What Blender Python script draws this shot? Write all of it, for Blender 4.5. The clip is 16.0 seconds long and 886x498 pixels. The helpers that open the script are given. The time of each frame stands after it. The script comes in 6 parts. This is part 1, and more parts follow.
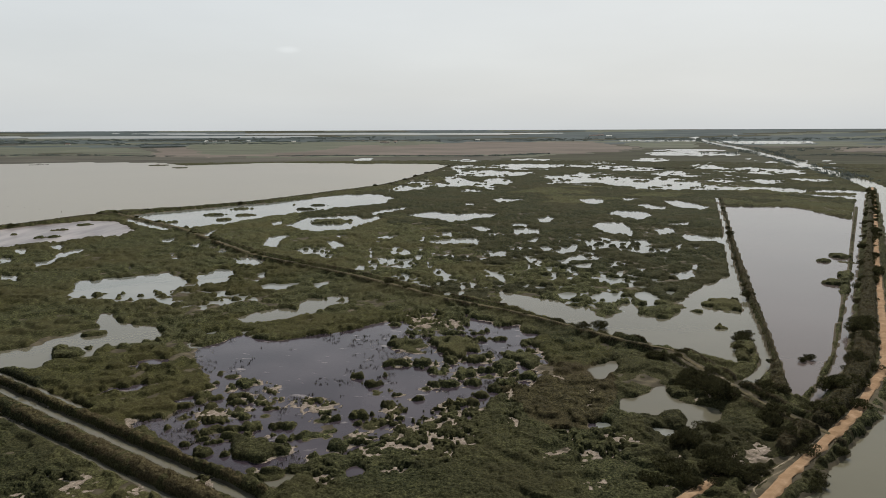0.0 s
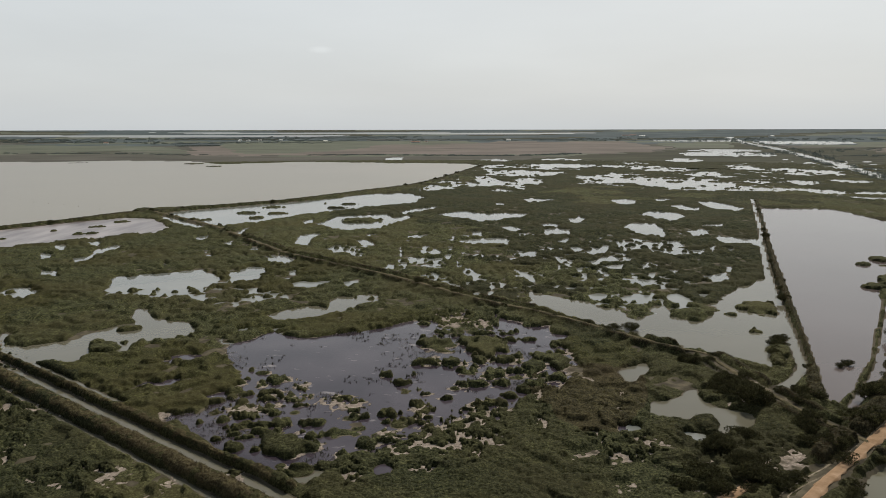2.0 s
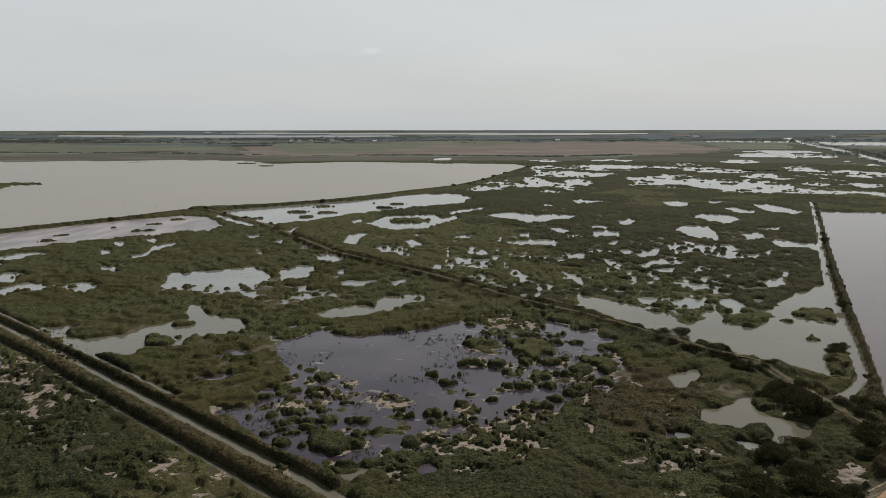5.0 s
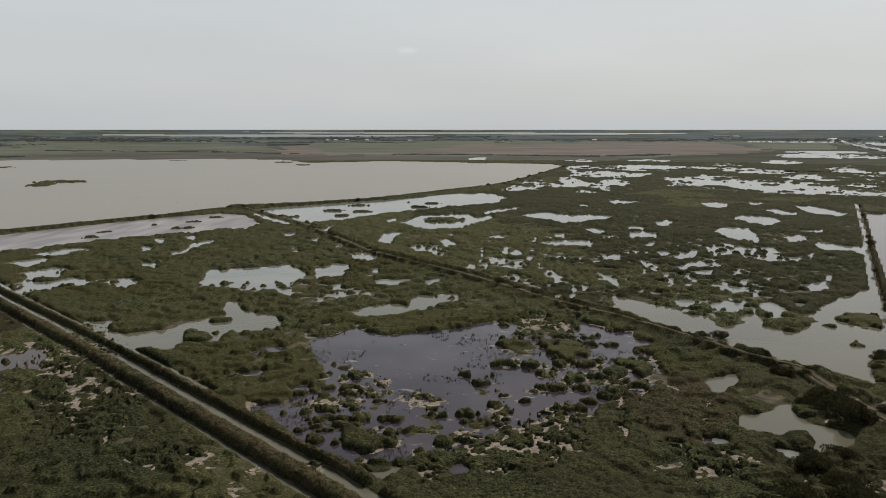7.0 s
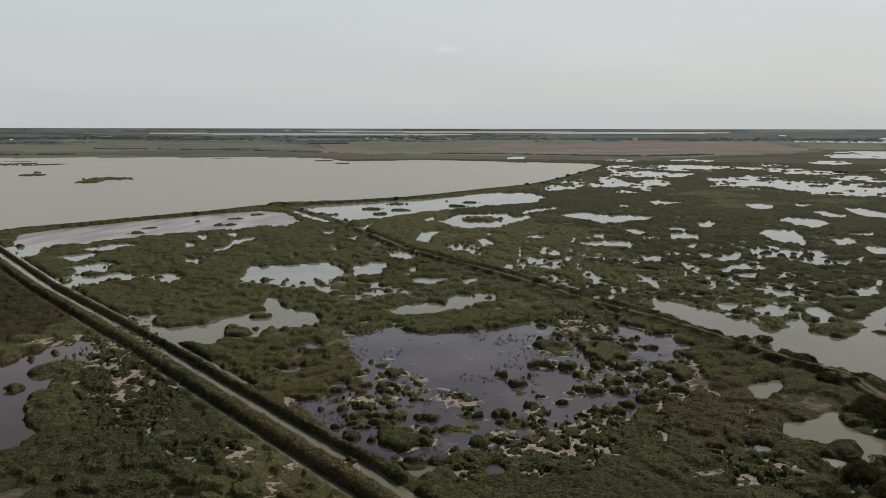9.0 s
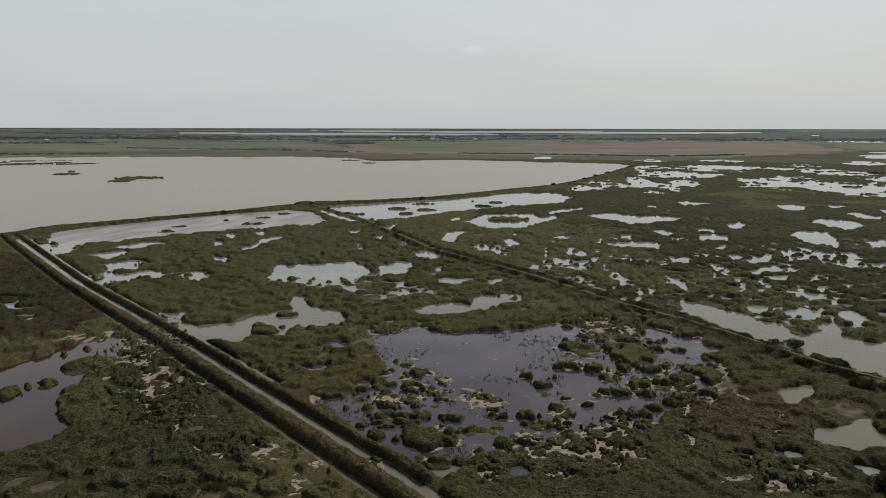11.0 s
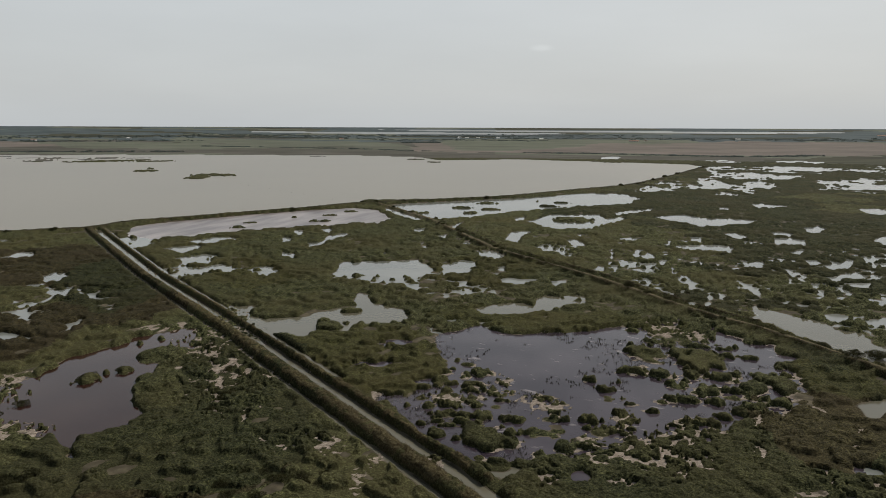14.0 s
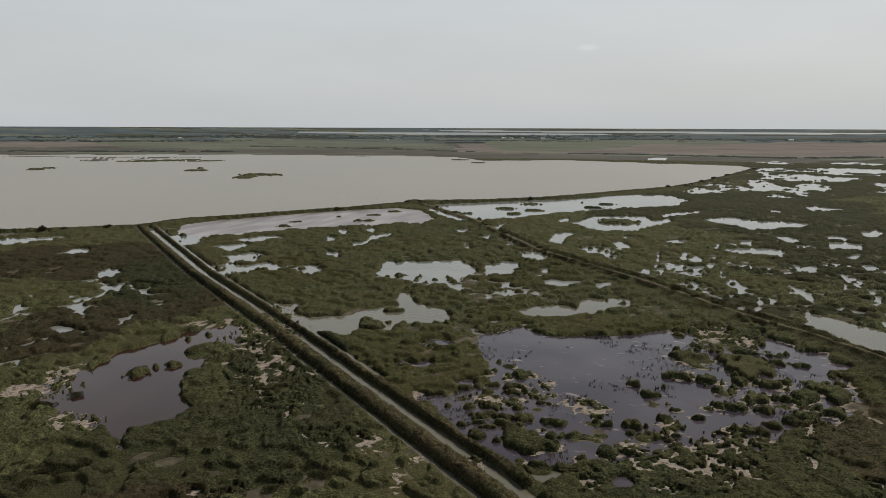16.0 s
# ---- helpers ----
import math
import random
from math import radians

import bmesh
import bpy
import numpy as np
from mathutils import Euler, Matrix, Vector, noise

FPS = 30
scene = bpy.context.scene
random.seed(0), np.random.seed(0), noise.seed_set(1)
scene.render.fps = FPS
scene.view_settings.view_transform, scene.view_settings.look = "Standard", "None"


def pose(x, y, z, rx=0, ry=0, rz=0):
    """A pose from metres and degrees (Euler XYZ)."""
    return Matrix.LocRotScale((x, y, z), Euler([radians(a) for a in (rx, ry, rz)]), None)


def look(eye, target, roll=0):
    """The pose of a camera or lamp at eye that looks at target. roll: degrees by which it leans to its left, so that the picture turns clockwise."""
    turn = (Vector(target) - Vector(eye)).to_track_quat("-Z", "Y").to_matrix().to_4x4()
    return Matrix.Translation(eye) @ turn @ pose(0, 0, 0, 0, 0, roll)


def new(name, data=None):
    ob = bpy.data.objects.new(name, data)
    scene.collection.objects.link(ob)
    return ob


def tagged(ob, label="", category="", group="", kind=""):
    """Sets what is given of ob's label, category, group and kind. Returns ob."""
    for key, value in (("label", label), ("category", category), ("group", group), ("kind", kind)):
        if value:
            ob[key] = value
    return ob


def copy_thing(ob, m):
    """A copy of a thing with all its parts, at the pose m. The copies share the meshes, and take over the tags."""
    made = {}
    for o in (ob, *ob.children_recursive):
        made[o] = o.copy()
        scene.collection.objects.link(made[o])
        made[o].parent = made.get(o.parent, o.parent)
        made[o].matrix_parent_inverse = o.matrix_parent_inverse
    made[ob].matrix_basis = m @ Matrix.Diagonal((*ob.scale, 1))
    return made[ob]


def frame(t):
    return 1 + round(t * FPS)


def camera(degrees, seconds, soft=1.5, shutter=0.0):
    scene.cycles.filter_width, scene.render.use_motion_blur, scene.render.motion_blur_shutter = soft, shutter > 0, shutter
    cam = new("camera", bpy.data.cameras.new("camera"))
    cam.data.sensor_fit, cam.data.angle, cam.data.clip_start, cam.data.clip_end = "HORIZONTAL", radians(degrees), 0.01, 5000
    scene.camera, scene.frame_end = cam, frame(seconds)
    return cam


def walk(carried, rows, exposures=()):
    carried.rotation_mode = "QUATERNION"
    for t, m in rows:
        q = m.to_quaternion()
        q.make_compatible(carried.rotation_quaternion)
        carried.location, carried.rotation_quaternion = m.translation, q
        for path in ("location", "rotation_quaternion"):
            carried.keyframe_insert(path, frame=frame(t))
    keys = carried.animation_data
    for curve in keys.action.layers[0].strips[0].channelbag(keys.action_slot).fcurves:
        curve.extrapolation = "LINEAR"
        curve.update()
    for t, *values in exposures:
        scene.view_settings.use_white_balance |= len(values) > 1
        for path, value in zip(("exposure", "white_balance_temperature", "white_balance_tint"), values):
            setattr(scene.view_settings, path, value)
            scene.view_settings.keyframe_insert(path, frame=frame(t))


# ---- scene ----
cam = camera(64.7, 16.0, soft=0.6)
PATH = [
    (0, (0.629, -3.062, 56.208), (0.612, -1.09, 55.873), -0.2),
    (0.5, (0.621, -3.029, 56.205), (0.582, -1.057, 55.869), -0.1),
    (1, (0.632, -2.982, 56.193), (0.572, -1.012, 55.857), -0.1),
    (1.5, (0.624, -2.94, 56.166), (0.544, -0.97, 55.83), -0.1),
    (2, (0.629, -2.926, 56.169), (0.527, -0.957, 55.833), -0.1),
    (2.5, (0.621, -2.933, 56.177), (0.504, -0.965, 55.841), -0.1),
    (3, (0.608, -2.951, 56.213), (0.468, -0.984, 55.877), -0.1),
    (3.5, (0.608, -2.977, 56.226), (0.444, -1.012, 55.89), -0.1),
    (4, (0.645, -2.946, 56.218), (0.454, -0.984, 55.883), -0.1),
    (6.5, (0.613, -2.66, 56.22), (0.309, -0.712, 55.884), 0.0),
    (7, (0.628, -2.622, 56.231), (0.295, -0.679, 55.895), 0.0),
    (7.5, (0.598, -2.606, 56.241), (0.238, -0.667, 55.904), 0.0),
    (8, (0.572, -2.552, 56.253), (0.185, -0.619, 55.914), 0.1),
    (8.5, (0.525, -2.528, 56.285), (0.112, -0.601, 55.946), 0.1),
    (9, (0.508, -2.507, 56.298), (0.07, -0.585, 55.959), 0.1),
    (11.5, (0.521, -2.355, 56.365), (-0.013, -0.457, 56.025), 0.1),
    (12, (0.545, -2.296, 56.371), (-0.02, -0.408, 56.031), 0.1),
    (12.5, (0.541, -2.245, 56.361), (-0.055, -0.366, 56.021), 0.1),
    (13, (0.531, -2.171, 56.345), (-0.094, -0.302, 56.004), 0.1),
    (13.5, (0.489, -2.11, 56.324), (-0.164, -0.251, 55.983), 0.1),
    (14, (0.473, -2.056, 56.302), (-0.209, -0.207, 55.96), 0.2),
    (14.5, (0.419, -1.941, 56.278), (-0.292, -0.103, 55.936), 0.2),
    (15, (0.429, -1.857, 56.251), (-0.311, -0.03, 55.909), 0.2),
    (15.5, (0.416, -1.835, 56.251), (-0.354, -0.021, 55.91), 0.2),
    (16, (0.438, -1.807, 56.28), (-0.358, -0.004, 55.939), 0.2),
]
EXPOSURES = [(0, -0.03), (2, -0.08), (4, -0.22), (9, -0.25), (16, -0.27)]
walk(cam, [(t, look(eye, target, roll)) for t, eye, target, roll in PATH], EXPOSURES)

# ---- sky and sun ----
SUN_HEIGHT, SUN_BEARING = 46.0, 22.0   # degrees; bearing clockwise from +y
world = bpy.data.worlds.new("hazy_sky")
scene.world = world
world.use_nodes = True
wt = world.node_tree
wt.nodes.clear()
sky = wt.nodes.new("ShaderNodeTexSky")
sky.sky_type = "NISHITA"
sky.sun_disc = False
sky.sun_elevation = radians(SUN_HEIGHT)
sky.sun_rotation = radians(SUN_BEARING)
sky.dust_density = 4.0
sky_gain = wt.nodes.new("ShaderNodeVectorMath")
sky_gain.operation = "SCALE"
sky_gain.inputs["Scale"].default_value = 0.07
wt.links.new(sky.outputs[0], sky_gain.inputs[0])
# a veil of high thin cloud, a little brighter near the skyline
way = wt.nodes.new("ShaderNodeTexCoord")
split = wt.nodes.new("ShaderNodeSeparateXYZ")
wt.links.new(way.outputs["Generated"], split.inputs[0])
ramp = wt.nodes.new("ShaderNodeValToRGB")
wt.links.new(split.outputs["Z"], ramp.inputs[0])
ramp.color_ramp.elements[0].position, ramp.color_ramp.elements[0].color = 0.0, (0.60, 0.63, 0.645, 1)
ramp.color_ramp.elements[1].position, ramp.color_ramp.elements[1].color = 1.0, (0.16, 0.21, 0.27, 1)
for pos, col in ((0.05, (0.625, 0.65, 0.655, 1)), (0.22, (0.655, 0.69, 0.705, 1)), (0.34, (0.52, 0.56, 0.585, 1)), (0.5, (0.34, 0.385, 0.425, 1)), (0.7, (0.22, 0.265, 0.32, 1))):
    ramp.color_ramp.elements.new(pos).color = col
wisp_map = wt.nodes.new("ShaderNodeMapping")
wisp_map.inputs["Scale"].default_value = (2.0, 2.0, 9.0)
wt.links.new(way.outputs["Generated"], wisp_map.inputs[0])
wisp = wt.nodes.new("ShaderNodeTexNoise")
wisp.inputs["Scale"].default_value, wisp.inputs["Detail"].default_value = 1.6, 5.0
wt.links.new(wisp_map.outputs[0], wisp.inputs["Vector"])
wisp_ramp = wt.nodes.new("ShaderNodeMapRange")
wisp_ramp.inputs["From Min"].default_value, wisp_ramp.inputs["From Max"].default_value = 0.3, 0.75
wisp_ramp.inputs["To Min"].default_value, wisp_ramp.inputs["To Max"].default_value = 0.965, 1.035
wt.links.new(wisp.outputs["Fac"], wisp_ramp.inputs["Value"])
veil = wt.nodes.new("ShaderNodeVectorMath")
veil.operation = "SCALE"
wt.links.new(ramp.outputs[0], veil.inputs[0])
wt.links.new(wisp_ramp.outputs[0], veil.inputs["Scale"])
# one small separate cloud
puff_off = wt.nodes.new("ShaderNodeVectorMath")
puff_off.operation = "SUBTRACT"
puff_off.inputs[1].default_value = (-0.2160, 0.9705, 0.1074)
wt.links.new(way.outputs["Generated"], puff_off.inputs[0])
puff_size = wt.nodes.new("ShaderNodeVectorMath")
puff_size.operation = "MULTIPLY"
puff_size.inputs[1].default_value = (62.0, 62.0, 210.0)
wt.links.new(puff_off.outputs[0], puff_size.inputs[0])
puff_len = wt.nodes.new("ShaderNodeVectorMath")
puff_len.operation = "LENGTH"
wt.links.new(puff_size.outputs[0], puff_len.inputs[0])
puff = wt.nodes.new("ShaderNodeMapRange")
puff.interpolation_type = "SMOOTHSTEP"
puff.inputs["From Min"].default_value, puff.inputs["From Max"].default_value = 0.2, 1.3
puff.inputs["To Min"].default_value, puff.inputs["To Max"].default_value = 1.10, 1.0
wt.links.new(puff_len.outputs["Value"], puff.inputs["Value"])
veil_puff = wt.nodes.new("ShaderNodeVectorMath")
veil_puff.operation = "SCALE"
wt.links.new(veil.outputs[0], veil_puff.inputs[0])
wt.links.new(puff.outputs[0], veil_puff.inputs["Scale"])
# thin haze scatters more light on the sun's side of the sky
sunward = wt.nodes.new("ShaderNodeVectorMath")
sunward.operation = "DOT_PRODUCT"
sunward.inputs[1].default_value = (math.sin(radians(SUN_BEARING)), math.cos(radians(SUN_BEARING)), 0.0)
wt.links.new(way.outputs["Generated"], sunward.inputs[0])
side = wt.nodes.new("ShaderNodeMapRange")
side.interpolation_type = "SMOOTHSTEP"
side.inputs["From Min"].default_value, side.inputs["From Max"].default_value = -1.0, 0.3
side.inputs["To Min"].default_value, side.inputs["To Max"].default_value = 0.6, 1.0
wt.links.new(sunward.outputs["Value"], side.inputs["Value"])
veil_side = wt.nodes.new("ShaderNodeVectorMath")
veil_side.operation = "SCALE"
wt.links.new(veil_puff.outputs[0], veil_side.inputs[0])
wt.links.new(side.outputs[0], veil_side.inputs["Scale"])
sky_mix = wt.nodes.new("ShaderNodeMix")
sky_mix.data_type = "RGBA"
sky_mix.inputs["Factor"].default_value = 0.85
wt.links.new(sky_gain.outputs[0], sky_mix.inputs["A"])
wt.links.new(veil_side.outputs[0], sky_mix.inputs["B"])
back = wt.nodes.new("ShaderNodeBackground")
back.inputs["Strength"].default_value = 1.18
wt.links.new(sky_mix.outputs["Result"], back.inputs["Color"])
world_out = wt.nodes.new("ShaderNodeOutputWorld")
wt.links.new(back.outputs[0], world_out.inputs["Surface"])

sun_data = bpy.data.lights.new("sun", "SUN")
sun_data.energy, sun_data.angle, sun_data.color = 4.7, radians(3), (1.0, 0.95, 0.87)
sun = new("sun", sun_data)
sun.matrix_world = look((0, 0, 0), (-math.sin(radians(SUN_BEARING)) * math.cos(radians(SUN_HEIGHT)), -math.cos(radians(SUN_BEARING)) * math.cos(radians(SUN_HEIGHT)), -math.sin(radians(SUN_HEIGHT))))


# ---- materials ----
def material(name, rough=0.9, spec=0.05):
    m = bpy.data.materials.new(name)
    m.use_nodes = True
    b = m.node_tree.nodes["Principled BSDF"]
    b.inputs["Roughness"].default_value = rough
    b.inputs["Specular IOR Level"].default_value = spec
    return m, m.node_tree, b


def noise_node(nt, scale, detail=4.0, stretch=None, rough=0.55):
    geo = nt.nodes.new("ShaderNodeNewGeometry")
    n = nt.nodes.new("ShaderNodeTexNoise")
    n.inputs["Scale"].default_value, n.inputs["Detail"].default_value, n.inputs["Roughness"].default_value = scale, detail, rough
    if stretch:
        mp = nt.nodes.new("ShaderNodeMapping")
        mp.inputs["Scale"].default_value, mp.inputs["Rotation"].default_value = stretch[0], (0, 0, radians(stretch[1]))
        nt.links.new(geo.outputs["Position"], mp.inputs[0])
        nt.links.new(mp.outputs[0], n.inputs["Vector"])
    else:
        nt.links.new(geo.outputs["Position"], n.inputs["Vector"])
    return n.outputs["Fac"]


def colours(nt, fac, stops):
    r = nt.nodes.new("ShaderNodeValToRGB")
    els = r.color_ramp.elements
    els[0].position, els[0].color = stops[0][0], (*stops[0][1], 1)
    els[1].position, els[1].color = stops[-1][0], (*stops[-1][1], 1)
    for pos, col in stops[1:-1]:
        els.new(pos).color = (*col, 1)
    nt.links.new(fac, r.inputs[0])
    return r.outputs[0]


def blend(nt, fac, a, b, how="MIX"):
    x = nt.nodes.new("ShaderNodeMix")
    x.data_type, x.blend_type = "RGBA", how
    for val, key in ((fac, "Factor"), (a, "A"), (b, "B")):
        if isinstance(val, (int, float)):
            x.inputs[key].default_value = val
        elif isinstance(val, tuple):
            x.inputs[key].default_value = (*val, 1)
        else:
            nt.links.new(val, x.inputs[key])
    return x.outputs["Result"]


def bump(nt, b, fac, strength, distance):
    n = nt.nodes.new("ShaderNodeBump")
    n.inputs["Strength"].default_value, n.inputs["Distance"].default_value = strength, distance
    nt.links.new(fac, n.inputs["Height"])
    nt.links.new(n.outputs[0], b.inputs["Normal"])


def attribute(nt, name):
    a = nt.nodes.new("ShaderNodeAttribute")
    a.attribute_name = name
    return a.outputs["Fac"]


def plant_material(name, dark, mid, light, patch, thin=0.0):
    """Foliage: fine leaf grain, clump tone and broad drifts of a second kind of plant."""
    m, nt, b = material(name, 0.95, 0.04)
    fine = colours(nt, noise_node(nt, 2.3, 5.0, None, 0.72), [(0.36, dark), (0.5, mid), (0.66, light)])
    tuft = colours(nt, noise_node(nt, 0.55, 3.0), [(0.32, (0.55, 0.55, 0.55)), (0.5, (0.95, 0.95, 0.95)), (0.68, (1.3, 1.28, 1.2))])
    fine = blend(nt, 0.85, fine, tuft, "MULTIPLY")
    drift = colours(nt, noise_node(nt, 0.028, 4.0), [(0.42, (0, 0, 0)), (0.6, (1, 1, 1))])
    col = blend(nt, drift, fine, blend(nt, 0.5, fine, patch))
    rnd = nt.nodes.new("ShaderNodeNewGeometry").outputs["Random Per Island"]
    tone = colours(nt, rnd, [(0.0, (0.7, 0.7, 0.7)), (1.0, (1.25, 1.25, 1.2))])
    col = blend(nt, 0.6, col, tone, "MULTIPLY")
    nt.links.new(col, b.inputs["Base Color"])
    bump(nt, b, noise_node(nt, 3.4, 4.0), 1.0, 0.35)
    if thin:   # light shines through single leaves
        leaf = nt.nodes.new("ShaderNodeBsdfTranslucent")
        nt.links.new(col, leaf.inputs["Color"])
        both = nt.nodes.new("ShaderNodeMixShader")
        both.inputs[0].default_value = thin
        nt.links.new(b.outputs[0], both.inputs[1])
        nt.links.new(leaf.outputs[0], both.inputs[2])
        nt.links.new(both.outputs[0], nt.nodes["Material Output"].inputs["Surface"])
    return m


def water_material(name, deep, shallow, rough=0.08, ripple=0.25, scale=0.9, drift=0.02, streak=None, scum=None):
    m, nt, b = material(name, rough, 0.5)
    b.inputs["IOR"].default_value = 1.333
    fac = noise_node(nt, drift, 5.0, streak)
    tint = colours(nt, fac, [(0.38, deep), (0.62, shallow)])
    if scum:   # thin pale film drifting on the surface
        film = noise_node(nt, 0.42, 6.0, ((0.45, 1.0, 1.0), 35))
        tint = blend(nt, colours(nt, film, [(0.62, (0, 0, 0)), (0.70, (0.8, 0.8, 0.8))]), tint, scum)
    nt.links.new(tint, b.inputs["Base Color"])
    bump(nt, b, noise_node(nt, scale, 3.0), ripple, 0.05)
    return m


WATER = {
    "lake": water_material("lake_water", (0.193, 0.173, 0.137), (0.209, 0.187, 0.147), 0.32, 0.7, 0.6, 0.004),
    "salt": water_material("salt_mud_water", (0.115, 0.095, 0.095), (0.27, 0.235, 0.225), 0.30, 0.5, 0.6, 0.11, ((1.0, 0.22, 1.0), 52)),
    "grey": water_material("pool_water", (0.13, 0.135, 0.12), (0.17, 0.17, 0.15), 0.10, 0.2, 0.8, 0.03),
    "far": water_material("far_lagoon_water", (0.15, 0.155, 0.15), (0.18, 0.185, 0.175), 0.4, 0.6, 0.6, 0.004),
    "olive": water_material("olive_pool_water", (0.090, 0.083, 0.058), (0.108, 0.099, 0.070), 0.10, 0.2, 0.8, 0.03),
    "canal": water_material("canal_water", (0.095, 0.086, 0.060), (0.115, 0.104, 0.073), 0.12, 0.2, 0.8, 0.03),
    "dark": water_material("dark_pond_water", (0.028, 0.021, 0.027), (0.052, 0.042, 0.049), 0.11, 0.25, 1.1, 0.05, None, (0.20, 0.175, 0.17)),
    "brown": water_material("brown_pond_water", (0.023, 0.009, 0.007), (0.036, 0.018, 0.014), 0.09, 0.2, 1.1, 0.05),
    "mauve": water_material("basin_water", (0.072, 0.055, 0.050), (0.09, 0.071, 0.065), 0.11, 0.2, 0.8, 0.015),
    "river": water_material("river_water", (0.095, 0.088, 0.058), (0.115, 0.105, 0.07), 0.09, 0.25, 0.8, 0.02),
}
REED = plant_material("marsh_plants", (0.010, 0.0112, 0.0055), (0.043, 0.0455, 0.021), (0.121, 0.119, 0.055), (0.055, 0.047, 0.021))
HEDGE = plant_material("bank_scrub", (0.018, 0.0155, 0.008), (0.060, 0.052, 0.026), (0.130, 0.112, 0.058), (0.072, 0.055, 0.031))
DYKE = plant_material("dyke_scrub", (0.007, 0.0065, 0.004), (0.030, 0.027, 0.0145), (0.078, 0.069, 0.036), (0.040, 0.032, 0.018))
RUSH = plant_material("dark_rushes", (0.006, 0.007, 0.0036), (0.026, 0.0285, 0.0135), (0.080, 0.080, 0.037), (0.040, 0.035, 0.017))
HEATH = plant_material("saltwort", (0.010, 0.009, 0.005), (0.036, 0.031, 0.0155), (0.084, 0.073, 0.036), (0.042, 0.032, 0.018))
SEDGE = plant_material("sedge", (0.015, 0.016, 0.007), (0.047, 0.047, 0.019), (0.104, 0.101, 0.041), (0.058, 0.049, 0.021))
REED_TIP = plant_material("reed_tips", (0.030, 0.029, 0.012), (0.070, 0.066, 0.026), (0.135, 0.125, 0.052), (0.065, 0.052, 0.024), 0.5)
SCRUB_TIP = plant_material("scrub_tips", (0.026, 0.021, 0.011), (0.070, 0.056, 0.030), (0.135, 0.110, 0.062), (0.075, 0.054, 0.034), 0.5)
LEAF = plant_material("tamarisk_leaves", (0.014, 0.015, 0.008), (0.050, 0.050, 0.023), (0.115, 0.110, 0.052), (0.052, 0.048, 0.026), 0.3)
# distance haze put into the leaf colour: paler and greyer than near foliage
HAZED_LEAF = plant_material("hazed_foliage", (0.080, 0.096, 0.090), (0.105, 0.122, 0.114), (0.130, 0.148, 0.138), (0.100, 0.112, 0.106), 0.45)
BARK, nt, b = material("grey_bark", 0.9, 0.05)
nt.links.new(colours(nt, noise_node(nt, 6.0), [(0.3, (0.06, 0.05, 0.04)), (0.7, (0.16, 0.13, 0.10))]), b.inputs["Base Color"])
bump(nt, b, noise_node(nt, 14.0), 0.6, 0.03)

# marsh soil: dark mud, dead litter, and pale dried crust where the plan says so
SOIL, nt, b = material("marsh_soil", 0.92, 0.05)
mud = colours(nt, noise_node(nt, 0.35, 6.0), [(0.3, (0.034, 0.029, 0.020)), (0.5, (0.064, 0.054, 0.036)), (0.72, (0.115, 0.096, 0.065))])
crust = colours(nt, noise_node(nt, 1.4, 6.0, None, 0.7), [(0.3, (0.075, 0.062, 0.048)), (0.5, (0.19, 0.155, 0.125)), (0.72, (0.36, 0.305, 0.25))])
nt.links.new(blend(nt, attribute(nt, "bare"), mud, crust), b.inputs["Base Color"])
bump(nt, b, noise_node(nt, 1.6, 6.0), 0.7, 0.04)


def field_material(name, a, bb, c, angle):
    m, nt, b = material(name, 0.95, 0.04)
    rows = colours(nt, noise_node(nt, 0.02, 5.0, ((0.25, 1.6, 1.0), angle)), [(0.3, a), (0.5, bb), (0.7, c)])
    blot = colours(nt, noise_node(nt, 0.004, 4.0), [(0.3, (0.75, 0.75, 0.75)), (0.7, (1.15, 1.15, 1.15))])
    nt.links.new(blend(nt, 0.8, rows, blot, "MULTIPLY"), b.inputs["Base Color"])
    return m


STUBBLE = field_material("stubble_field", (0.100, 0.085, 0.072), (0.135, 0.115, 0.099), (0.175, 0.15, 0.13), 8)
MEADOW = field_material("green_field", (0.080, 0.086, 0.064), (0.104, 0.110, 0.082), (0.135, 0.138, 0.105), 4)
SCRUB = field_material("far_scrub", (0.052, 0.050, 0.040), (0.080, 0.076, 0.062), (0.115, 0.106, 0.090), -6)
DARK_SCRUB = field_material("river_scrub", (0.032, 0.034, 0.022), (0.048, 0.048, 0.032), (0.070, 0.066, 0.045), -6)
# bluish grey: aerial haze tinted into the colour of the farthest land
HAZED_PLAIN = field_material("hazed_plain", (0.046, 0.059, 0.060), (0.066, 0.081, 0.082), (0.096, 0.110, 0.109), 2)

SAND, nt, b = material("sandy_road", 0.95, 0.04)
base = colours(nt, noise_node(nt, 0.5, 6.0), [(0.3, (0.20, 0.125, 0.070)), (0.55, (0.27, 0.178, 0.108)), (0.75, (0.35, 0.245, 0.158))])
nt.links.new(base, b.inputs["Base Color"])
bump(nt, b, noise_node(nt, 2.5, 6.0), 0.6, 0.08)
EARTH, nt, b = material("pale_earth", 0.95, 0.04)
nt.links.new(colours(nt, noise_node(nt, 0.7, 6.0), [(0.3, (0.11, 0.09, 0.062)), (0.55, (0.20, 0.165, 0.12)), (0.75, (0.29, 0.245, 0.19))]), b.inputs["Base Color"])
bump(nt, b, noise_node(nt, 2.5, 6.0), 0.6, 0.08)
TRACK, nt, b = material("grassy_track", 0.95, 0.04)
nt.links.new(colours(nt, noise_node(nt, 0.5, 6.0), [(0.32, (0.04, 0.036, 0.018)), (0.5, (0.075, 0.063, 0.035)), (0.7, (0.13, 0.105, 0.065))]), b.inputs["Base Color"])
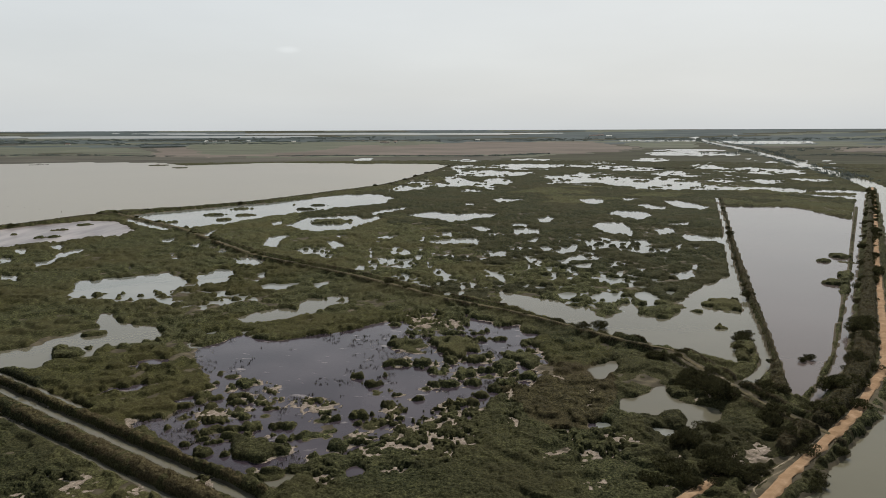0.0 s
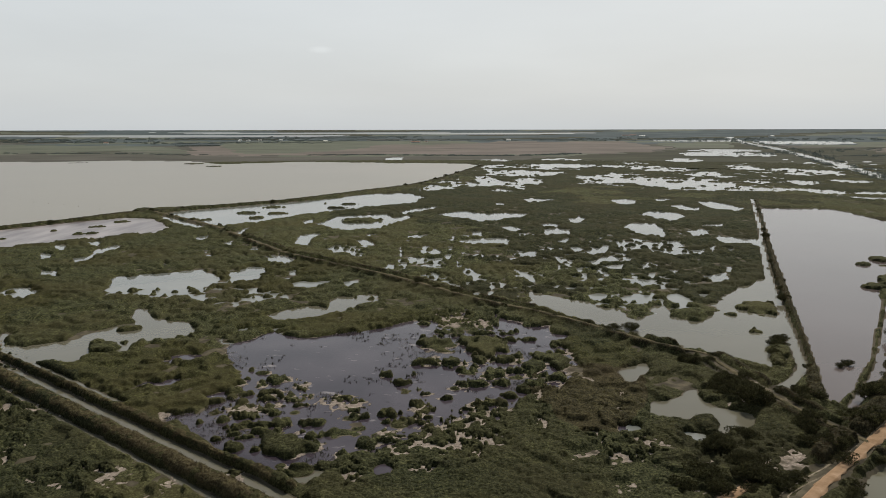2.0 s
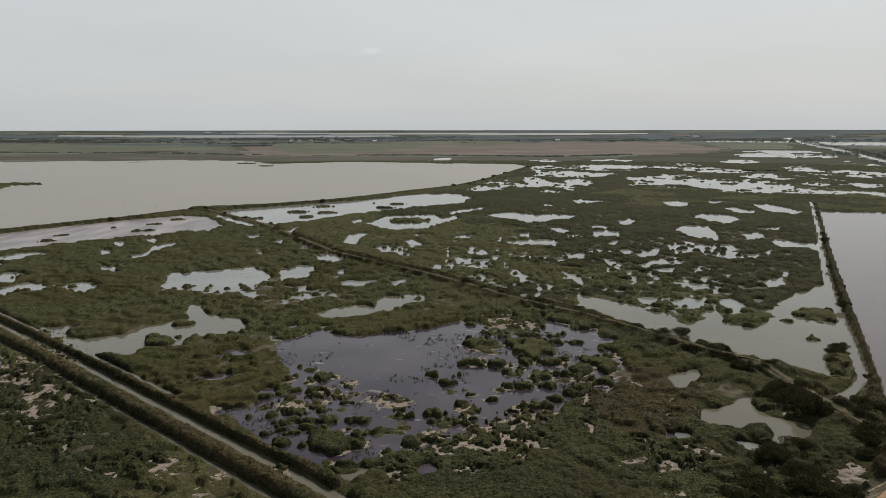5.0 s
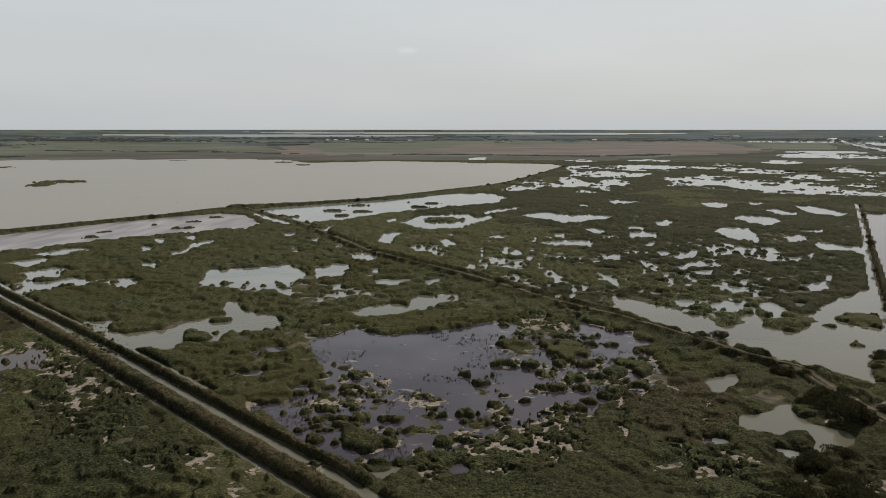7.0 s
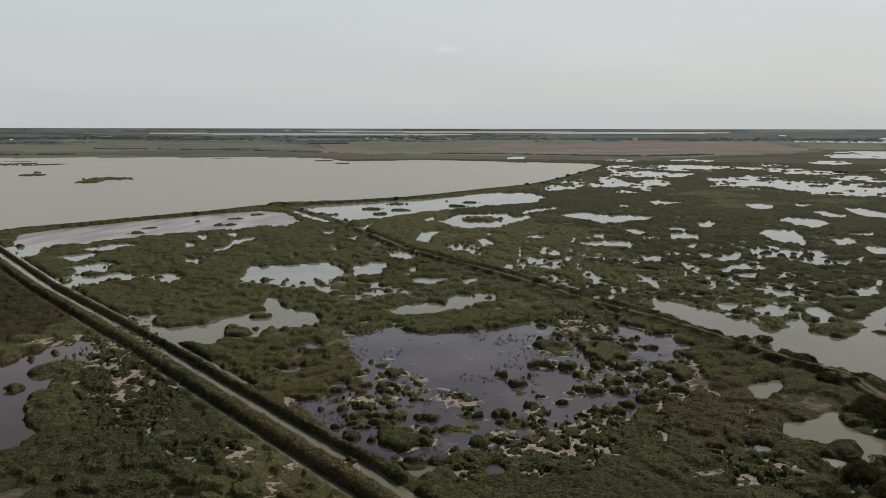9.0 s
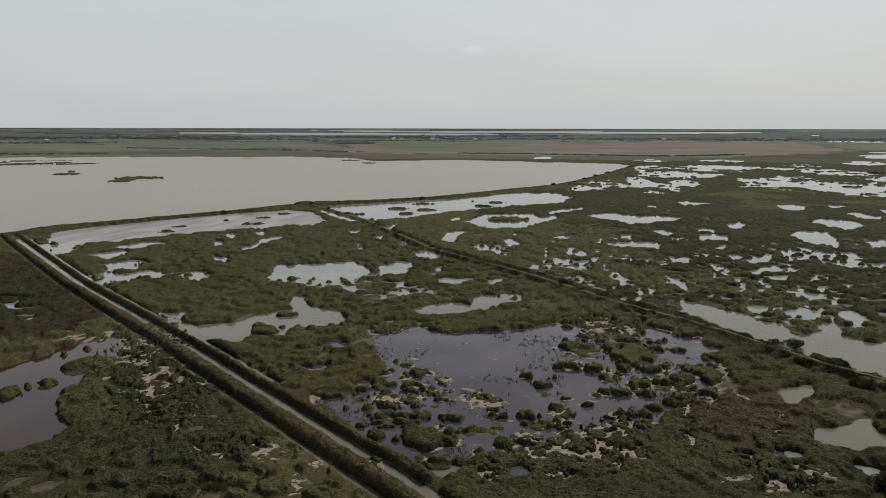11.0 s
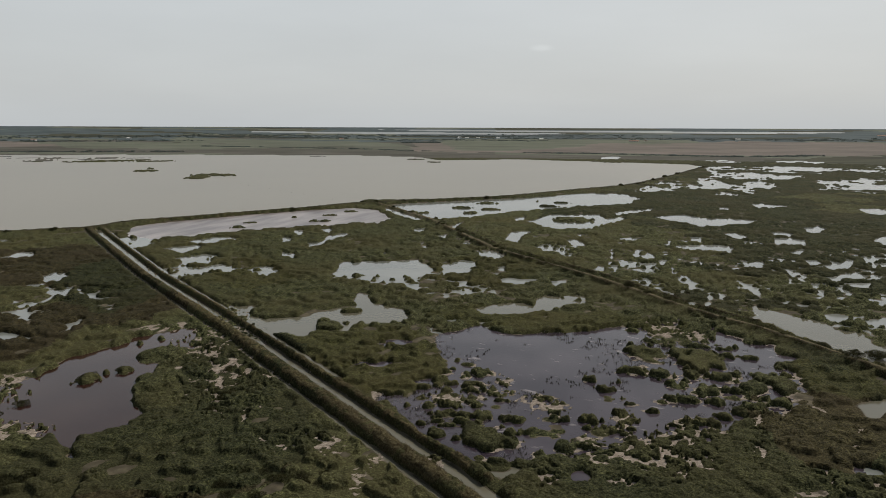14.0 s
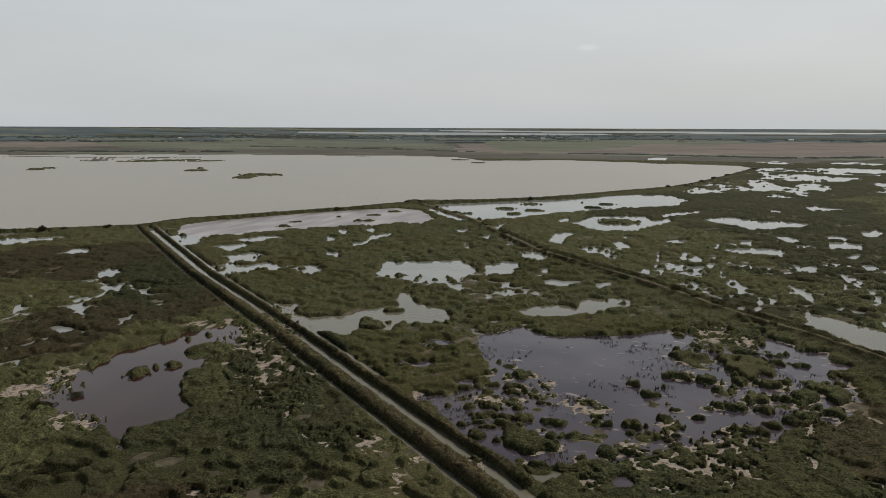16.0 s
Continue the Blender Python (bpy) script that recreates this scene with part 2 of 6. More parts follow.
bump(nt, b, noise_node(nt, 2.5, 6.0), 0.6, 0.08)
PLASTER, nt, b = material("pale_plaster", 0.9, 0.05)
nt.links.new(colours(nt, noise_node(nt, 0.6), [(0.3, (0.62, 0.60, 0.55)), (0.7, (0.78, 0.76, 0.71))]), b.inputs["Base Color"])
ROOF, nt, b = material("clay_roof", 0.9, 0.05)
nt.links.new(colours(nt, noise_node(nt, 0.8), [(0.3, (0.22, 0.12, 0.08)), (0.7, (0.34, 0.20, 0.14))]), b.inputs["Base Color"])
WOOD, nt, b = material("weathered_wood", 0.9, 0.05)
nt.links.new(colours(nt, noise_node(nt, 5.0), [(0.3, (0.07, 0.06, 0.05)), (0.7, (0.16, 0.14, 0.11))]), b.inputs["Base Color"])


# ---- plan of the marsh ----
def lattice(ix, iy, seed):
    h = (ix.astype(np.int64) * 374761393 + iy.astype(np.int64) * 668265263 + seed * 974634777) & 0x7FFFFFFF
    h = ((h ^ (h >> 13)) * 1274126177) & 0x7FFFFFFF
    return ((h ^ (h >> 16)) & 0xFFFF) / 65535.0


def grain(x, y, size, seed=0):
    """Smooth value noise, 0 to 1, with cells of that many metres."""
    u, v = x / size, y / size
    ix, iy = np.floor(u), np.floor(v)
    fx, fy = u - ix, v - iy
    fx, fy = fx * fx * (3 - 2 * fx), fy * fy * (3 - 2 * fy)
    a, b_ = lattice(ix, iy, seed), lattice(ix + 1, iy, seed)
    c, d = lattice(ix, iy + 1, seed), lattice(ix + 1, iy + 1, seed)
    return (a * (1 - fx) + b_ * fx) * (1 - fy) + (c * (1 - fx) + d * fx) * fy


def cloudy(x, y, size, seed=0, octaves=3):
    total, amp, norm = 0, 1.0, 0.0
    for k in range(octaves):
        total, norm = total + amp * grain(x + 17.3 * k, y - 9.1 * k, size / 2**k, seed + k), norm + amp
        amp *= 0.55
    return total / norm


def line_distance(x, y, pts):
    best = np.full(x.shape, 1e9)
    for (ax, ay), (bx, by) in zip(pts[:-1], pts[1:]):
        dx, dy = bx - ax, by - ay
        s = np.clip(((x - ax) * dx + (y - ay) * dy) / (dx * dx + dy * dy), 0, 1)
        best = np.minimum(best, np.hypot(x - ax - s * dx, y - ay - s * dy))
    return best


def inside(x, y, pts):
    odd = np.zeros(x.shape, bool)
    for (ax, ay), (bx, by) in zip(pts, pts[1:] + pts[:1]):
        if ay != by:
            odd ^= ((ay > y) != (by > y)) & (x < (bx - ax) * (y - ay) / (by - ay) + ax)
    return odd


def depth_in(x, y, pts):
    d = line_distance(x, y, pts + pts[:1])
    return np.where(inside(x, y, pts), d, -d)


def smooth(a, lo, hi):
    u = np.clip((a - lo) / (hi - lo), 0, 1)
    return u * u * (3 - 2 * u)


def cushions(x, y, size, seed):
    """Rounded plant cushions: 1 at each one's crown, 0 in the creases between them."""
    u, v = x / size, y / size
    ix, iy = np.floor(u), np.floor(v)
    near = np.full(x.shape, 9.0)
    for ox in (-1, 0, 1):
        for oy in (-1, 0, 1):
            px, py = ix + ox + lattice(ix + ox, iy + oy, seed), iy + oy + lattice(ix + ox, iy + oy, seed + 7)
            near = np.minimum(near, (u - px) ** 2 + (v - py) ** 2)
    return np.clip(1 - near / 0.75, 0, 1)


def mounds(x, y, size, density, seed):
    """Round tussocks that run together into chains: above 0.5 on land, below it between them."""
    u, v = x / size, y / size
    ix, iy = np.floor(u), np.floor(v)
    total = np.zeros(x.shape)
    for ox in (-1, 0, 1):
        for oy in (-1, 0, 1):
            jx, jy = ix + ox, iy + oy
            r = 0.36 + 0.34 * lattice(jx, jy, seed + 3)
            there = lattice(jx, jy, seed + 5) < density
            px, py = jx + lattice(jx, jy, seed), jy + lattice(jx, jy, seed + 7)
            total += there * np.exp(-((u - px) ** 2 + (v - py) ** 2) / (r * r))
    return total


POOLS, ISLETS, BARE, TUSSOCKS = [], [], [], []


def pool(name, label, water, rough, size, islands, pts, grow=1.0):
    POOLS.append(dict(kind="area", name=name, label=label, water=water, rough=rough, size=size, islands=islands, pts=pts, grow=grow))


def oval(name, label, water, x, y, along, across, bearing):
    POOLS.append(dict(kind="oval", name=name, label=label, water=water, box=(x, y, along, across, bearing)))


def scatter_pools(x, y, along, across, bearing, level, size):
    POOLS.append(dict(kind="scatter", name="marsh_pool", label="cluster of tiny ragged pools in dense reeds", water="grey", box=(x, y, along, across, bearing), level=level, size=size))


def stream(name, label, water, half, pts):
    POOLS.append(dict(kind="line", name=name, label=label, water=water, half=half, pts=pts))


def islet(*box):
    ISLETS.append(box)


def bare(*box):
    BARE.append(box)


def tussocks(size, density, pts):
    TUSSOCKS.append((size, density, pts))


pool("lake", "broad calm lagoon of milky beige water", "lake", 5.0, 26, 0.0,
     [(-460, 181), (-404, 221), (-374, 247), (-345, 265), (-319, 291), (-317, 326), (-300, 353), (-283, 389), (-256, 433), (-243, 466), (-245, 484), (-191, 515), (-149, 561), (-112, 638), (-71, 714), (-51, 799), (-27, 938), (-3, 1118), (-27, 1175), (-130, 1199), (-310, 1241), (-428, 1153), (-536, 1256), (-671, 1277), (-888, 1191), (-1028, 1149), (-1370, 923), (-1718, 699)])
pool("salt_flat", "drying shallow pool with pinkish white salt mud", "salt", 2.5, 10, 0.0,
     [(-281, 282), (-300, 312), (-294, 334), (-279, 383), (-259, 407), (-230, 436), (-211, 434), (-181, 397), (-181, 373), (-204, 351), (-225, 330), (-236, 313), (-250, 292), (-260, 274)])
pool("salt_pool", "pale shallow pool with small reed islets", "grey", 3.0, 12, 0.0,
     [(-213, 457), (-206, 481), (-151, 536), (-115, 578), (-93, 617), (-66, 619), (-46, 581), (-56, 533), (-84, 507), (-114, 462), (-130, 434), (-145, 411), (-164, 393), (-185, 415)])
pool("dark_pond", "dark violet-grey open pond with many reed islets", "dark", 0.6, 4, 0.0,
     [(-65.9, 169.6), (-64.2, 174.8), (-61.3, 178.2), (-58.8, 183.4), (-56.7, 185.0), (-53.2, 181.6), (-49.4, 179.6), (-43.9, 180.7), (-27.0, 189.9), (-21.2, 196.0), (-16.4, 198.2), (-12.2, 197.8), (-9.3, 190.7), (-2.2, 189.3), (0.9, 191.1), (4.8, 196.5), (9.7, 200.5), (14.2, 195.5), (17.9, 193.4), (21.0, 194.1), (21.1, 186.6), (26.7, 184.6), (21.3, 179.6), (24.2, 170.1), (24.9, 163.2), (22.0, 156.7), (22.7, 152.4), (19.1, 146.5), (15.9, 143.2), (11.1, 140.3), (7.9, 132.5), (4.0, 126.2), (-0.1, 123.2), (-11.1, 116.8), (-16.6, 112.1), (-22.1, 108.8), (-29.4, 106.0), (-33.1, 103.3), (-38.7, 106.5), (-46.2, 112.1), (-63.3, 127.3), (-59.3, 126.5), (-55.3, 127.4), (-54.2, 132.4), (-57.3, 136.2), (-53.6, 141.3), (-52.6, 146.9), (-60.3, 159.5)], 0.0)
pool("marsh_pool", "winding olive-grey pool with reed islets", "olive", 0.5, 5, 0.0,
     [(-143.4, 181.0), (-135.5, 177.4), (-130.8, 181.0), (-127.3, 177.8), (-128.3, 172.6), (-124.5, 169.8), (-118.8, 168.6), (-114.2, 171.9), (-108.7, 176.0), (-107.7, 180.6), (-106.3, 184.7), (-103.5, 190.0), (-101.2, 193.2), (-104.2, 196.9), (-107.7, 207.6), (-104.9, 208.2), (-100.3, 200.7), (-95.7, 197.2), (-89.9, 194.9), (-85.4, 193.1), (-79.8, 186.5), (-78.7, 181.7), (-81.5, 178.1), (-86.5, 175.9), (-90.9, 174.3), (-89.3, 167.9), (-89.1, 164.2), (-91.8, 163.1), (-97.7, 161.9), (-97.2, 156.8), (-98.3, 154.6), (-103.1, 157.1), (-109.2, 156.4), (-115.6, 157.1), (-124.0, 164.1), (-132.7, 171.1)], 0.0)
pool("marsh_pool", "grey reed-fringed pool with a ragged edge", "grey", 0.8, 5, 0.0,
     [(-143.0, 260.3), (-134.9, 255.9), (-131.5, 262.7), (-123.5, 264.4), (-118.1, 269.3), (-111.8, 269.4), (-104.0, 262.4), (-97.7, 252.1), (-98.2, 245.5), (-96.9, 236.6), (-90.1, 219.6), (-95.3, 221.2), (-101.6, 223.5), (-107.2, 224.1), (-112.1, 223.1), (-118.4, 224.6), (-124.3, 225.3), (-130.1, 227.0), (-134.0, 239.1)], 0.0)
pool("marsh_pool", "small grey pool beside a larger pool", "grey", 0.8, 4, 0.0,
     [(-100.9, 269.1), (-96.2, 267.6), (-94.8, 278.1), (-89.4, 279.2), (-84.4, 266.5), (-82.4, 251.5), (-89.2, 247.9), (-90.9, 244.4)], 0.0)
pool("marsh_pool", "bright pool with a smooth southern shore", "olive", 0.4, 5, 0.0,
     [(-64.0, 203.1), (-59.5, 209.9), (-54.8, 213.9), (-50.3, 214.8), (-47.8, 212.3), (-48.9, 223.1), (-47.4, 228.5), (-42.4, 227.8), (-38.3, 233.0), (-35.0, 231.1), (-32.0, 221.6), (-34.1, 218.8), (-39.4, 212.3), (-43.6, 205.5), (-47.7, 199.8), (-53.8, 195.8), (-60.2, 196.5)], 0.0)
pool("marsh_pool", "long olive pool beside the farm track", "olive", 2.0, 9, 0.0,
     [(15.1, 222.0), (19.3, 239.0), (31.9, 225.6), (45.7, 209.3), (46.0, 202.6), (54.0, 207.2), (59.3, 217.8), (58.5, 204.5), (66.1, 201.2), (76.5, 214.7), (78.4, 226.1), (99, 252), (111, 263), (103, 238), (94.6, 214.6), (89.2, 198.0), (83.1, 180.8), (75.0, 165.2), (69.8, 160.2), (63.0, 164.2), (53.9, 176.5), (40.2, 190.8), (26.0, 206.7)])
pool("basin", "rectangular mauve-grey water basin behind low dykes", "mauve", 0.7, 9, 0.0,
     [(206, 512), (250, 507), (251, 435), (237, 406), (167, 284), (131, 225), (114.7, 197.5), (98.6, 170.4), (85.7, 151.2), (74.3, 136.5), (71.4, 142.1), (77.3, 153.7), (88.0, 185.7), (112, 252), (151, 362), (187, 462)])
pool("channel", "narrow mauve-grey channel between two dykes", "mauve", 0.6, 8, 0.0,
     [(370, 625), (274, 461), (195, 327), (163, 273), (126.9, 210.8), (103.1, 170.8), (88.8, 149.1), (74.8, 132.5), (74.9, 136.1), (85.5, 149.5), (103.0, 175.8), (126.1, 214.5), (168, 285), (225, 383), (292, 495)])
pool("brown_pond", "dark brown pond with bushy islets", "brown", 0.5, 4, 0.0,
     [(-142.5, 119.0), (-143.4, 121.5), (-141.2, 127.7), (-139.6, 133.9), (-139.0, 136.9), (-140.6, 137.4), (-140.4, 141.0), (-138.1, 145.1), (-135.7, 148.0), (-135.9, 151.8), (-131.4, 153.8), (-122.6, 144.8), (-119.2, 138.0), (-126.3, 137.5), (-128.1, 130.2), (-127.9, 127.1), (-122.3, 124.8), (-119.7, 126.0), (-115.2, 119.1), (-116.0, 114.5), (-108.1, 105.6), (-104.0, 102.2), (-99.7, 100.8), (-100.6, 96.3), (-100.1, 93.0), (-102.0, 89.2), (-103.7, 87.1), (-99.5, 83.7), (-97.2, 81.0), (-98.5, 80.3), (-103.8, 84.3), (-107.4, 86.2), (-112.1, 85.2), (-118.6, 86.1), (-125.7, 89.1), (-132.1, 89.5), (-137.3, 95.2), (-143.6, 102.0), (-144.8, 104.3), (-138.6, 108.4), (-140.7, 114.1)], 0.0)
pool("marsh_pool", "greenish pool among scrub beside the sandy road", "olive", 0.4, 4, 0.0,
     [(37.0, 137.3), (44.1, 141.5), (45.4, 143.9), (48.2, 144.9), (47.9, 139.9), (49.3, 135.2), (53.5, 133.7), (55.8, 132.2), (52.4, 126.4), (48.9, 124.3), (45.6, 122.4), (47.1, 127.0), (46.4, 129.8), (41.4, 128.4), (35.7, 127.8), (35.0, 130.7)], 0.0)
pool("marsh_pool", "small pale pool in the green reed bed", "olive", 0.7, 4, 0.0,
     [(34.3, 156.8), (40.9, 162.2), (40.6, 156.8), (37.6, 153.6), (34.8, 148.7), (33.5, 151.2)])
pool("river", "wide calm olive river beside a sandy road", "river", 0.8, 10, 0.0,
     [(1219, 3575), (873, 2160), (577, 1187), (459, 807), (394, 642), (306, 487), (202, 312), (136.8, 204.1), (111.5, 162.0), (96.6, 139.9), (85.7, 127.4), (73.2, 115.4), (58.6, 100.9), (51.6, 93.7), (37.4, 79.4), (59.7, 69.9), (96.7, 80.7), (149.9, 113.3), (198, 204), (275, 362), (344, 501), (409, 647), (479, 826), (606, 1228), (923, 2262), (1256, 3600)])
pool("reed_pond", "shallow grey water between pale reed tussocks", "dark", 1.2, 5, 0.55,
     [(-10.2, 185.1), (-7.0, 198.2), (-9.1, 207.4), (0.9, 215.2), (9.4, 211.7), (10.4, 196.0), (1.1, 187.6), (-3.3, 182.2)])
pool("lagoon", "thin bright strip of distant lagoon", "far", 3, 120, 0.0,
     [(-2449, 3450), (-2276, 3573), (-1530, 3868), (-1038, 4008), (-749, 4007), (-730, 3903), (-1096, 3764), (-1561, 3580), (-2181, 3422), (-2393, 3371)])
pool("lagoon", "far bright line of lagoon water", "far", 3, 120, 0.0,
     [(-1967, 4137), (-688, 4441), (373, 4412), (707, 4305), (356, 4210), (-654, 4221), (-1606, 4063)])
pool("flooded_field", "pale flooded paddies on the distant plain", "grey", 6, 90, 0.05,
     [(1167, 3109), (1515, 2992), (1405, 2730), (1198, 2702), (1090, 2813)])
pool("flooded_field", "narrow pale flooded field on the distant plain", "grey", 6, 90, 0.05,
     [(780, 3305), (1141, 3245), (1093, 3108), (773, 3167)])
pool("marsh_pool", "small bright pool beyond the lagoon shore", "grey", 3, 20, 0.0,
     [(-186, 1411), (-159, 1423), (-150, 1341), (-173, 1331)])
pool("marsh_pool", "pale open pool among dark green rushes", "grey", 0.7, 4, 0.0, [(-29.2, 464.3), (-16.8, 480.4), (-9.1, 487.1), (2.8, 470.0), (18.3, 473.0), (36.4, 472.6), (26.5, 447.3), (15.1, 435.8), (7.8, 427.6), (-0.9, 427.8), (-8.2, 442.1), (-19.3, 448.2)], 0.0)
pool("marsh_pool", "pale open pool among dark green rushes", "grey", 0.7, 4, 0.0, [(-10.2, 350.4), (-0.7, 359.7), (11.3, 363.4), (16.9, 355.6), (14.7, 337.9), (7.8, 341.5), (-0.6, 339.8), (-7.7, 341.7)], 0.0)
pool("marsh_pool", "narrow sky-grey pool between reed mounds", "grey", 0.35, 4, 0.0, [(13.5, 405.1), (19.2, 407.4), (25.4, 400.0), (23.0, 385.2), (16.8, 389.8)], 0.0)
pool("marsh_pool", "small shallow marsh pool among dark green reeds", "grey", 0.35, 4, 0.0, [(37.4, 417.2), (44.1, 422.3), (50.4, 417.0), (45.5, 403.6), (38.9, 403.7)], 0.0)
pool("marsh_pool", "pale open pool among dark green rushes", "grey", 0.7, 4, 0.0, [(37.7, 397.5), (45.1, 399.7), (52.7, 394.9), (49.1, 371.8), (42.3, 374.0), (37.5, 371.9), (36.3, 382.7)], 0.0)
pool("marsh_pool", "pale open pool among dark green rushes", "grey", 0.7, 4, 0.0, [(35.8, 571.7), (43.5, 581.2), (63.6, 571.0), (52.3, 549.3), (38.7, 545.2)], 0.0)
pool("marsh_pool", "narrow sky-grey pool between reed mounds", "grey", 0.35, 4, 0.0, [(12.9, 545.0), (20.0, 544.8), (19.1, 520.4), (13.6, 520.6)], 0.0)
pool("marsh_pool", "small shallow marsh pool among dark green reeds", "grey", 0.7, 4, 0.0, [(-31.6, 299.9), (-25.8, 304.0), (-19.2, 299.8), (-16.1, 302.5), (-12.2, 282.5), (-15.3, 275.3), (-18.5, 277.7), (-21.5, 281.4), (-26.4, 283.9)], 0.0)
pool("marsh_pool", "narrow sky-grey pool between reed mounds", "grey", 0.35, 4, 0.0, [(-27.0, 318.7), (-25.7, 336.4), (-21.1, 329.7), (-16.9, 318.5), (-18.8, 306.6), (-23.5, 308.1)], 0.0)
pool("marsh_pool", "narrow sky-grey pool between reed mounds", "grey", 0.35, 4, 0.0, [(-15.8, 306.7), (-12.3, 315.4), (-10.0, 326.3), (-10.8, 309.4), (-12.9, 298.1)], 0.0)
pool("marsh_pool", "narrow sky-grey pool between reed mounds", "grey", 0.7, 4, 0.0, [(-22.6, 265.8), (-17.4, 271.3), (-14.9, 266.8), (-11.4, 263.6), (-9.0, 258.3), (-5.3, 239.3), (-8.4, 242.1), (-11.8, 248.7), (-16.1, 251.6), (-18.5, 255.7)], 0.0)
pool("marsh_pool", "narrow sky-grey pool between reed mounds", "grey", 0.35, 4, 0.0, [(-10.1, 302.4), (-7.8, 294.3), (-6.2, 278.8), (-8.1, 278.8)], 0.0)
pool("marsh_pool", "narrow sky-grey pool between reed mounds", "grey", 0.35, 4, 0.0, [(-6.2, 275.7), (-2.8, 281.6), (0.7, 267.8), (0.3, 257.6), (-2.6, 261.8), (-5.3, 267.3)], 0.0)
pool("marsh_pool", "narrow sky-grey pool between reed mounds", "grey", 0.35, 4, 0.0, [(14.9, 280.3), (17.7, 272.1), (21.9, 267.6), (22.5, 261.2), (21.3, 251.4), (19.0, 257.4), (16.8, 263.8)], 0.0)
pool("marsh_pool", "narrow sky-grey pool between reed mounds", "grey", 0.35, 4, 0.0, [(20.4, 316.6), (24.7, 321.1), (27.4, 322.7), (26.0, 304.7), (22.3, 306.1), (19.3, 307.6)], 0.0)
pool("marsh_pool", "narrow sky-grey pool between reed mounds", "grey", 0.35, 4, 0.0, [(34.0, 292.6), (35.2, 286.2), (33.3, 273.7), (32.8, 277.3)], 0.0)
pool("marsh_pool", "narrow sky-grey pool between reed mounds", "grey", 0.35, 4, 0.0, [(8.6, 254.1), (10.1, 250.2), (9.4, 241.9), (8.5, 244.7)], 0.0)
pool("marsh_pool", "narrow sky-grey pool between reed mounds", "grey", 0.35, 4, 0.0, [(4.9, 251.2), (6.3, 248.3), (5.7, 239.1), (4.7, 228.1), (3.7, 227.3), (4.7, 238.3)], 0.0)
pool("marsh_pool", "narrow sky-grey pool between reed mounds", "grey", 0.35, 4, 0.0, [(-1.5, 235.7), (0.9, 236.5), (0.7, 227.3), (-1.0, 228.1)], 0.0)
pool("marsh_pool", "narrow sky-grey pool between reed mounds", "grey", 0.35, 4, 0.0, [(-34.1, 293.3), (-32.9, 299.9), (-29.3, 284.3), (-29.6, 273.1), (-31.7, 277.9)], 0.0)
pool("marsh_pool", "narrow sky-grey pool between reed mounds", "grey", 0.35, 4, 0.0, [(-38.3, 280.8), (-36.6, 289.4), (-34.6, 283.2), (-34.6, 273.2), (-36.4, 273.2)], 0.0)
pool("marsh_pool", "small shallow marsh pool among dark green reeds", "grey", 0.35, 4, 0.0, [(-38.5, 366.1), (-31.4, 372.1), (-26.5, 367.9), (-30.0, 354.9), (-35.4, 356.9)], 0.0)
pool("marsh_pool", "narrow sky-grey pool between reed mounds", "grey", 0.35, 4, 0.0, [(-14.4, 367.8), (-12.2, 367.7), (-11.9, 349.0), (-13.5, 352.8)], 0.0)
pool("marsh_pool", "narrow sky-grey pool between reed mounds", "grey", 0.35, 4, 0.0, [(-3.9, 384.5), (2.4, 386.6), (2.3, 368.3), (-2.2, 368.4)], 0.0)
pool("marsh_pool", "narrow sky-grey pool between reed mounds", "grey", 0.35, 4, 0.0, [(-37.7, 329.9), (-36.4, 333.2), (-33.4, 302.5), (-35.5, 309.7)], 0.0)
pool("marsh_pool", "narrow sky-grey pool between reed mounds", "grey", 0.35, 4, 0.0, [(-63.0, 351.1), (-59.3, 354.7), (-53.8, 347.3), (-50.8, 336.7), (-51.8, 325.3), (-55.0, 328.6)], 0.0)
pool("marsh_pool", "pale open pool among dark green rushes", "grey", 0.7, 4, 0.0, [(-74.8, 325.5), (-71.1, 333.6), (-64.8, 336.9), (-58.0, 330.1), (-52.1, 318.9), (-48.8, 314.4), (-53.3, 302.7), (-59.7, 310.0), (-65.2, 311.5)], 0.0)
pool("marsh_pool", "pale open pool among dark green rushes", "grey", 0.7, 4, 0.0, [(-96.2, 366.9), (-90.5, 375.1), (-85.3, 372.9), (-85.1, 346.3), (-82.4, 329.0), (-88.7, 332.4), (-92.4, 330.7), (-92.4, 341.1)], 0.0)
pool("marsh_pool", "pale open pool among dark green rushes", "grey", 0.7, 4, 0.0, [(-54.2, 481.2), (-42.2, 502.2), (-28.7, 517.2), (-31.5, 494.8), (-43.7, 474.1), (-50.5, 464.4)], 0.0)
pool("marsh_pool", "narrow sky-grey pool between reed mounds", "grey", 0.35, 4, 0.0, [(-110.6, 427.8), (-104.8, 435.9), (-100.8, 416.2), (-104.0, 411.1)], 0.0)
pool("marsh_pool", "small shallow marsh pool among dark green reeds", "grey", 0.35, 4, 0.0, [(-97.2, 307.6), (-91.4, 299.2), (-88.7, 307.5), (-81.0, 297.7), (-80.2, 285.7), (-85.0, 285.7), (-90.1, 290.9)], 0.0)
pool("marsh_pool", "narrow sky-grey pool between reed mounds", "grey", 0.35, 4, 0.0, [(-76.2, 270.7), (-73.3, 272.9), (-71.0, 262.4), (-72.9, 261.3)], 0.0)
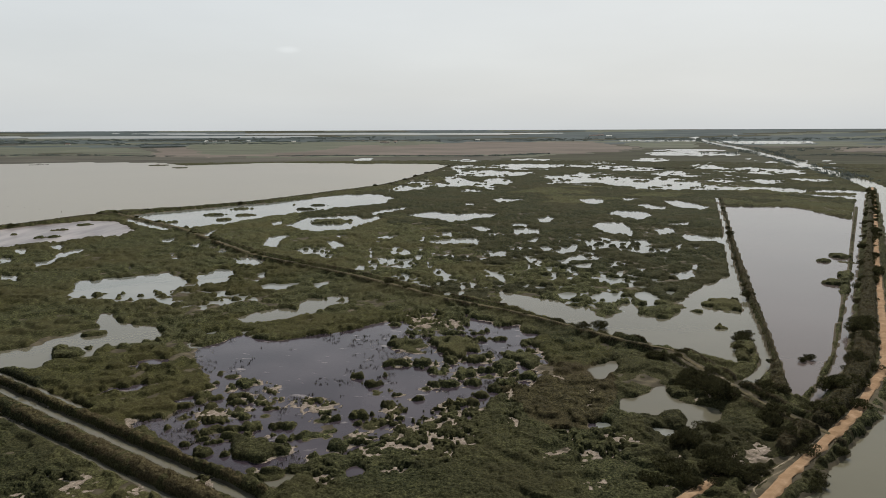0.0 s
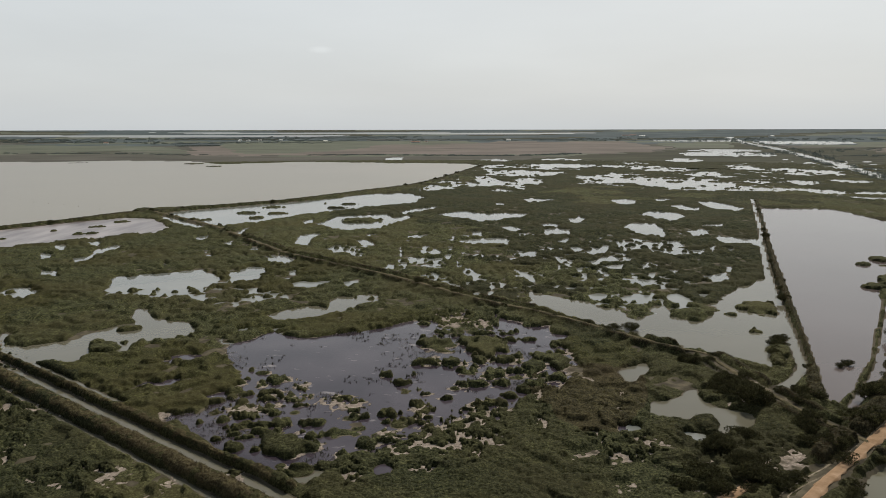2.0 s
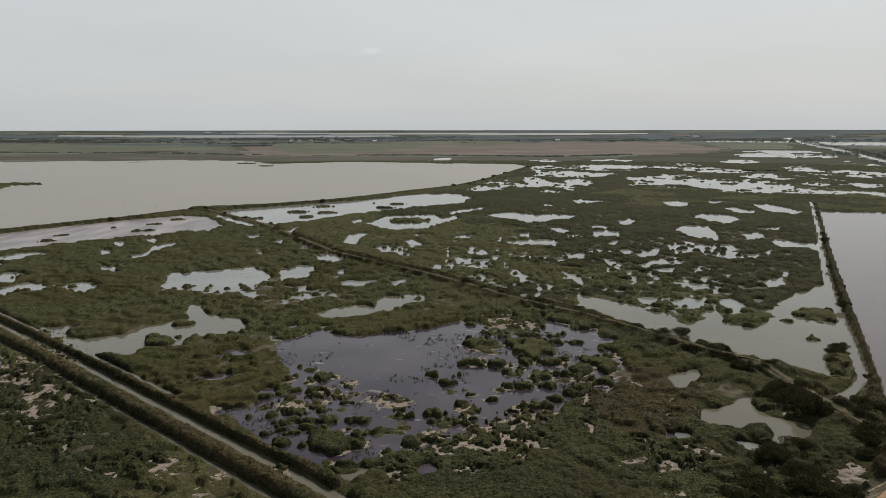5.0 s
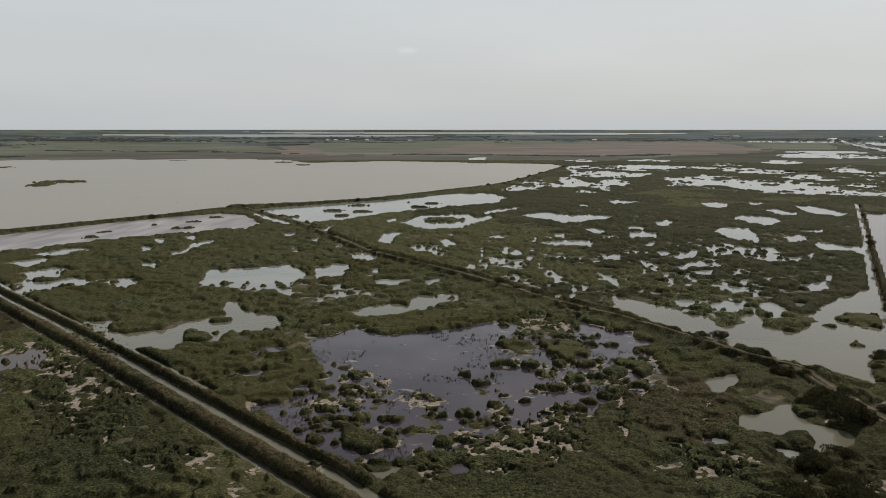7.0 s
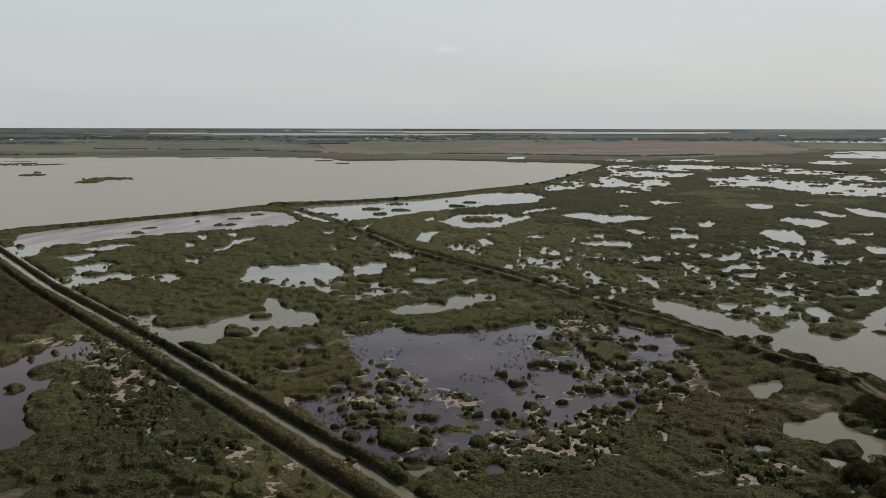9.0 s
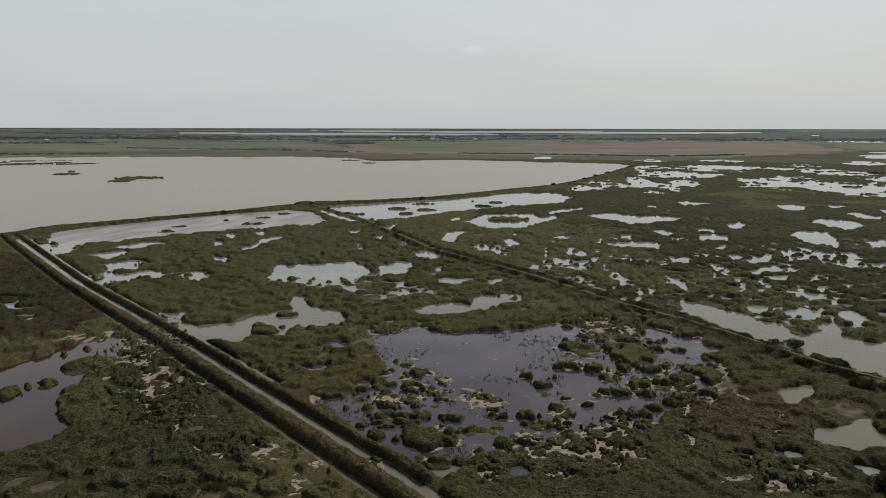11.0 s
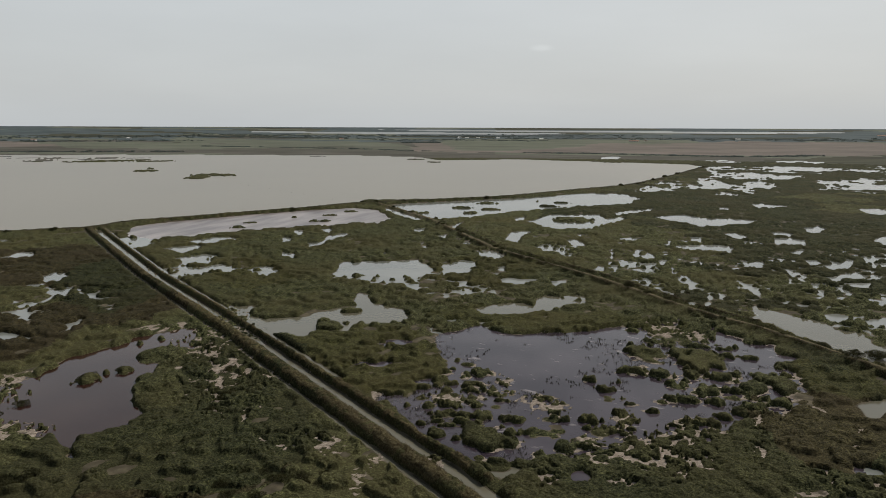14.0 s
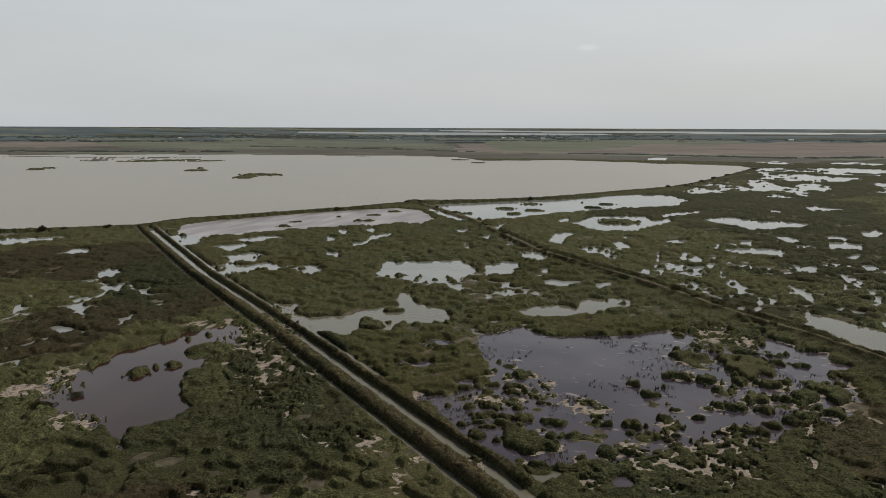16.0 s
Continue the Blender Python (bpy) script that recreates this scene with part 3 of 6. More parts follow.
pool("marsh_pool", "small shallow marsh pool among dark green reeds", "grey", 0.35, 4, 0.0, [(-69.0, 247.9), (-65.8, 251.7), (-61.3, 250.7), (-54.5, 253.6), (-54.8, 245.2), (-59.3, 242.4), (-64.5, 238.8)], 0.0)
pool("marsh_pool", "narrow sky-grey pool between reed mounds", "grey", 0.35, 4, 0.0, [(-50.9, 251.6), (-46.9, 252.6), (-44.8, 255.5), (-43.6, 246.0), (-47.2, 243.3)], 0.0)
pool("marsh_pool", "pale open pool among dark green rushes", "grey", 0.7, 4, 0.0, [(104.3, 565.2), (118.6, 579.1), (127.1, 564.5), (117.4, 530.3), (106.7, 530.6)], 0.0)
pool("marsh_pool", "narrow sky-grey pool between reed mounds", "grey", 0.7, 4, 0.0, [(141.9, 578.5), (154.8, 583.1), (160.6, 573.1), (142.1, 551.5)], 0.0)
pool("marsh_pool", "pale open pool among dark green rushes", "grey", 0.7, 4, 0.0, [(106.0, 464.7), (119.0, 491.3), (126.1, 487.7), (136.0, 480.5), (137.0, 460.9), (127.3, 442.3), (121.4, 433.8), (116.6, 442.6), (112.3, 454.7)], 0.0)
pool("marsh_pool", "pale open pool among dark green rushes", "grey", 0.7, 4, 0.0, [(140.8, 521.0), (153.8, 537.1), (155.3, 512.8), (162.7, 516.5), (151.7, 487.1), (144.8, 490.8)], 0.0)
pool("marsh_pool", "pale open pool among dark green rushes", "grey", 0.7, 4, 0.0, [(171.1, 558.7), (184.6, 558.4), (190.5, 536.2), (191.1, 519.8), (193.1, 508.0), (178.4, 490.0), (169.0, 497.5), (166.6, 509.0)], 0.0)
pool("marsh_pool", "narrow sky-grey pool between reed mounds", "grey", 0.7, 4, 0.0, [(57.5, 447.2), (63.4, 450.1), (67.0, 462.3), (69.2, 447.0), (63.7, 426.5), (58.8, 421.2), (56.0, 426.7)], 0.0)
pool("marsh_pool", "pale open pool among dark green rushes", "grey", 0.7, 4, 0.0, [(86.1, 416.3), (96.9, 426.7), (106.6, 423.8), (106.0, 401.1), (103.5, 385.0), (97.6, 364.8), (91.7, 375.3), (85.9, 384.1), (85.0, 402.9)], 0.0)
pool("marsh_pool", "small shallow marsh pool among dark green reeds", "grey", 0.7, 4, 0.0, [(115.7, 389.3), (127.2, 400.7), (131.5, 393.6), (122.3, 374.8), (116.2, 374.9)], 0.0)
pool("marsh_pool", "small shallow marsh pool among dark green reeds", "grey", 0.35, 4, 0.0, [(132.5, 418.1), (149.5, 425.7), (140.7, 406.8), (133.3, 404.5)], 0.0)
pool("marsh_pool", "pale open pool among dark green rushes", "grey", 0.7, 4, 0.0, [(124.7, 369.8), (133.5, 371.7), (138.9, 365.5), (147.7, 361.4), (146.2, 353.8), (137.8, 336.3), (133.5, 343.4), (127.2, 345.3), (122.0, 350.9)], 0.0)
pool("marsh_pool", "pale open pool among dark green rushes", "grey", 0.7, 4, 0.0, [(70.5, 353.0), (80.2, 364.4), (85.9, 356.5), (91.8, 350.8), (101.9, 356.3), (101.7, 345.2), (99.6, 328.2), (95.5, 312.7), (87.3, 312.7), (82.0, 317.4), (79.0, 326.9), (71.6, 323.8), (67.6, 330.4)], 0.0)
pool("marsh_pool", "narrow sky-grey pool between reed mounds", "grey", 0.35, 4, 0.0, [(50.3, 324.0), (56.4, 328.7), (62.8, 342.2), (65.0, 338.7), (57.7, 313.1), (51.0, 311.7)], 0.0)
pool("marsh_pool", "narrow sky-grey pool between reed mounds", "grey", 0.35, 4, 0.0, [(39.9, 351.5), (47.3, 364.9), (48.1, 359.0), (43.2, 342.8)], 0.0)
pool("marsh_pool", "narrow sky-grey pool between reed mounds", "grey", 0.35, 4, 0.0, [(44.9, 333.8), (49.2, 335.4), (50.8, 327.2), (45.4, 317.8)], 0.0)
pool("marsh_pool", "narrow sky-grey pool between reed mounds", "grey", 0.35, 4, 0.0, [(48.7, 296.4), (55.2, 305.9), (61.1, 310.2), (63.5, 303.0), (57.9, 293.3), (53.0, 293.4), (49.1, 284.4)], 0.0)
pool("marsh_pool", "small shallow marsh pool among dark green reeds", "grey", 0.35, 4, 0.0, [(51.8, 286.0), (57.2, 289.8), (62.5, 292.3), (58.3, 277.0), (53.5, 275.9)], 0.0)
pool("marsh_pool", "narrow sky-grey pool between reed mounds", "grey", 0.35, 4, 0.0, [(66.7, 319.1), (66.9, 307.2), (65.7, 295.9), (63.3, 295.9)], 0.0)
pool("marsh_pool", "narrow sky-grey pool between reed mounds", "grey", 0.35, 4, 0.0, [(67.4, 271.7), (71.6, 275.0), (67.1, 261.2), (65.8, 263.4)], 0.0)
pool("marsh_pool", "narrow sky-grey pool between reed mounds", "grey", 0.35, 4, 0.0, [(87.7, 268.1), (92.8, 270.3), (99.3, 276.0), (95.4, 262.7), (89.5, 253.8), (88.0, 258.9)], 0.0)
pool("marsh_pool", "narrow sky-grey pool between reed mounds", "grey", 0.35, 4, 0.0, [(37.9, 233.7), (42.4, 237.1), (44.9, 234.5), (41.7, 225.4), (38.8, 227.1)], 0.0)
pool("marsh_pool", "small shallow marsh pool among dark green reeds", "grey", 0.35, 4, 0.0, [(48.0, 230.3), (55.1, 236.2), (59.6, 234.4), (59.2, 228.6), (56.6, 222.2), (53.3, 223.8), (48.7, 224.6)], 0.0)
pool("marsh_pool", "narrow sky-grey pool between reed mounds", "grey", 0.35, 4, 0.0, [(64.9, 236.1), (69.3, 237.8), (72.1, 230.2), (71.8, 226.1), (66.9, 219.0), (64.6, 220.6), (63.6, 225.3)], 0.0)
pool("marsh_pool", "narrow sky-grey pool between reed mounds", "grey", 0.35, 4, 0.0, [(76.3, 237.8), (80.0, 236.9), (76.5, 229.3), (74.9, 230.1)], 0.0)
pool("marsh_pool", "narrow sky-grey pool between reed mounds", "grey", 0.35, 4, 0.0, [(61.9, 230.2), (62.0, 226.2), (60.4, 218.5), (57.9, 211.7), (59.0, 219.1)], 0.0)
pool("marsh_pool", "narrow sky-grey pool between reed mounds", "grey", 0.35, 4, 0.0, [(40.9, 281.2), (43.7, 282.4), (41.6, 271.3), (40.0, 271.4)], 0.0)
pool("marsh_pool", "narrow sky-grey pool between reed mounds", "grey", 0.35, 4, 0.0, [(41.3, 270.8), (43.7, 271.9), (41.9, 261.4), (40.5, 262.5)], 0.0)
pool("marsh_pool", "narrow sky-grey pool between reed mounds", "grey", 0.35, 4, 0.0, [(99.6, 328.2), (106.3, 328.1), (106.1, 323.3), (100.2, 312.6)], 0.0)
pool("marsh_pool", "narrow sky-grey pool between reed mounds", "grey", 0.35, 4, 0.0, [(111.6, 336.3), (117.5, 343.2), (108.8, 321.7)], 0.0)
pool("marsh_pool", "narrow sky-grey pool between reed mounds", "grey", 0.35, 4, 0.0, [(103.0, 286.8), (105.8, 288.0), (101.3, 276.6), (99.7, 276.6)], 0.0)
pool("marsh_pool", "small shallow marsh pool among dark green reeds", "grey", 0.35, 4, 0.0, [(-210.7, 330.4), (-206.1, 331.9), (-195.8, 314.5), (-200.4, 314.6)], 0.0)
pool("marsh_pool", "small shallow marsh pool among dark green reeds", "grey", 0.35, 4, 0.0, [(-202.9, 307.3), (-196.0, 304.4), (-189.0, 293.2), (-190.6, 288.0)], 0.0)
pool("marsh_pool", "narrow sky-grey pool between reed mounds", "grey", 0.7, 4, 0.0, [(-181.9, 315.9), (-180.7, 328.4), (-178.6, 334.9), (-172.1, 317.3), (-171.5, 304.0), (-175.0, 301.2)], 0.0)
pool("marsh_pool", "narrow sky-grey pool between reed mounds", "grey", 0.35, 4, 0.0, [(-180.1, 294.7), (-176.6, 297.4), (-175.5, 304.2), (-170.4, 293.0), (-170.4, 280.4)], 0.0)
pool("marsh_pool", "small shallow marsh pool among dark green reeds", "grey", 0.35, 4, 0.0, [(-200.2, 338.6), (-192.2, 342.0), (-186.7, 327.0)], 0.0)
pool("marsh_pool", "narrow sky-grey pool between reed mounds", "grey", 0.35, 4, 0.0, [(-150.2, 357.9), (-145.8, 365.7), (-139.9, 348.9), (-143.6, 345.3)], 0.0)
pool("marsh_pool", "narrow sky-grey pool between reed mounds", "grey", 0.35, 4, 0.0, [(-130.8, 337.7), (-125.4, 346.4), (-120.8, 329.4)], 0.0)
pool("marsh_pool", "small shallow marsh pool among dark green reeds", "grey", 0.7, 4, 0.0, [(-150.0, 395.9), (-141.2, 382.2), (-133.5, 375.7), (-135.6, 391.0), (-132.9, 395.6), (-129.0, 374.5), (-127.2, 360.2), (-134.6, 364.3)], 0.0)
pool("marsh_pool", "small shallow marsh pool among dark green reeds", "grey", 0.35, 4, 0.0, [(-178.1, 268.2), (-169.9, 265.9), (-161.3, 253.8), (-162.8, 253.8), (-172.1, 259.0)], 0.0)
pool("marsh_pool", "narrow sky-grey pool between reed mounds", "grey", 0.35, 4, 0.0, [(-130.2, 318.3), (-127.6, 319.8), (-123.5, 304.9)], 0.0)
# pools by size and place
oval("marsh_pool", "small shallow marsh pool among dark green reeds", "grey", -223.0, 256.5, 10.0, 6.7, -41)
oval("marsh_pool", "small shallow marsh pool among dark green reeds", "grey", -200.9, 236.0, 9.3, 7.2, -40)
oval("marsh_pool", "small shallow marsh pool among dark green reeds", "grey", -228.7, 282.3, 9.3, 8.7, -39)
oval("marsh_pool", "small shallow marsh pool among dark green reeds", "grey", -257.2, 265.1, 13.2, 7.1, -44)
oval("marsh_pool", "small shallow marsh pool among dark green reeds", "grey", -189.7, 214.0, 9.9, 6.8, -41)
oval("marsh_pool", "small shallow marsh pool among dark green reeds", "grey", -177.5, 223.4, 8.2, 6.9, -38)
oval("marsh_pool", "small shallow marsh pool among dark green reeds", "grey", -160.6, 228.6, 8.0, 4.6, -35)
pool("marsh_pool", "pale pool curving round a reed island", "grey", 0.8, 6, 0.0,
     [(-98.0, 414.4), (-94.1, 432.9), (-92.0, 453.1), (-79.5, 455.9), (-61.6, 468.1), (-55.5, 443.5), (-46.1, 458.3), (-42.8, 443.3), (-46.6, 428.6), (-52.0, 415.4), (-58.7, 391.0), (-64.8, 388.8), (-73.2, 382.2), (-80.4, 386.8), (-89.4, 398.6)], 0.0)
oval("marsh_pool", "small shallow marsh pool among dark green reeds", "grey", -47.2, 676.4, 31.8, 15.9, -4)
oval("marsh_pool", "small shallow marsh pool among dark green reeds", "grey", -23.6, 753.7, 53.1, 16.8, -2)
oval("marsh_pool", "small shallow marsh pool among dark green reeds", "grey", 41.6, 922.4, 58.5, 31.0, 3)
oval("marsh_pool", "small shallow marsh pool among dark green reeds", "grey", 73.6, 916.3, 46.5, 30.4, 5)
oval("marsh_pool", "small shallow marsh pool among dark green reeds", "grey", 15.1, 764.2, 45.8, 11.5, 1)
oval("marsh_pool", "small shallow marsh pool among dark green reeds", "grey", 34.2, 736.8, 39.0, 24.8, 3)
oval("marsh_pool", "small shallow marsh pool among dark green reeds", "grey", 55.7, 775.9, 38.6, 11.5, 4)
oval("marsh_pool", "small shallow marsh pool among dark green reeds", "grey", 29.1, 664.4, 21.0, 14.9, 3)
oval("marsh_pool", "small shallow marsh pool among dark green reeds", "grey", 140.8, 1122.3, 58.3, 44.9, 7)
oval("marsh_pool", "small shallow marsh pool among dark green reeds", "grey", 19.6, 1088.8, 41.7, 49.6, 1)
oval("marsh_pool", "small shallow marsh pool among dark green reeds", "grey", 35.8, 1318.6, 46.8, 20.1, 2)
oval("marsh_pool", "small shallow marsh pool among dark green reeds", "grey", 150.3, 1336.0, 46.8, 31.5, 6)
oval("marsh_pool", "small shallow marsh pool among dark green reeds", "grey", 4.9, 823.3, 26.0, 9.4, 0)
oval("marsh_pool", "pale marsh pool reflecting the hazy sky", "grey", 656.4, 1926.8, 131.4, 67.4, 19)
oval("marsh_pool", "pale marsh pool reflecting the hazy sky", "grey", 578.4, 1657.1, 141.1, 77.4, 19)
oval("marsh_pool", "pale marsh pool reflecting the hazy sky", "grey", 500.5, 1662.0, 119.6, 32.6, 17)
oval("marsh_pool", "pale marsh pool reflecting the hazy sky", "grey", 185.2, 1115.4, 47.5, 89.6, 9)
oval("marsh_pool", "pale marsh pool reflecting the hazy sky", "grey", 115.6, 1051.3, 42.5, 38.2, 6)
oval("marsh_pool", "pale marsh pool reflecting the hazy sky", "grey", 261.4, 1043.5, 51.0, 33.4, 14)
oval("marsh_pool", "pale marsh pool reflecting the hazy sky", "grey", 414.3, 1018.1, 35.0, 44.3, 22)
oval("marsh_pool", "pale marsh pool reflecting the hazy sky", "grey", 428.0, 923.1, 64.0, 40.1, 25)
oval("marsh_pool", "pale marsh pool reflecting the hazy sky", "grey", 389.0, 1084.6, 38.3, 25.8, 20)
oval("marsh_pool", "pale marsh pool reflecting the hazy sky", "grey", 376.4, 1316.9, 65.1, 26.1, 16)
oval("marsh_pool", "pale marsh pool reflecting the hazy sky", "grey", 258.6, 1208.2, 44.4, 29.0, 12)
oval("marsh_pool", "pale marsh pool reflecting the hazy sky", "grey", 158.2, 794.1, 36.0, 28.8, 11)
oval("marsh_pool", "pale marsh pool reflecting the hazy sky", "grey", 132.6, 835.0, 49.2, 23.6, 9)
oval("marsh_pool", "pale marsh pool reflecting the hazy sky", "grey", 130.3, 743.3, 31.9, 18.1, 10)
oval("marsh_pool", "pale marsh pool reflecting the hazy sky", "grey", 189.9, 792.8, 36.2, 19.2, 13)
oval("marsh_pool", "pale marsh pool reflecting the hazy sky", "grey", 220.4, 765.1, 38.8, 24.6, 16)
oval("marsh_pool", "pale marsh pool reflecting the hazy sky", "grey", 191.5, 724.8, 27.2, 17.5, 15)
oval("marsh_pool", "pale marsh pool reflecting the hazy sky", "grey", 243.0, 739.6, 41.1, 20.8, 18)
oval("marsh_pool", "pale marsh pool reflecting the hazy sky", "grey", 220.5, 687.1, 25.2, 52.6, 18)
oval("marsh_pool", "pale marsh pool reflecting the hazy sky", "grey", 291.2, 671.0, 25.1, 40.3, 23)
oval("marsh_pool", "pale marsh pool reflecting the hazy sky", "grey", 333.6, 637.9, 23.8, 38.2, 28)
oval("marsh_pool", "pale marsh pool reflecting the hazy sky", "grey", 309.1, 787.5, 32.5, 13.8, 21)
oval("marsh_pool", "pale marsh pool reflecting the hazy sky", "grey", 284.7, 868.9, 32.0, 20.8, 18)
oval("marsh_pool", "pale marsh pool reflecting the hazy sky", "grey", 350.9, 767.9, 31.8, 18.3, 24)
oval("marsh_pool", "pale marsh pool reflecting the hazy sky", "grey", 407.9, 782.9, 23.7, 18.6, 27)
oval("marsh_pool", "pale marsh pool reflecting the hazy sky", "grey", 322.2, 587.8, 15.3, 21.2, 29)
oval("marsh_pool", "pale marsh pool reflecting the hazy sky", "grey", 277.7, 995.9, 32.5, 27.9, 16)
oval("marsh_pool", "pale marsh pool reflecting the hazy sky", "grey", 180.8, 873.7, 31.4, 21.1, 12)
oval("marsh_pool", "pale marsh pool reflecting the hazy sky", "grey", 285.1, 903.9, 40.3, 18.1, 17)
oval("marsh_pool", "small shallow marsh pool among dark green reeds", "grey", -330.6, 228.6, 13.2, 15.4, -55)
oval("marsh_pool", "small shallow marsh pool among dark green reeds", "grey", -356.3, 243.8, 7.8, 18.0, -55)
oval("marsh_pool", "small shallow marsh pool among dark green reeds", "grey", -278.4, 218.6, 6.8, 3.1, -52)
oval("marsh_pool", "small shallow marsh pool among dark green reeds", "grey", -225.8, 189.8, 7.1, 2.9, -50)
oval("marsh_pool", "small dark puddle between reed tussocks", "dark", -15.1, 105.5, 2.0, 1.4, -8.3)
oval("marsh_pool", "small dark puddle between reed tussocks", "dark", -73.2, 161.1, 2.4, 3.8, -24.3)
oval("marsh_pool", "small dark puddle between reed tussocks", "dark", -70.0, 144.1, 1.6, 4.0, -25.7)
oval("marsh_pool", "small dark puddle between reed tussocks", "dark", -74.4, 138.6, 1.5, 2.1, -28.0)
oval("marsh_pool", "small dark puddle between reed tussocks", "dark", 29.6, 124.4, 2.5, 1.6, 12.9)
oval("marsh_pool", "small dark puddle between reed tussocks", "dark", -29.4, 118.0, 2.0, 2.1, -13.9)
oval("marsh_pool", "shallow olive puddle beside the canal bank", "olive", -27.1, 102.9, 2.2, 2.5, -14.7)
oval("marsh_pool", "small shallow marsh pool among dark green reeds", "grey", -225.1, 258.9, 6.7, 7.3, -40.9)
oval("marsh_pool", "small shallow marsh pool among dark green reeds", "grey", -202.6, 239.8, 7.1, 7.4, -40.0)
oval("marsh_pool", "small shallow marsh pool among dark green reeds", "grey", -229.6, 283.5, 7.6, 9.8, -38.9)
oval("marsh_pool", "small shallow marsh pool among dark green reeds", "grey", -180.2, 225.0, 6.1, 7.8, -38.5)
oval("marsh_pool", "small shallow marsh pool among dark green reeds", "grey", -264.9, 271.1, 8.0, 7.0, -44.2)
oval("marsh_pool", "small shallow marsh pool among dark green reeds", "grey", -186.2, 218.3, 6.0, 6.8, -40.3)
oval("marsh_pool", "small shallow marsh pool among dark green reeds", "grey", -337.0, 227.2, 8.3, 11.2, -55.8)
oval("marsh_pool", "small shallow marsh pool among dark green reeds", "grey", -278.7, 215.3, 4.9, 4.6, -52.1)
oval("marsh_pool", "small shallow marsh pool among dark green reeds", "grey", -227.0, 190.9, 4.8, 3.1, -49.7)
oval("marsh_pool", "small shallow marsh pool among dark green reeds", "grey", -159.4, 104.7, 2.4, 3.0, -56.3)
oval("marsh_pool", "small shallow marsh pool among dark green reeds", "grey", -192.6, 147.1, 3.9, 2.8, -52.4)
oval("marsh_pool", "small shallow marsh pool among dark green reeds", "grey", -205.7, 173.5, 4.9, 2.8, -49.6)
oval("marsh_pool", "small pale puddle in the green reed bed", "grey", 29.9, 123.7, 1.6, 1.3, 13.0)
oval("marsh_pool", "small pale puddle in the green reed bed", "grey", 41.8, 121.1, 1.8, 1.7, 18.4)
islet(-1026.1, 846.2, 23.2, 20.5, -50)
islet(-1045.3, 885.2, 25.1, 19.3, -50)
islet(-936.6, 870.7, 21.9, 27.7, -47)
islet(-911.3, 907.8, 22.7, 28.4, -45)
islet(-846.8, 918.4, 11.0, 28.1, -43)
islet(-1014.4, 983.4, 28.2, 25.7, -46)
islet(-1076.8, 949.3, 28.5, 30.6, -49)
islet(-969.1, 1007.5, 14.9, 20.7, -44)
islet(-1254.4, 910.7, 18.1, 51.8, -54)
islet(-1129.5, 920.0, 15.2, 30.3, -51)
islet(-901.7, 937.0, 12.2, 19.3, -44)
islet(-840.4, 945.3, 6.1, 9.6, -42)
islet(-994.3, 912.3, 12.9, 14.6, -47)
islet(-414.3, 1081.4, 9.8, 11.3, -21)
islet(-480.4, 1163.7, 12.5, 12.3, -22)
islet(-711.2, 1209.6, 16.6, 16.8, -30)
islet(-139.8, 1205.4, 15.4, 16.4, -7)
islet(-220.2, 417.9, 2.0, 5.8, -28)
islet(-215.4, 367.8, 2.1, 5.9, -30)
islet(-245.3, 325.9, 1.5, 4.2, -37)
islet(-249.7, 345.7, 1.2, 3.4, -36)
islet(-239.9, 377.7, 1.5, 2.2, -32)
islet(-224.8, 394.8, 2.4, 4.8, -29)
islet(-174.9, 428.8, 2.6, 5.0, -22)
islet(-157.9, 466.5, 3.1, 6.1, -19)
islet(-136.8, 465.1, 2.9, 6.0, -16)
islet(-143.1, 440.5, 2.6, 4.9, -18)
islet(-150.4, 503.4, 2.6, 7.3, -17)
islet(-103.2, 500.7, 3.4, 5.8, -12)
islet(-98.4, 528.4, 2.3, 6.5, -10)
islet(-118.5, 532.2, 1.5, 2.2, -12)
islet(90.5, 217.5, 6.8, 5.7, 22)
islet(78.2, 209.5, 0.7, 1.9, 20)
islet(78.4, 191.0, 0.6, 1.8, 22)
islet(79.3, 194.6, 1.5, 0.5, 22)
islet(77.8, 174.0, 10.0, 2.5, 24)
islet(72.2, 157.5, 0.8, 2.0, 24)
islet(161.9, 294.2, 2.5, 2.4, 29)
islet(174.9, 305.0, 4.4, 3.5, 30)
islet(169.9, 291.4, 1.7, 2.9, 30)
islet(143.3, 250.1, 3.2, 3.5, 30)
islet(154.3, 263.4, 7.3, 2.4, 30)
islet(87.4, 162.5, 1.5, 0.4, 28)
islet(90.2, 164.2, 1.5, 0.6, 28)
islet(140.4, 239.2, 7.9, 1.4, 30)
islet(-9.8, 174.1, 4.8, 4.6, -3.4)
islet(-11.6, 160.2, 1.7, 3.9, -4.3)
islet(-5.5, 160.2, 2.5, 2.8, -2.1)
islet(2.5, 173.8, 7.1, 4.8, 0.6)
islet(-2.7, 178.1, 2.5, 2.1, -1.0)
islet(1.1, 161.6, 2.1, 1.9, 0.2)
islet(7.8, 163.0, 2.1, 3.5, 2.5)
islet(10.6, 167.3, 2.6, 1.3, 3.4)
islet(-2.0, 154.2, 1.9, 2.0, -0.9)
islet(3.7, 152.4, 3.0, 2.7, 1.2)
islet(8.2, 155.1, 1.5, 3.1, 2.8)
islet(14.0, 158.2, 3.1, 2.5, 4.8)
islet(17.8, 165.0, 3.4, 3.2, 5.9)
islet(20.6, 161.2, 4.0, 2.5, 7.0)
islet(-0.6, 146.1, 1.7, 3.3, -0.4)
islet(6.1, 146.8, 1.4, 2.0, 2.1)
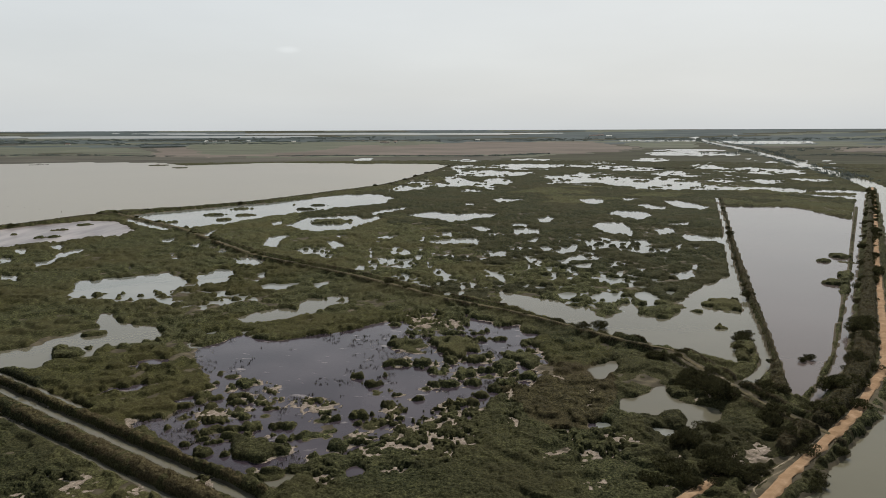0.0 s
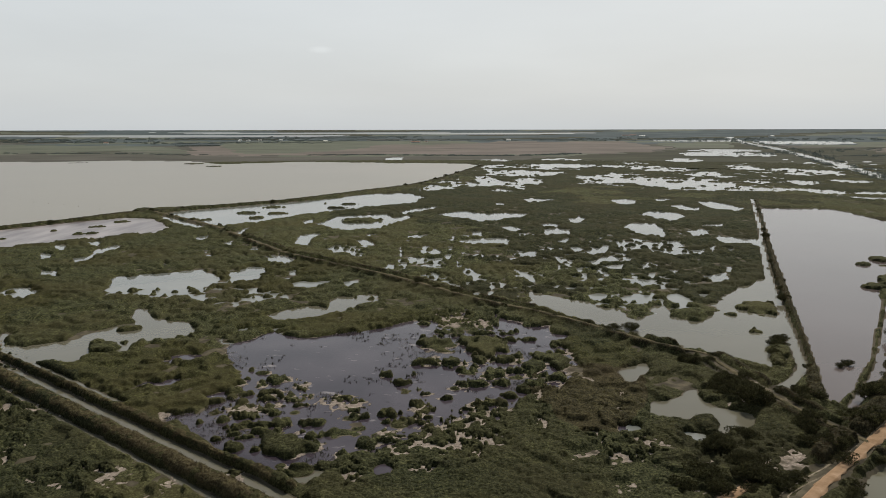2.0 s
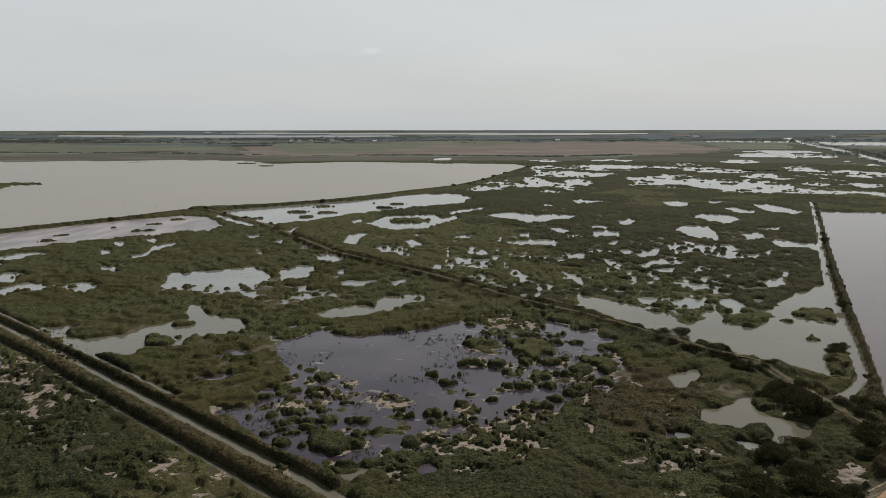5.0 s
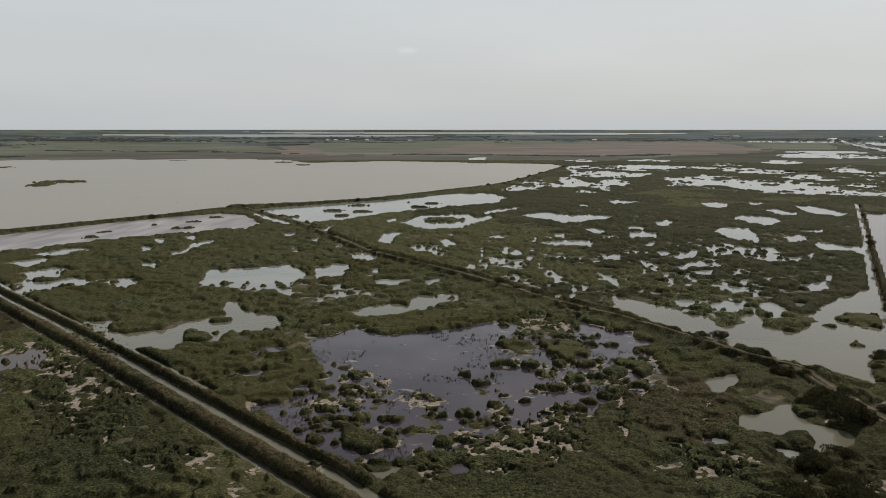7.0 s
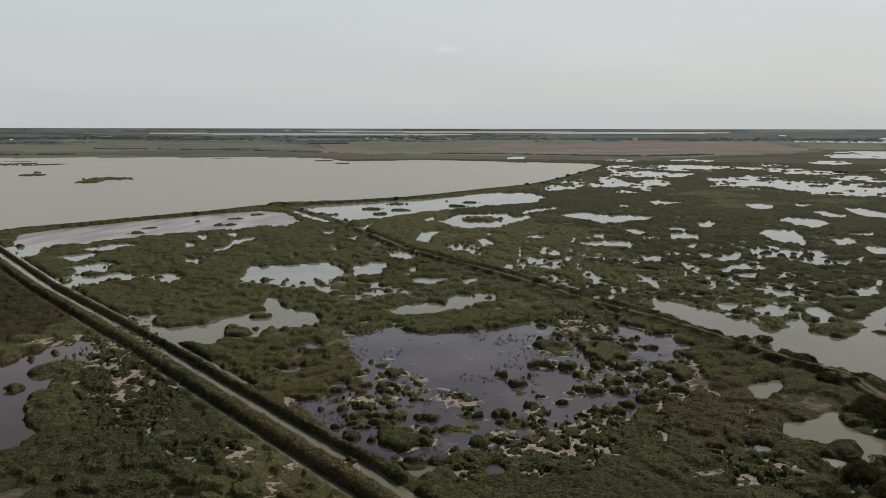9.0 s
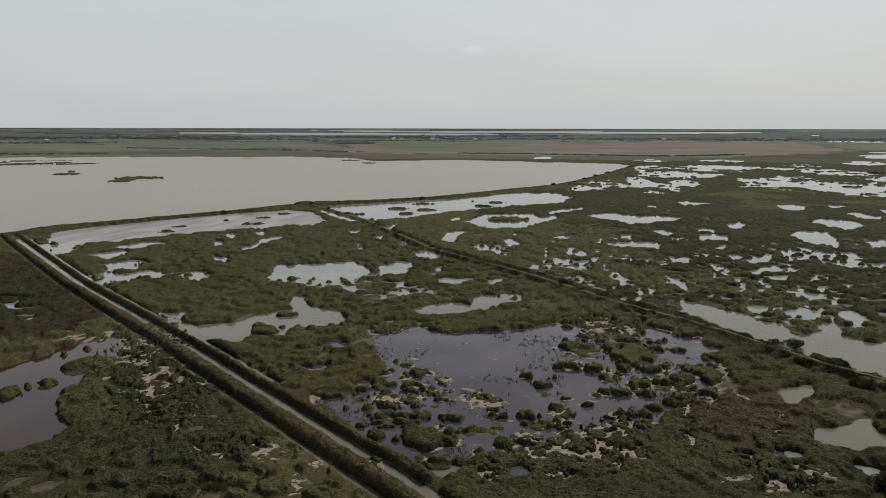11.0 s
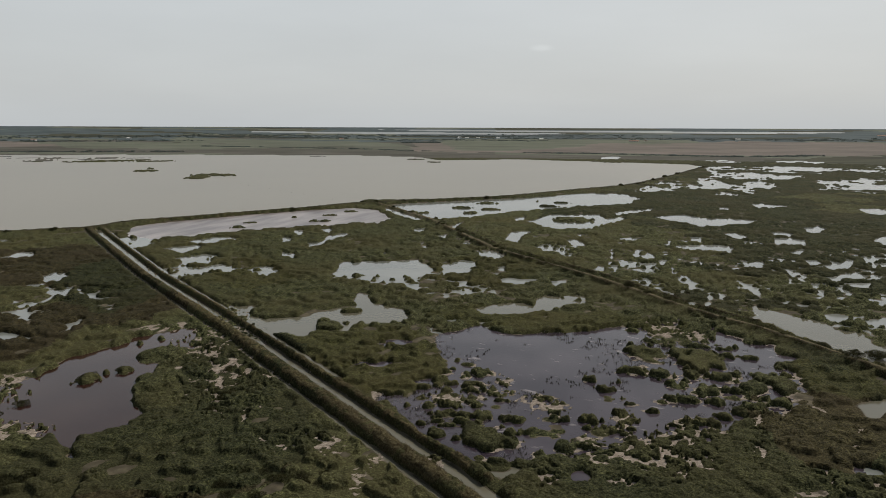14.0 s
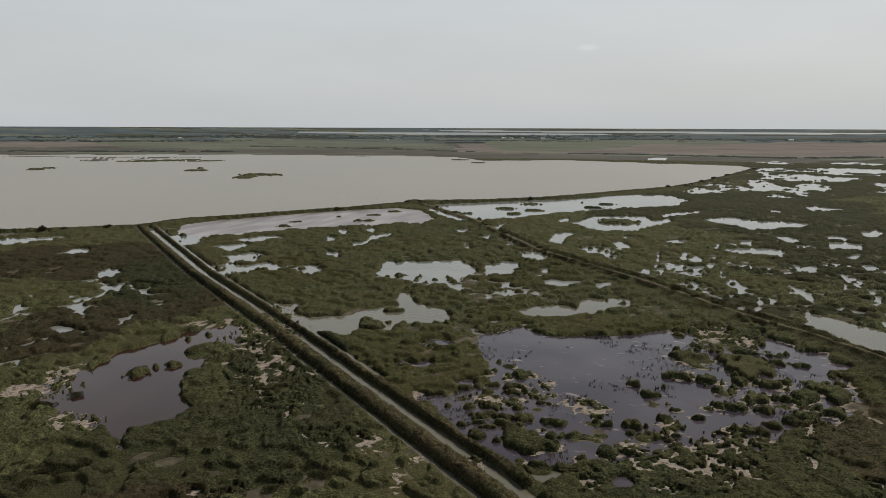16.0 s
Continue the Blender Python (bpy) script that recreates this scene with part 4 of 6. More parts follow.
islet(12.7, 153.5, 1.9, 1.2, 4.5)
islet(18.4, 151.1, 2.2, 3.0, 6.6)
islet(13.8, 146.7, 1.7, 2.6, 5.1)
islet(-7.6, 187.1, 1.6, 3.3, -2.5)
islet(15.8, 195.3, 1.7, 2.1, 4.4)
islet(14.1, 180.5, 1.1, 2.8, 4.2)
islet(9.7, 180.1, 1.1, 1.7, 2.9)
islet(11.3, 188.8, 1.2, 0.7, 3.2)
islet(20.9, 176.6, 1.9, 1.4, 6.5)
islet(-16.8, 146.3, 1.4, 1.9, -6.6)
islet(-20.7, 151.1, 1.5, 1.5, -7.9)
islet(-15.0, 141.5, 1.3, 1.2, -6.2)
islet(-12.6, 142.6, 0.7, 0.6, -5.2)
islet(-10.5, 139.7, 0.7, 0.9, -4.5)
islet(-4.4, 143.3, 0.7, 0.9, -1.9)
islet(-6.0, 137.5, 0.7, 1.3, -2.7)
islet(-12.3, 133.7, 1.5, 1.7, -5.4)
islet(1.9, 135.4, 1.5, 2.0, 0.6)
islet(7.1, 139.5, 1.2, 1.6, 2.6)
islet(12.1, 137.5, 0.9, 1.6, 4.7)
islet(-15.3, 194.7, 1.3, 1.9, -4.6)
islet(-14.2, 152.1, 0.8, 0.5, -5.5)
islet(14.1, 168.5, 1.0, 0.5, 4.5)
islet(-27.2, 137.3, 0.7, 2.1, -11.3)
islet(-23.5, 134.8, 0.7, 0.7, -9.9)
islet(-31.3, 123.5, 1.1, 3.2, -14.2)
islet(-42.7, 121.7, 1.7, 4.0, -19.2)
islet(-39.8, 119.3, 1.3, 2.6, -18.3)
islet(-37.7, 123.0, 1.7, 1.9, -17.0)
islet(-23.4, 126.7, 1.1, 3.2, -10.5)
islet(-16.9, 128.7, 1.4, 2.1, -7.6)
islet(-13.6, 125.2, 1.1, 3.1, -6.4)
islet(-25.2, 119.1, 1.3, 3.5, -12.0)
islet(-31.5, 113.6, 1.4, 4.4, -15.4)
islet(-43.1, 112.7, 1.5, 1.5, -20.8)
islet(-47.6, 115.6, 0.6, 0.9, -22.2)
islet(-44.9, 117.7, 0.6, 1.4, -20.7)
islet(-41.8, 116.8, 0.6, 2.2, -19.5)
islet(-36.5, 114.1, 1.0, 1.6, -17.6)
islet(-38.9, 111.6, 0.5, 0.8, -19.1)
islet(-53.5, 122.9, 0.6, 0.6, -23.3)
islet(-46.5, 127.0, 0.9, 2.0, -20.0)
islet(-47.5, 143.3, 1.1, 1.2, -18.3)
islet(-45.3, 146.5, 1.9, 1.6, -17.1)
islet(-48.5, 138.0, 1.0, 1.8, -19.2)
islet(-43.6, 139.1, 0.8, 2.4, -17.3)
islet(-37.3, 135.2, 0.7, 1.6, -15.4)
islet(-52.7, 146.5, 0.9, 1.5, -19.7)
islet(-18.5, 119.0, 1.2, 1.5, -8.9)
islet(-35.9, 132.3, 0.7, 1.7, -15.1)
islet(-54.5, 133.4, 1.0, 2.3, -22.1)
islet(-99.0, 185.6, 2.0, 2.6, -27.9)
islet(-97.1, 168.0, 3.4, 3.1, -29.8)
islet(-101.4, 172.8, 1.3, 1.5, -30.2)
islet(-94.2, 173.1, 1.3, 0.9, -28.3)
islet(-126.6, 110.5, 2.0, 2.7, -48.5)
islet(-122.6, 118.3, 1.7, 1.5, -45.7)
islet(-125.8, 116.0, 0.9, 0.6, -47.0)
islet(-135.2, 135.9, 1.2, 1.0, -44.6)
islet(-132.9, 141.5, 1.2, 0.9, -42.9)
islet(-546.8, 681.8, 16.9, 16.2, -38.7)
islet(-527.4, 685.8, 14.6, 10.7, -37.5)
islet(-531.1, 635.1, 15.1, 9.5, -39.8)
islet(-533.4, 649.7, 13.7, 7.8, -39.3)
islet(-672.9, 712.9, 15.5, 12.4, -43.3)
islet(-703.3, 756.3, 17.2, 3.9, -42.9)
islet(-877.4, 636.4, 18.8, 10.2, -54.0)
islet(-885.3, 662.2, 13.6, 8.3, -53.1)
islet(-72.2, 429.8, 8.9, 10.6, -9.6)
bare(-2.0, 116.8, 4.9, 4.1, -1)
bare(-6.3, 120.0, 2.1, 3.2, -3)
bare(-10.4, 129.6, 4.4, 1.4, -4)
bare(-26.3, 132.4, 3.1, 2.9, -11)
bare(-13.1, 114.7, 1.8, 2.0, -6)
bare(-14.5, 118.3, 1.4, 2.6, -7)
bare(13.2, 124.8, 6.0, 0.8, 6)
bare(31.4, 116.7, 2.8, 2.4, 15)
bare(24.9, 111.9, 3.1, 1.7, 12)
bare(22.3, 120.7, 1.7, 2.1, 10)
bare(18.4, 111.9, 1.3, 2.2, 9)
bare(56.6, 142.5, 4.1, 2.5, 21)
bare(24.4, 100.3, 1.7, 1.4, 13)
bare(-21.0, 102.4, 2.8, 0.6, -11)
bare(4.2, 117.1, 2.8, 1.2, 2)
bare(-91.8, 115.1, 5.2, 4.9, -38)
bare(-93.3, 121.1, 3.4, 3.8, -37)
bare(-90.3, 110.4, 3.3, 1.8, -39)
bare(-101.4, 117.4, 2.3, 2.6, -40)
bare(-66.1, 97.9, 2.5, 2.6, -33)
bare(-68.8, 99.2, 1.9, 1.0, -34)
bare(-139.1, 90.7, 3.9, 6.0, -56)
bare(-142.7, 102.7, 2.9, 3.9, -54)
bare(-72.6, 76.0, 2.0, 2.6, -43)
bare(-113.7, 85.8, 3.1, 1.3, -52)
bare(-117.6, 83.4, 2.8, 1.6, -54)
bare(-58.8, 97.4, 1.5, 2.0, -30)
bare(-48.8, 91.1, 3.3, 0.9, -28)
bare(-80.2, 105.3, 4.1, 0.6, -37)
bare(-114.5, 146.0, 11.5, 3.0, -38)
bare(-104.6, 129.7, 5.6, 2.1, -38)
bare(-94.7, 127.5, 3.6, 2.0, -36)
bare(-66.9, 99.1, 2.7, 3.2, -33)
bare(-60.5, 100.5, 2.1, 2.3, -30)
bare(-48.9, 99.1, 1.6, 0.9, -26)
bare(53.7, 112.6, 3.3, 2.5, 25)
bare(48.9, 107.9, 2.0, 1.9, 24)
bare(-24.8, 265.5, 1.7, 0.1, -5)
bare(-31.1, 262.3, 4.6, 2.6, -7)
bare(-27.3, 132.6, 2.9, 1.7, -11)
bare(-25.4, 131.2, 2.2, 0.9, -11)
bare(-10.5, 130.2, 2.7, 1.5, -5)
bare(-9.0, 132.3, 1.6, 1.1, -4)
bare(-38.5, 143.6, 2.1, 1.2, -15)
bare(-38.7, 137.1, 1.9, 1.4, -15)
bare(-45.0, 129.1, 3.5, 1.1, -19)
bare(-41.3, 130.9, 2.3, 1.2, -17)
bare(-16.8, 119.3, 1.5, 1.1, -8)
bare(-9.2, 115.9, 4.7, 4.6, -4)
bare(-2.5, 122.7, 3.7, 4.2, -1)
bare(13.4, 139.0, 3.8, 0.9, 5)
bare(5.9, 130.6, 2.4, 1.4, 3)
bare(13.0, 127.0, 3.6, 1.0, 6)
bare(24.6, 149.5, 1.5, 1.2, 9)
bare(18.2, 143.1, 1.6, 1.4, 7)
bare(31.4, 140.8, 1.9, 0.8, 12)
bare(28.9, 132.7, 1.6, 0.8, 12)
bare(-7.0, 198.5, 5.4, 5.0, -2)
bare(1.9, 196.3, 4.0, 2.0, 1)
bare(-115.3, 143.6, 20.9, 5.8, -38)
bare(-94.1, 119.7, 6.8, 6.8, -38)
bare(-103.3, 116.5, 2.6, 3.1, -41)
bare(-1.0, 118.6, 3.1, 3.5, -0.8)
bare(-5.3, 121.9, 1.7, 2.6, -2.7)
bare(-10.4, 132.0, 2.6, 1.6, -4.7)
bare(-28.5, 134.4, 2.8, 2.4, -12.0)
bare(-46.3, 129.8, 2.8, 2.6, -19.5)
bare(-43.0, 137.1, 1.7, 1.7, -17.3)
bare(-15.2, 120.4, 1.5, 1.3, -7.3)
bare(-12.6, 111.7, 1.5, 1.8, -6.6)
bare(-9.0, 106.2, 1.4, 1.5, -5.1)
bare(-33.1, 119.6, 0.8, 1.1, -15.4)
bare(12.2, 123.8, 3.5, 1.0, 5.3)
bare(13.3, 139.6, 2.2, 2.6, 5.1)
bare(-20.1, 103.9, 2.7, 1.5, -11.0)
bare(-39.2, 102.0, 1.4, 1.3, -20.8)
bare(0.9, 129.2, 3.3, 2.2, 0.1)
bare(-141.2, 93.4, 2.7, 5.1, -56.1)
bare(-145.8, 102.2, 2.6, 3.9, -54.6)
bare(-116.6, 86.3, 2.7, 2.7, -53.0)
bare(-116.6, 83.2, 1.4, 2.1, -54.0)
bare(-92.6, 119.2, 3.9, 5.3, -37.6)
bare(-103.4, 117.0, 2.2, 2.5, -41.2)
bare(-72.5, 76.5, 1.3, 2.3, -43.0)
bare(-100.1, 130.3, 4.2, 1.9, -37.3)
bare(-115.0, 140.7, 6.0, 3.3, -39.0)
bare(-96.6, 113.6, 2.4, 1.5, -40.1)
bare(-87.9, 107.2, 3.0, 1.8, -39.0)
bare(-84.4, 112.1, 2.5, 1.4, -36.7)
bare(-136.3, 153.5, 2.5, 3.6, -41.4)
bare(-143.3, 148.4, 2.5, 2.9, -43.7)
bare(-71.0, 98.8, 2.4, 1.0, -35.4)
bare(30.4, 116.8, 2.2, 2.3, 14.0)
bare(24.4, 111.8, 2.0, 1.7, 11.7)
bare(21.4, 121.1, 1.3, 1.6, 9.5)
bare(22.9, 117.5, 1.0, 0.8, 10.4)
bare(18.9, 111.8, 0.9, 2.2, 9.0)
bare(28.7, 111.2, 1.1, 1.2, 13.8)
bare(24.5, 100.6, 1.1, 0.7, 12.9)
bare(41.8, 111.0, 1.3, 1.6, 19.9)
bare(33.8, 101.7, 1.7, 2.0, 17.5)
scatter_pools(84.9, 346.1, 54.1, 33.6, 14, 0.62, 8)
scatter_pools(-18.1, 302.8, 44.1, 18.7, -3, 0.69, 7)
scatter_pools(236.7, 822.9, 174.1, 114.4, 16, 0.5, 22)
scatter_pools(68, 274.6, 32, 22.7, 14, 0.68, 8)
scatter_pools(46.1, 253.1, 27.3, 23.2, 10, 0.68, 8)
scatter_pools(-67.3, 350.5, 49.7, 28.8, -11, 0.69, 9)
scatter_pools(-100.2, 291.9, 49.9, 31.4, -19, 0.69, 9)
scatter_pools(34.8, 272.4, 60.7, 44.4, 7, 0.63, 6)
scatter_pools(2.5, 338.7, 53.1, 40.8, 0, 0.65, 6)
scatter_pools(62.5, 233.9, 30.8, 23.9, 15, 0.65, 6)
scatter_pools(-102.8, 279.2, 54.2, 28.5, -20, 0.69, 6)
scatter_pools(32.2, 297.4, 54, 18.1, 6, 0.66, 7)
scatter_pools(-193.4, 154.0, 38.9, 21.6, -51, 0.58, 8)
scatter_pools(-80, 240.9, 31.4, 23.1, -18, 0.69, 7)
scatter_pools(518.8, 1102.6, 284.3, 123.3, 25, 0.55, 26)
scatter_pools(72.9, 1046.1, 207.3, 89.9, 4, 0.55, 26)
scatter_pools(-60.1, 180.2, 10.0, 10.1, -18, 0.55, 5)
scatter_pools(56.9, 388, 114.3, 74.2, 8, 0.68, 7)
scatter_pools(4.7, 282.7, 43.8, 37.7, 1, 0.68, 6)
scatter_pools(-87.6, 236.9, 26.3, 31.1, -20, 0.71, 6)
scatter_pools(83.5, 319.4, 81, 35.7, 15, 0.68, 7)
tussocks(3.0, 0.22, [(71.3, 364.5), (111.5, 363.9), (94.2, 305.3), (62.1, 316.1)])
tussocks(3.0, 0.25, [(-77.4, 337.1), (-50.8, 336.7), (-45.5, 301.2), (-70.7, 307.2)])
tussocks(2.6, 0.22, [(-41.6, 329.9), (-3.3, 329.5), (-2.3, 235.7), (-34.3, 270.9)])
tussocks(3.2, 0.60, [(-40.3, 120.8), (-32.6, 117.8), (-28.2, 120.0), (-22.9, 123.8), (-17.7, 126.2), (-12.2, 127.4), (-6.3, 121.7), (5.2, 128.2), (4.9, 116.4), (-33.6, 100.2)])
tussocks(2.4, 0.34, [(-58.0, 153.2), (-48.5, 155.2), (-34.5, 138.8), (-34.9, 126.1), (-49.9, 121.6), (-56.3, 134.4)])
tussocks(2.2, 0.14, [(-17.9, 180.6), (6.3, 191.0), (24.9, 170.3), (22.1, 147.1), (-1.7, 142.2)])
tussocks(2.6, 0.45, [(-0.5, 142.4), (16.1, 145.9), (14.0, 133.3), (-1.2, 123.5)])
tussocks(2.6, 0.36, [(-132.5, 231.2), (-98.4, 240.3), (-85.5, 212.2), (-115.1, 206.1)])
tussocks(2.5, 0.36, [(-55.2, 240.4), (-35.0, 244.6), (-31.3, 219.5), (-42.4, 227.8), (-48.5, 224.0)])
tussocks(2.6, 0.42, [(-12.6, 215.9), (6.8, 219.9), (6.2, 185.6), (-10.4, 182.2)])
# long lines of the plan
canal = [(-310, 289), (-241, 240), (-193, 205), (-140.0, 170.6), (-107.5, 149.0), (-76.2, 127.5), (-30.7, 96.6), (14.6, 65.5)]
bank_west = [(-312, 286), (-244, 237), (-195, 202), (-142.0, 167.7), (-109.5, 146.1), (-78.2, 124.6), (-32.7, 93.6), (12.6, 62.5)]
ditch_west = [(-313, 284), (-245, 235), (-196, 200), (-143.5, 165.4), (-111.1, 143.8), (-79.8, 122.3), (-34.3, 91.4), (11.1, 60.3)]
bank_east = [(-308, 292), (-240, 242), (-191, 207), (-138.5, 172.8), (-106.0, 151.2), (-74.7, 129.7), (-29.2, 98.8)]
ditch_east = [(-307, 293), (-239, 244), (-190, 209), (-137.3, 174.5), (-104.8, 152.9), (-73.5, 131.4)]
track = [(-238, 481), (-204, 448), (-155, 397), (-88, 309), (-33, 259), (-0.3, 223.7), (19.1, 207.5), (31.1, 194.6), (46.6, 176.9), (57.3, 168.2), (58.3, 161.5), (60.3, 152.6), (62.5, 141.9), (64.7, 133.0), (67.2, 126.2), (68.9, 121.0), (70.2, 117.1)]
track_ditch = [(52.6, 171.6), (55.3, 161.7), (56.5, 154.8), (57.8, 149.2), (59.1, 142.5), (61.1, 139.2)]
dyke_west = [(220, 565), (145, 354), (111, 255), (89.8, 192.6), (77.9, 157.7), (71.0, 139.3)]
dyke_ditch = [(224, 581), (163, 407), (134, 328), (111, 263), (95.4, 214.6), (84.7, 181.0), (77.6, 160.0), (72.7, 152.5), (65.6, 145.2)]
dyke_mid = [(298, 507), (222, 378), (166, 281), (126.6, 215.4), (111.1, 189.5), (97.2, 166.6), (84.4, 148.3), (75.5, 137.5)]
dyke_east = [(374, 619), (215, 349), (151, 243), (123.4, 196.8), (103.5, 164.8), (87.9, 141.3), (73.9, 124.6), (59.9, 111.2)]
road = [(404, 667), (326, 533), (251, 406), (195, 312), (160, 252), (136, 211), (118.5, 180.8), (104.8, 157.9), (93.2, 143.2), (81.1, 128.5), (71.6, 118.7), (63.6, 110.6), (56.4, 103.6), (50.6, 97.4), (38.9, 85.0), (28.4, 73.8)]
side_track = [(67.8, 115.7), (64.7, 112.8), (59.6, 108.3), (54.4, 104.4), (50.2, 101.2), (47.6, 98.9), (46.9, 96.5)]
sand_path = [(36.0, 96.0), (38.5, 98.4), (41.6, 100.8), (45.7, 104.6)]
lake_shore = [(-439, 200), (-366, 241), (-313, 285), (-311, 319), (-294, 345), (-277, 380), (-250, 423), (-237, 454), (-187, 505), (-146, 550), (-109, 624), (-69, 697), (-49, 778), (-26, 908), (5, 1115)]
stream("canal", "straight narrow drainage canal of pale olive water", "canal", 1.45, canal)
stream("ditch", "shallow ditch along the canal bank", "canal", 0.9, ditch_east)
stream("ditch", "half-dry narrow ditch along the canal bank", "canal", 0.55, ditch_west)
stream("ditch", "narrow ditch of pale water beside the dyke", "olive", 1.6, dyke_ditch)
stream("ditch", "short ditch of pale water beside the farm track", "grey", 0.9, track_ditch)
stream("creek", "narrow winding creek between reed mats", "grey", 0.8, [(-199.5, 128.0), (-198.5, 136.1), (-195.6, 143.4), (-194.1, 150.3), (-199.2, 163.2), (-204.7, 173.9), (-207.1, 181.0)])
stream("creek", "narrow winding creek between reed mats", "grey", 0.7, [(-205.8, 180.6), (-195.0, 181.4), (-187.4, 181.9), (-183.9, 190.6)])
stream("creek", "narrow winding creek between reed mats", "grey", 0.8, [(-172.7, 109.7), (-170.5, 114.3), (-170.6, 120.8), (-170.2, 123.9)])
stream("creek", "narrow winding creek between reed mats", "grey", 1.6, [(-364.0, 239.7), (-339.8, 251.0)])

RUSH_BEDS = [(117.6, 401.6, 163.5, 98.9, 16), (39.3, 447.5, 139.0, 50.3, 5), (251.5, 1019.9, 403.1, 315.4, 14), (-10.6, 560.5, 125.1, 102.4, -1), (4.8, 103.0, 7.1, 19.9, 3), (103.1, 313.1, 90.8, 57.0, 18), (84.5, 393.5, 79.1, 60.1, 12), (47.3, 116.7, 18.1, 13.2, 22), (-94.7, 70.9, 10.1, 18.2, -52), (-86.3, 86.4, 18.5, 24.6, -44), (-97.4, 130.4, 39.5, 13.9, -36), (-196.3, 185.1, 40.1, 15.5, -46)]
SEDGE_BEDS = [(-76.1, 149.2, 20.4, 20.4, -27), (-34.3, 194.9, 15.0, 38.6, -10), (29.8, 170.5, 10.4, 12.0, 10), (-165.3, 225.5, 36.3, 15.7, -36), (-79.7, 267.5, 37.0, 25.1, -16), (-65.0, 134.3, 8.1, 9.9, -25)]
HEATH_BEDS = [(-248.9, 200.1, 42.6, 34.6, -51), (-170.3, 127.4, 22.8, 18.6, -53), (24.4, 143.7, 23.0, 10.8, 9), (-79.8, 81.5, 9.9, 18.5, -44), (-163.9, 161.8, 23.3, 22.2, -45)]
# ---- ground sheet: rings of quads round the hovering point, wider apart further off ----
HUB = (0.0, -2.5)
EYE_HEIGHT = 56.2
bearings = np.radians(np.concatenate([np.arange(-180, -63, 1.5), np.arange(-63, 42, 0.095), np.arange(42, 180.1, 1.5)]))
rings = np.concatenate([[0.02], np.linspace(3, 74, 11), EYE_HEIGHT / np.tan(np.radians(np.concatenate([np.arange(36.4, 12.0, -0.05), np.arange(12.0, 3.0, -0.036), np.arange(3.0, 1.1, -0.03)]))), np.linspace(3000, 4930, 56)])
RG, BG = np.meshgrid(rings, bearings, indexing="ij")
GX, GY = HUB[0] + RG * np.sin(BG), HUB[1] + RG * np.cos(BG)


def swell(r):
    """The far land climbs very gently to the skyline."""
    u = np.clip((r - 2800) / 2100, 0, 1)
    return 56.0 * u * u * (1.6 - 0.6 * u)


def near_box(X, Y, x, y, reach):
    return np.nonzero((np.abs(X - x) < reach) & (np.abs(Y - y) < reach))[0]


def oval_depth(x, y, box):
    cx, cy, along, across, bearing = box
    s, c = math.sin(radians(bearing)), math.cos(radians(bearing))
    dx, dy = x - cx, y - cy
    u, v = (dx * s + dy * c) / along, (dx * c - dy * s) / across
    return (1 - np.sqrt(u * u + v * v)) * min(along, across)


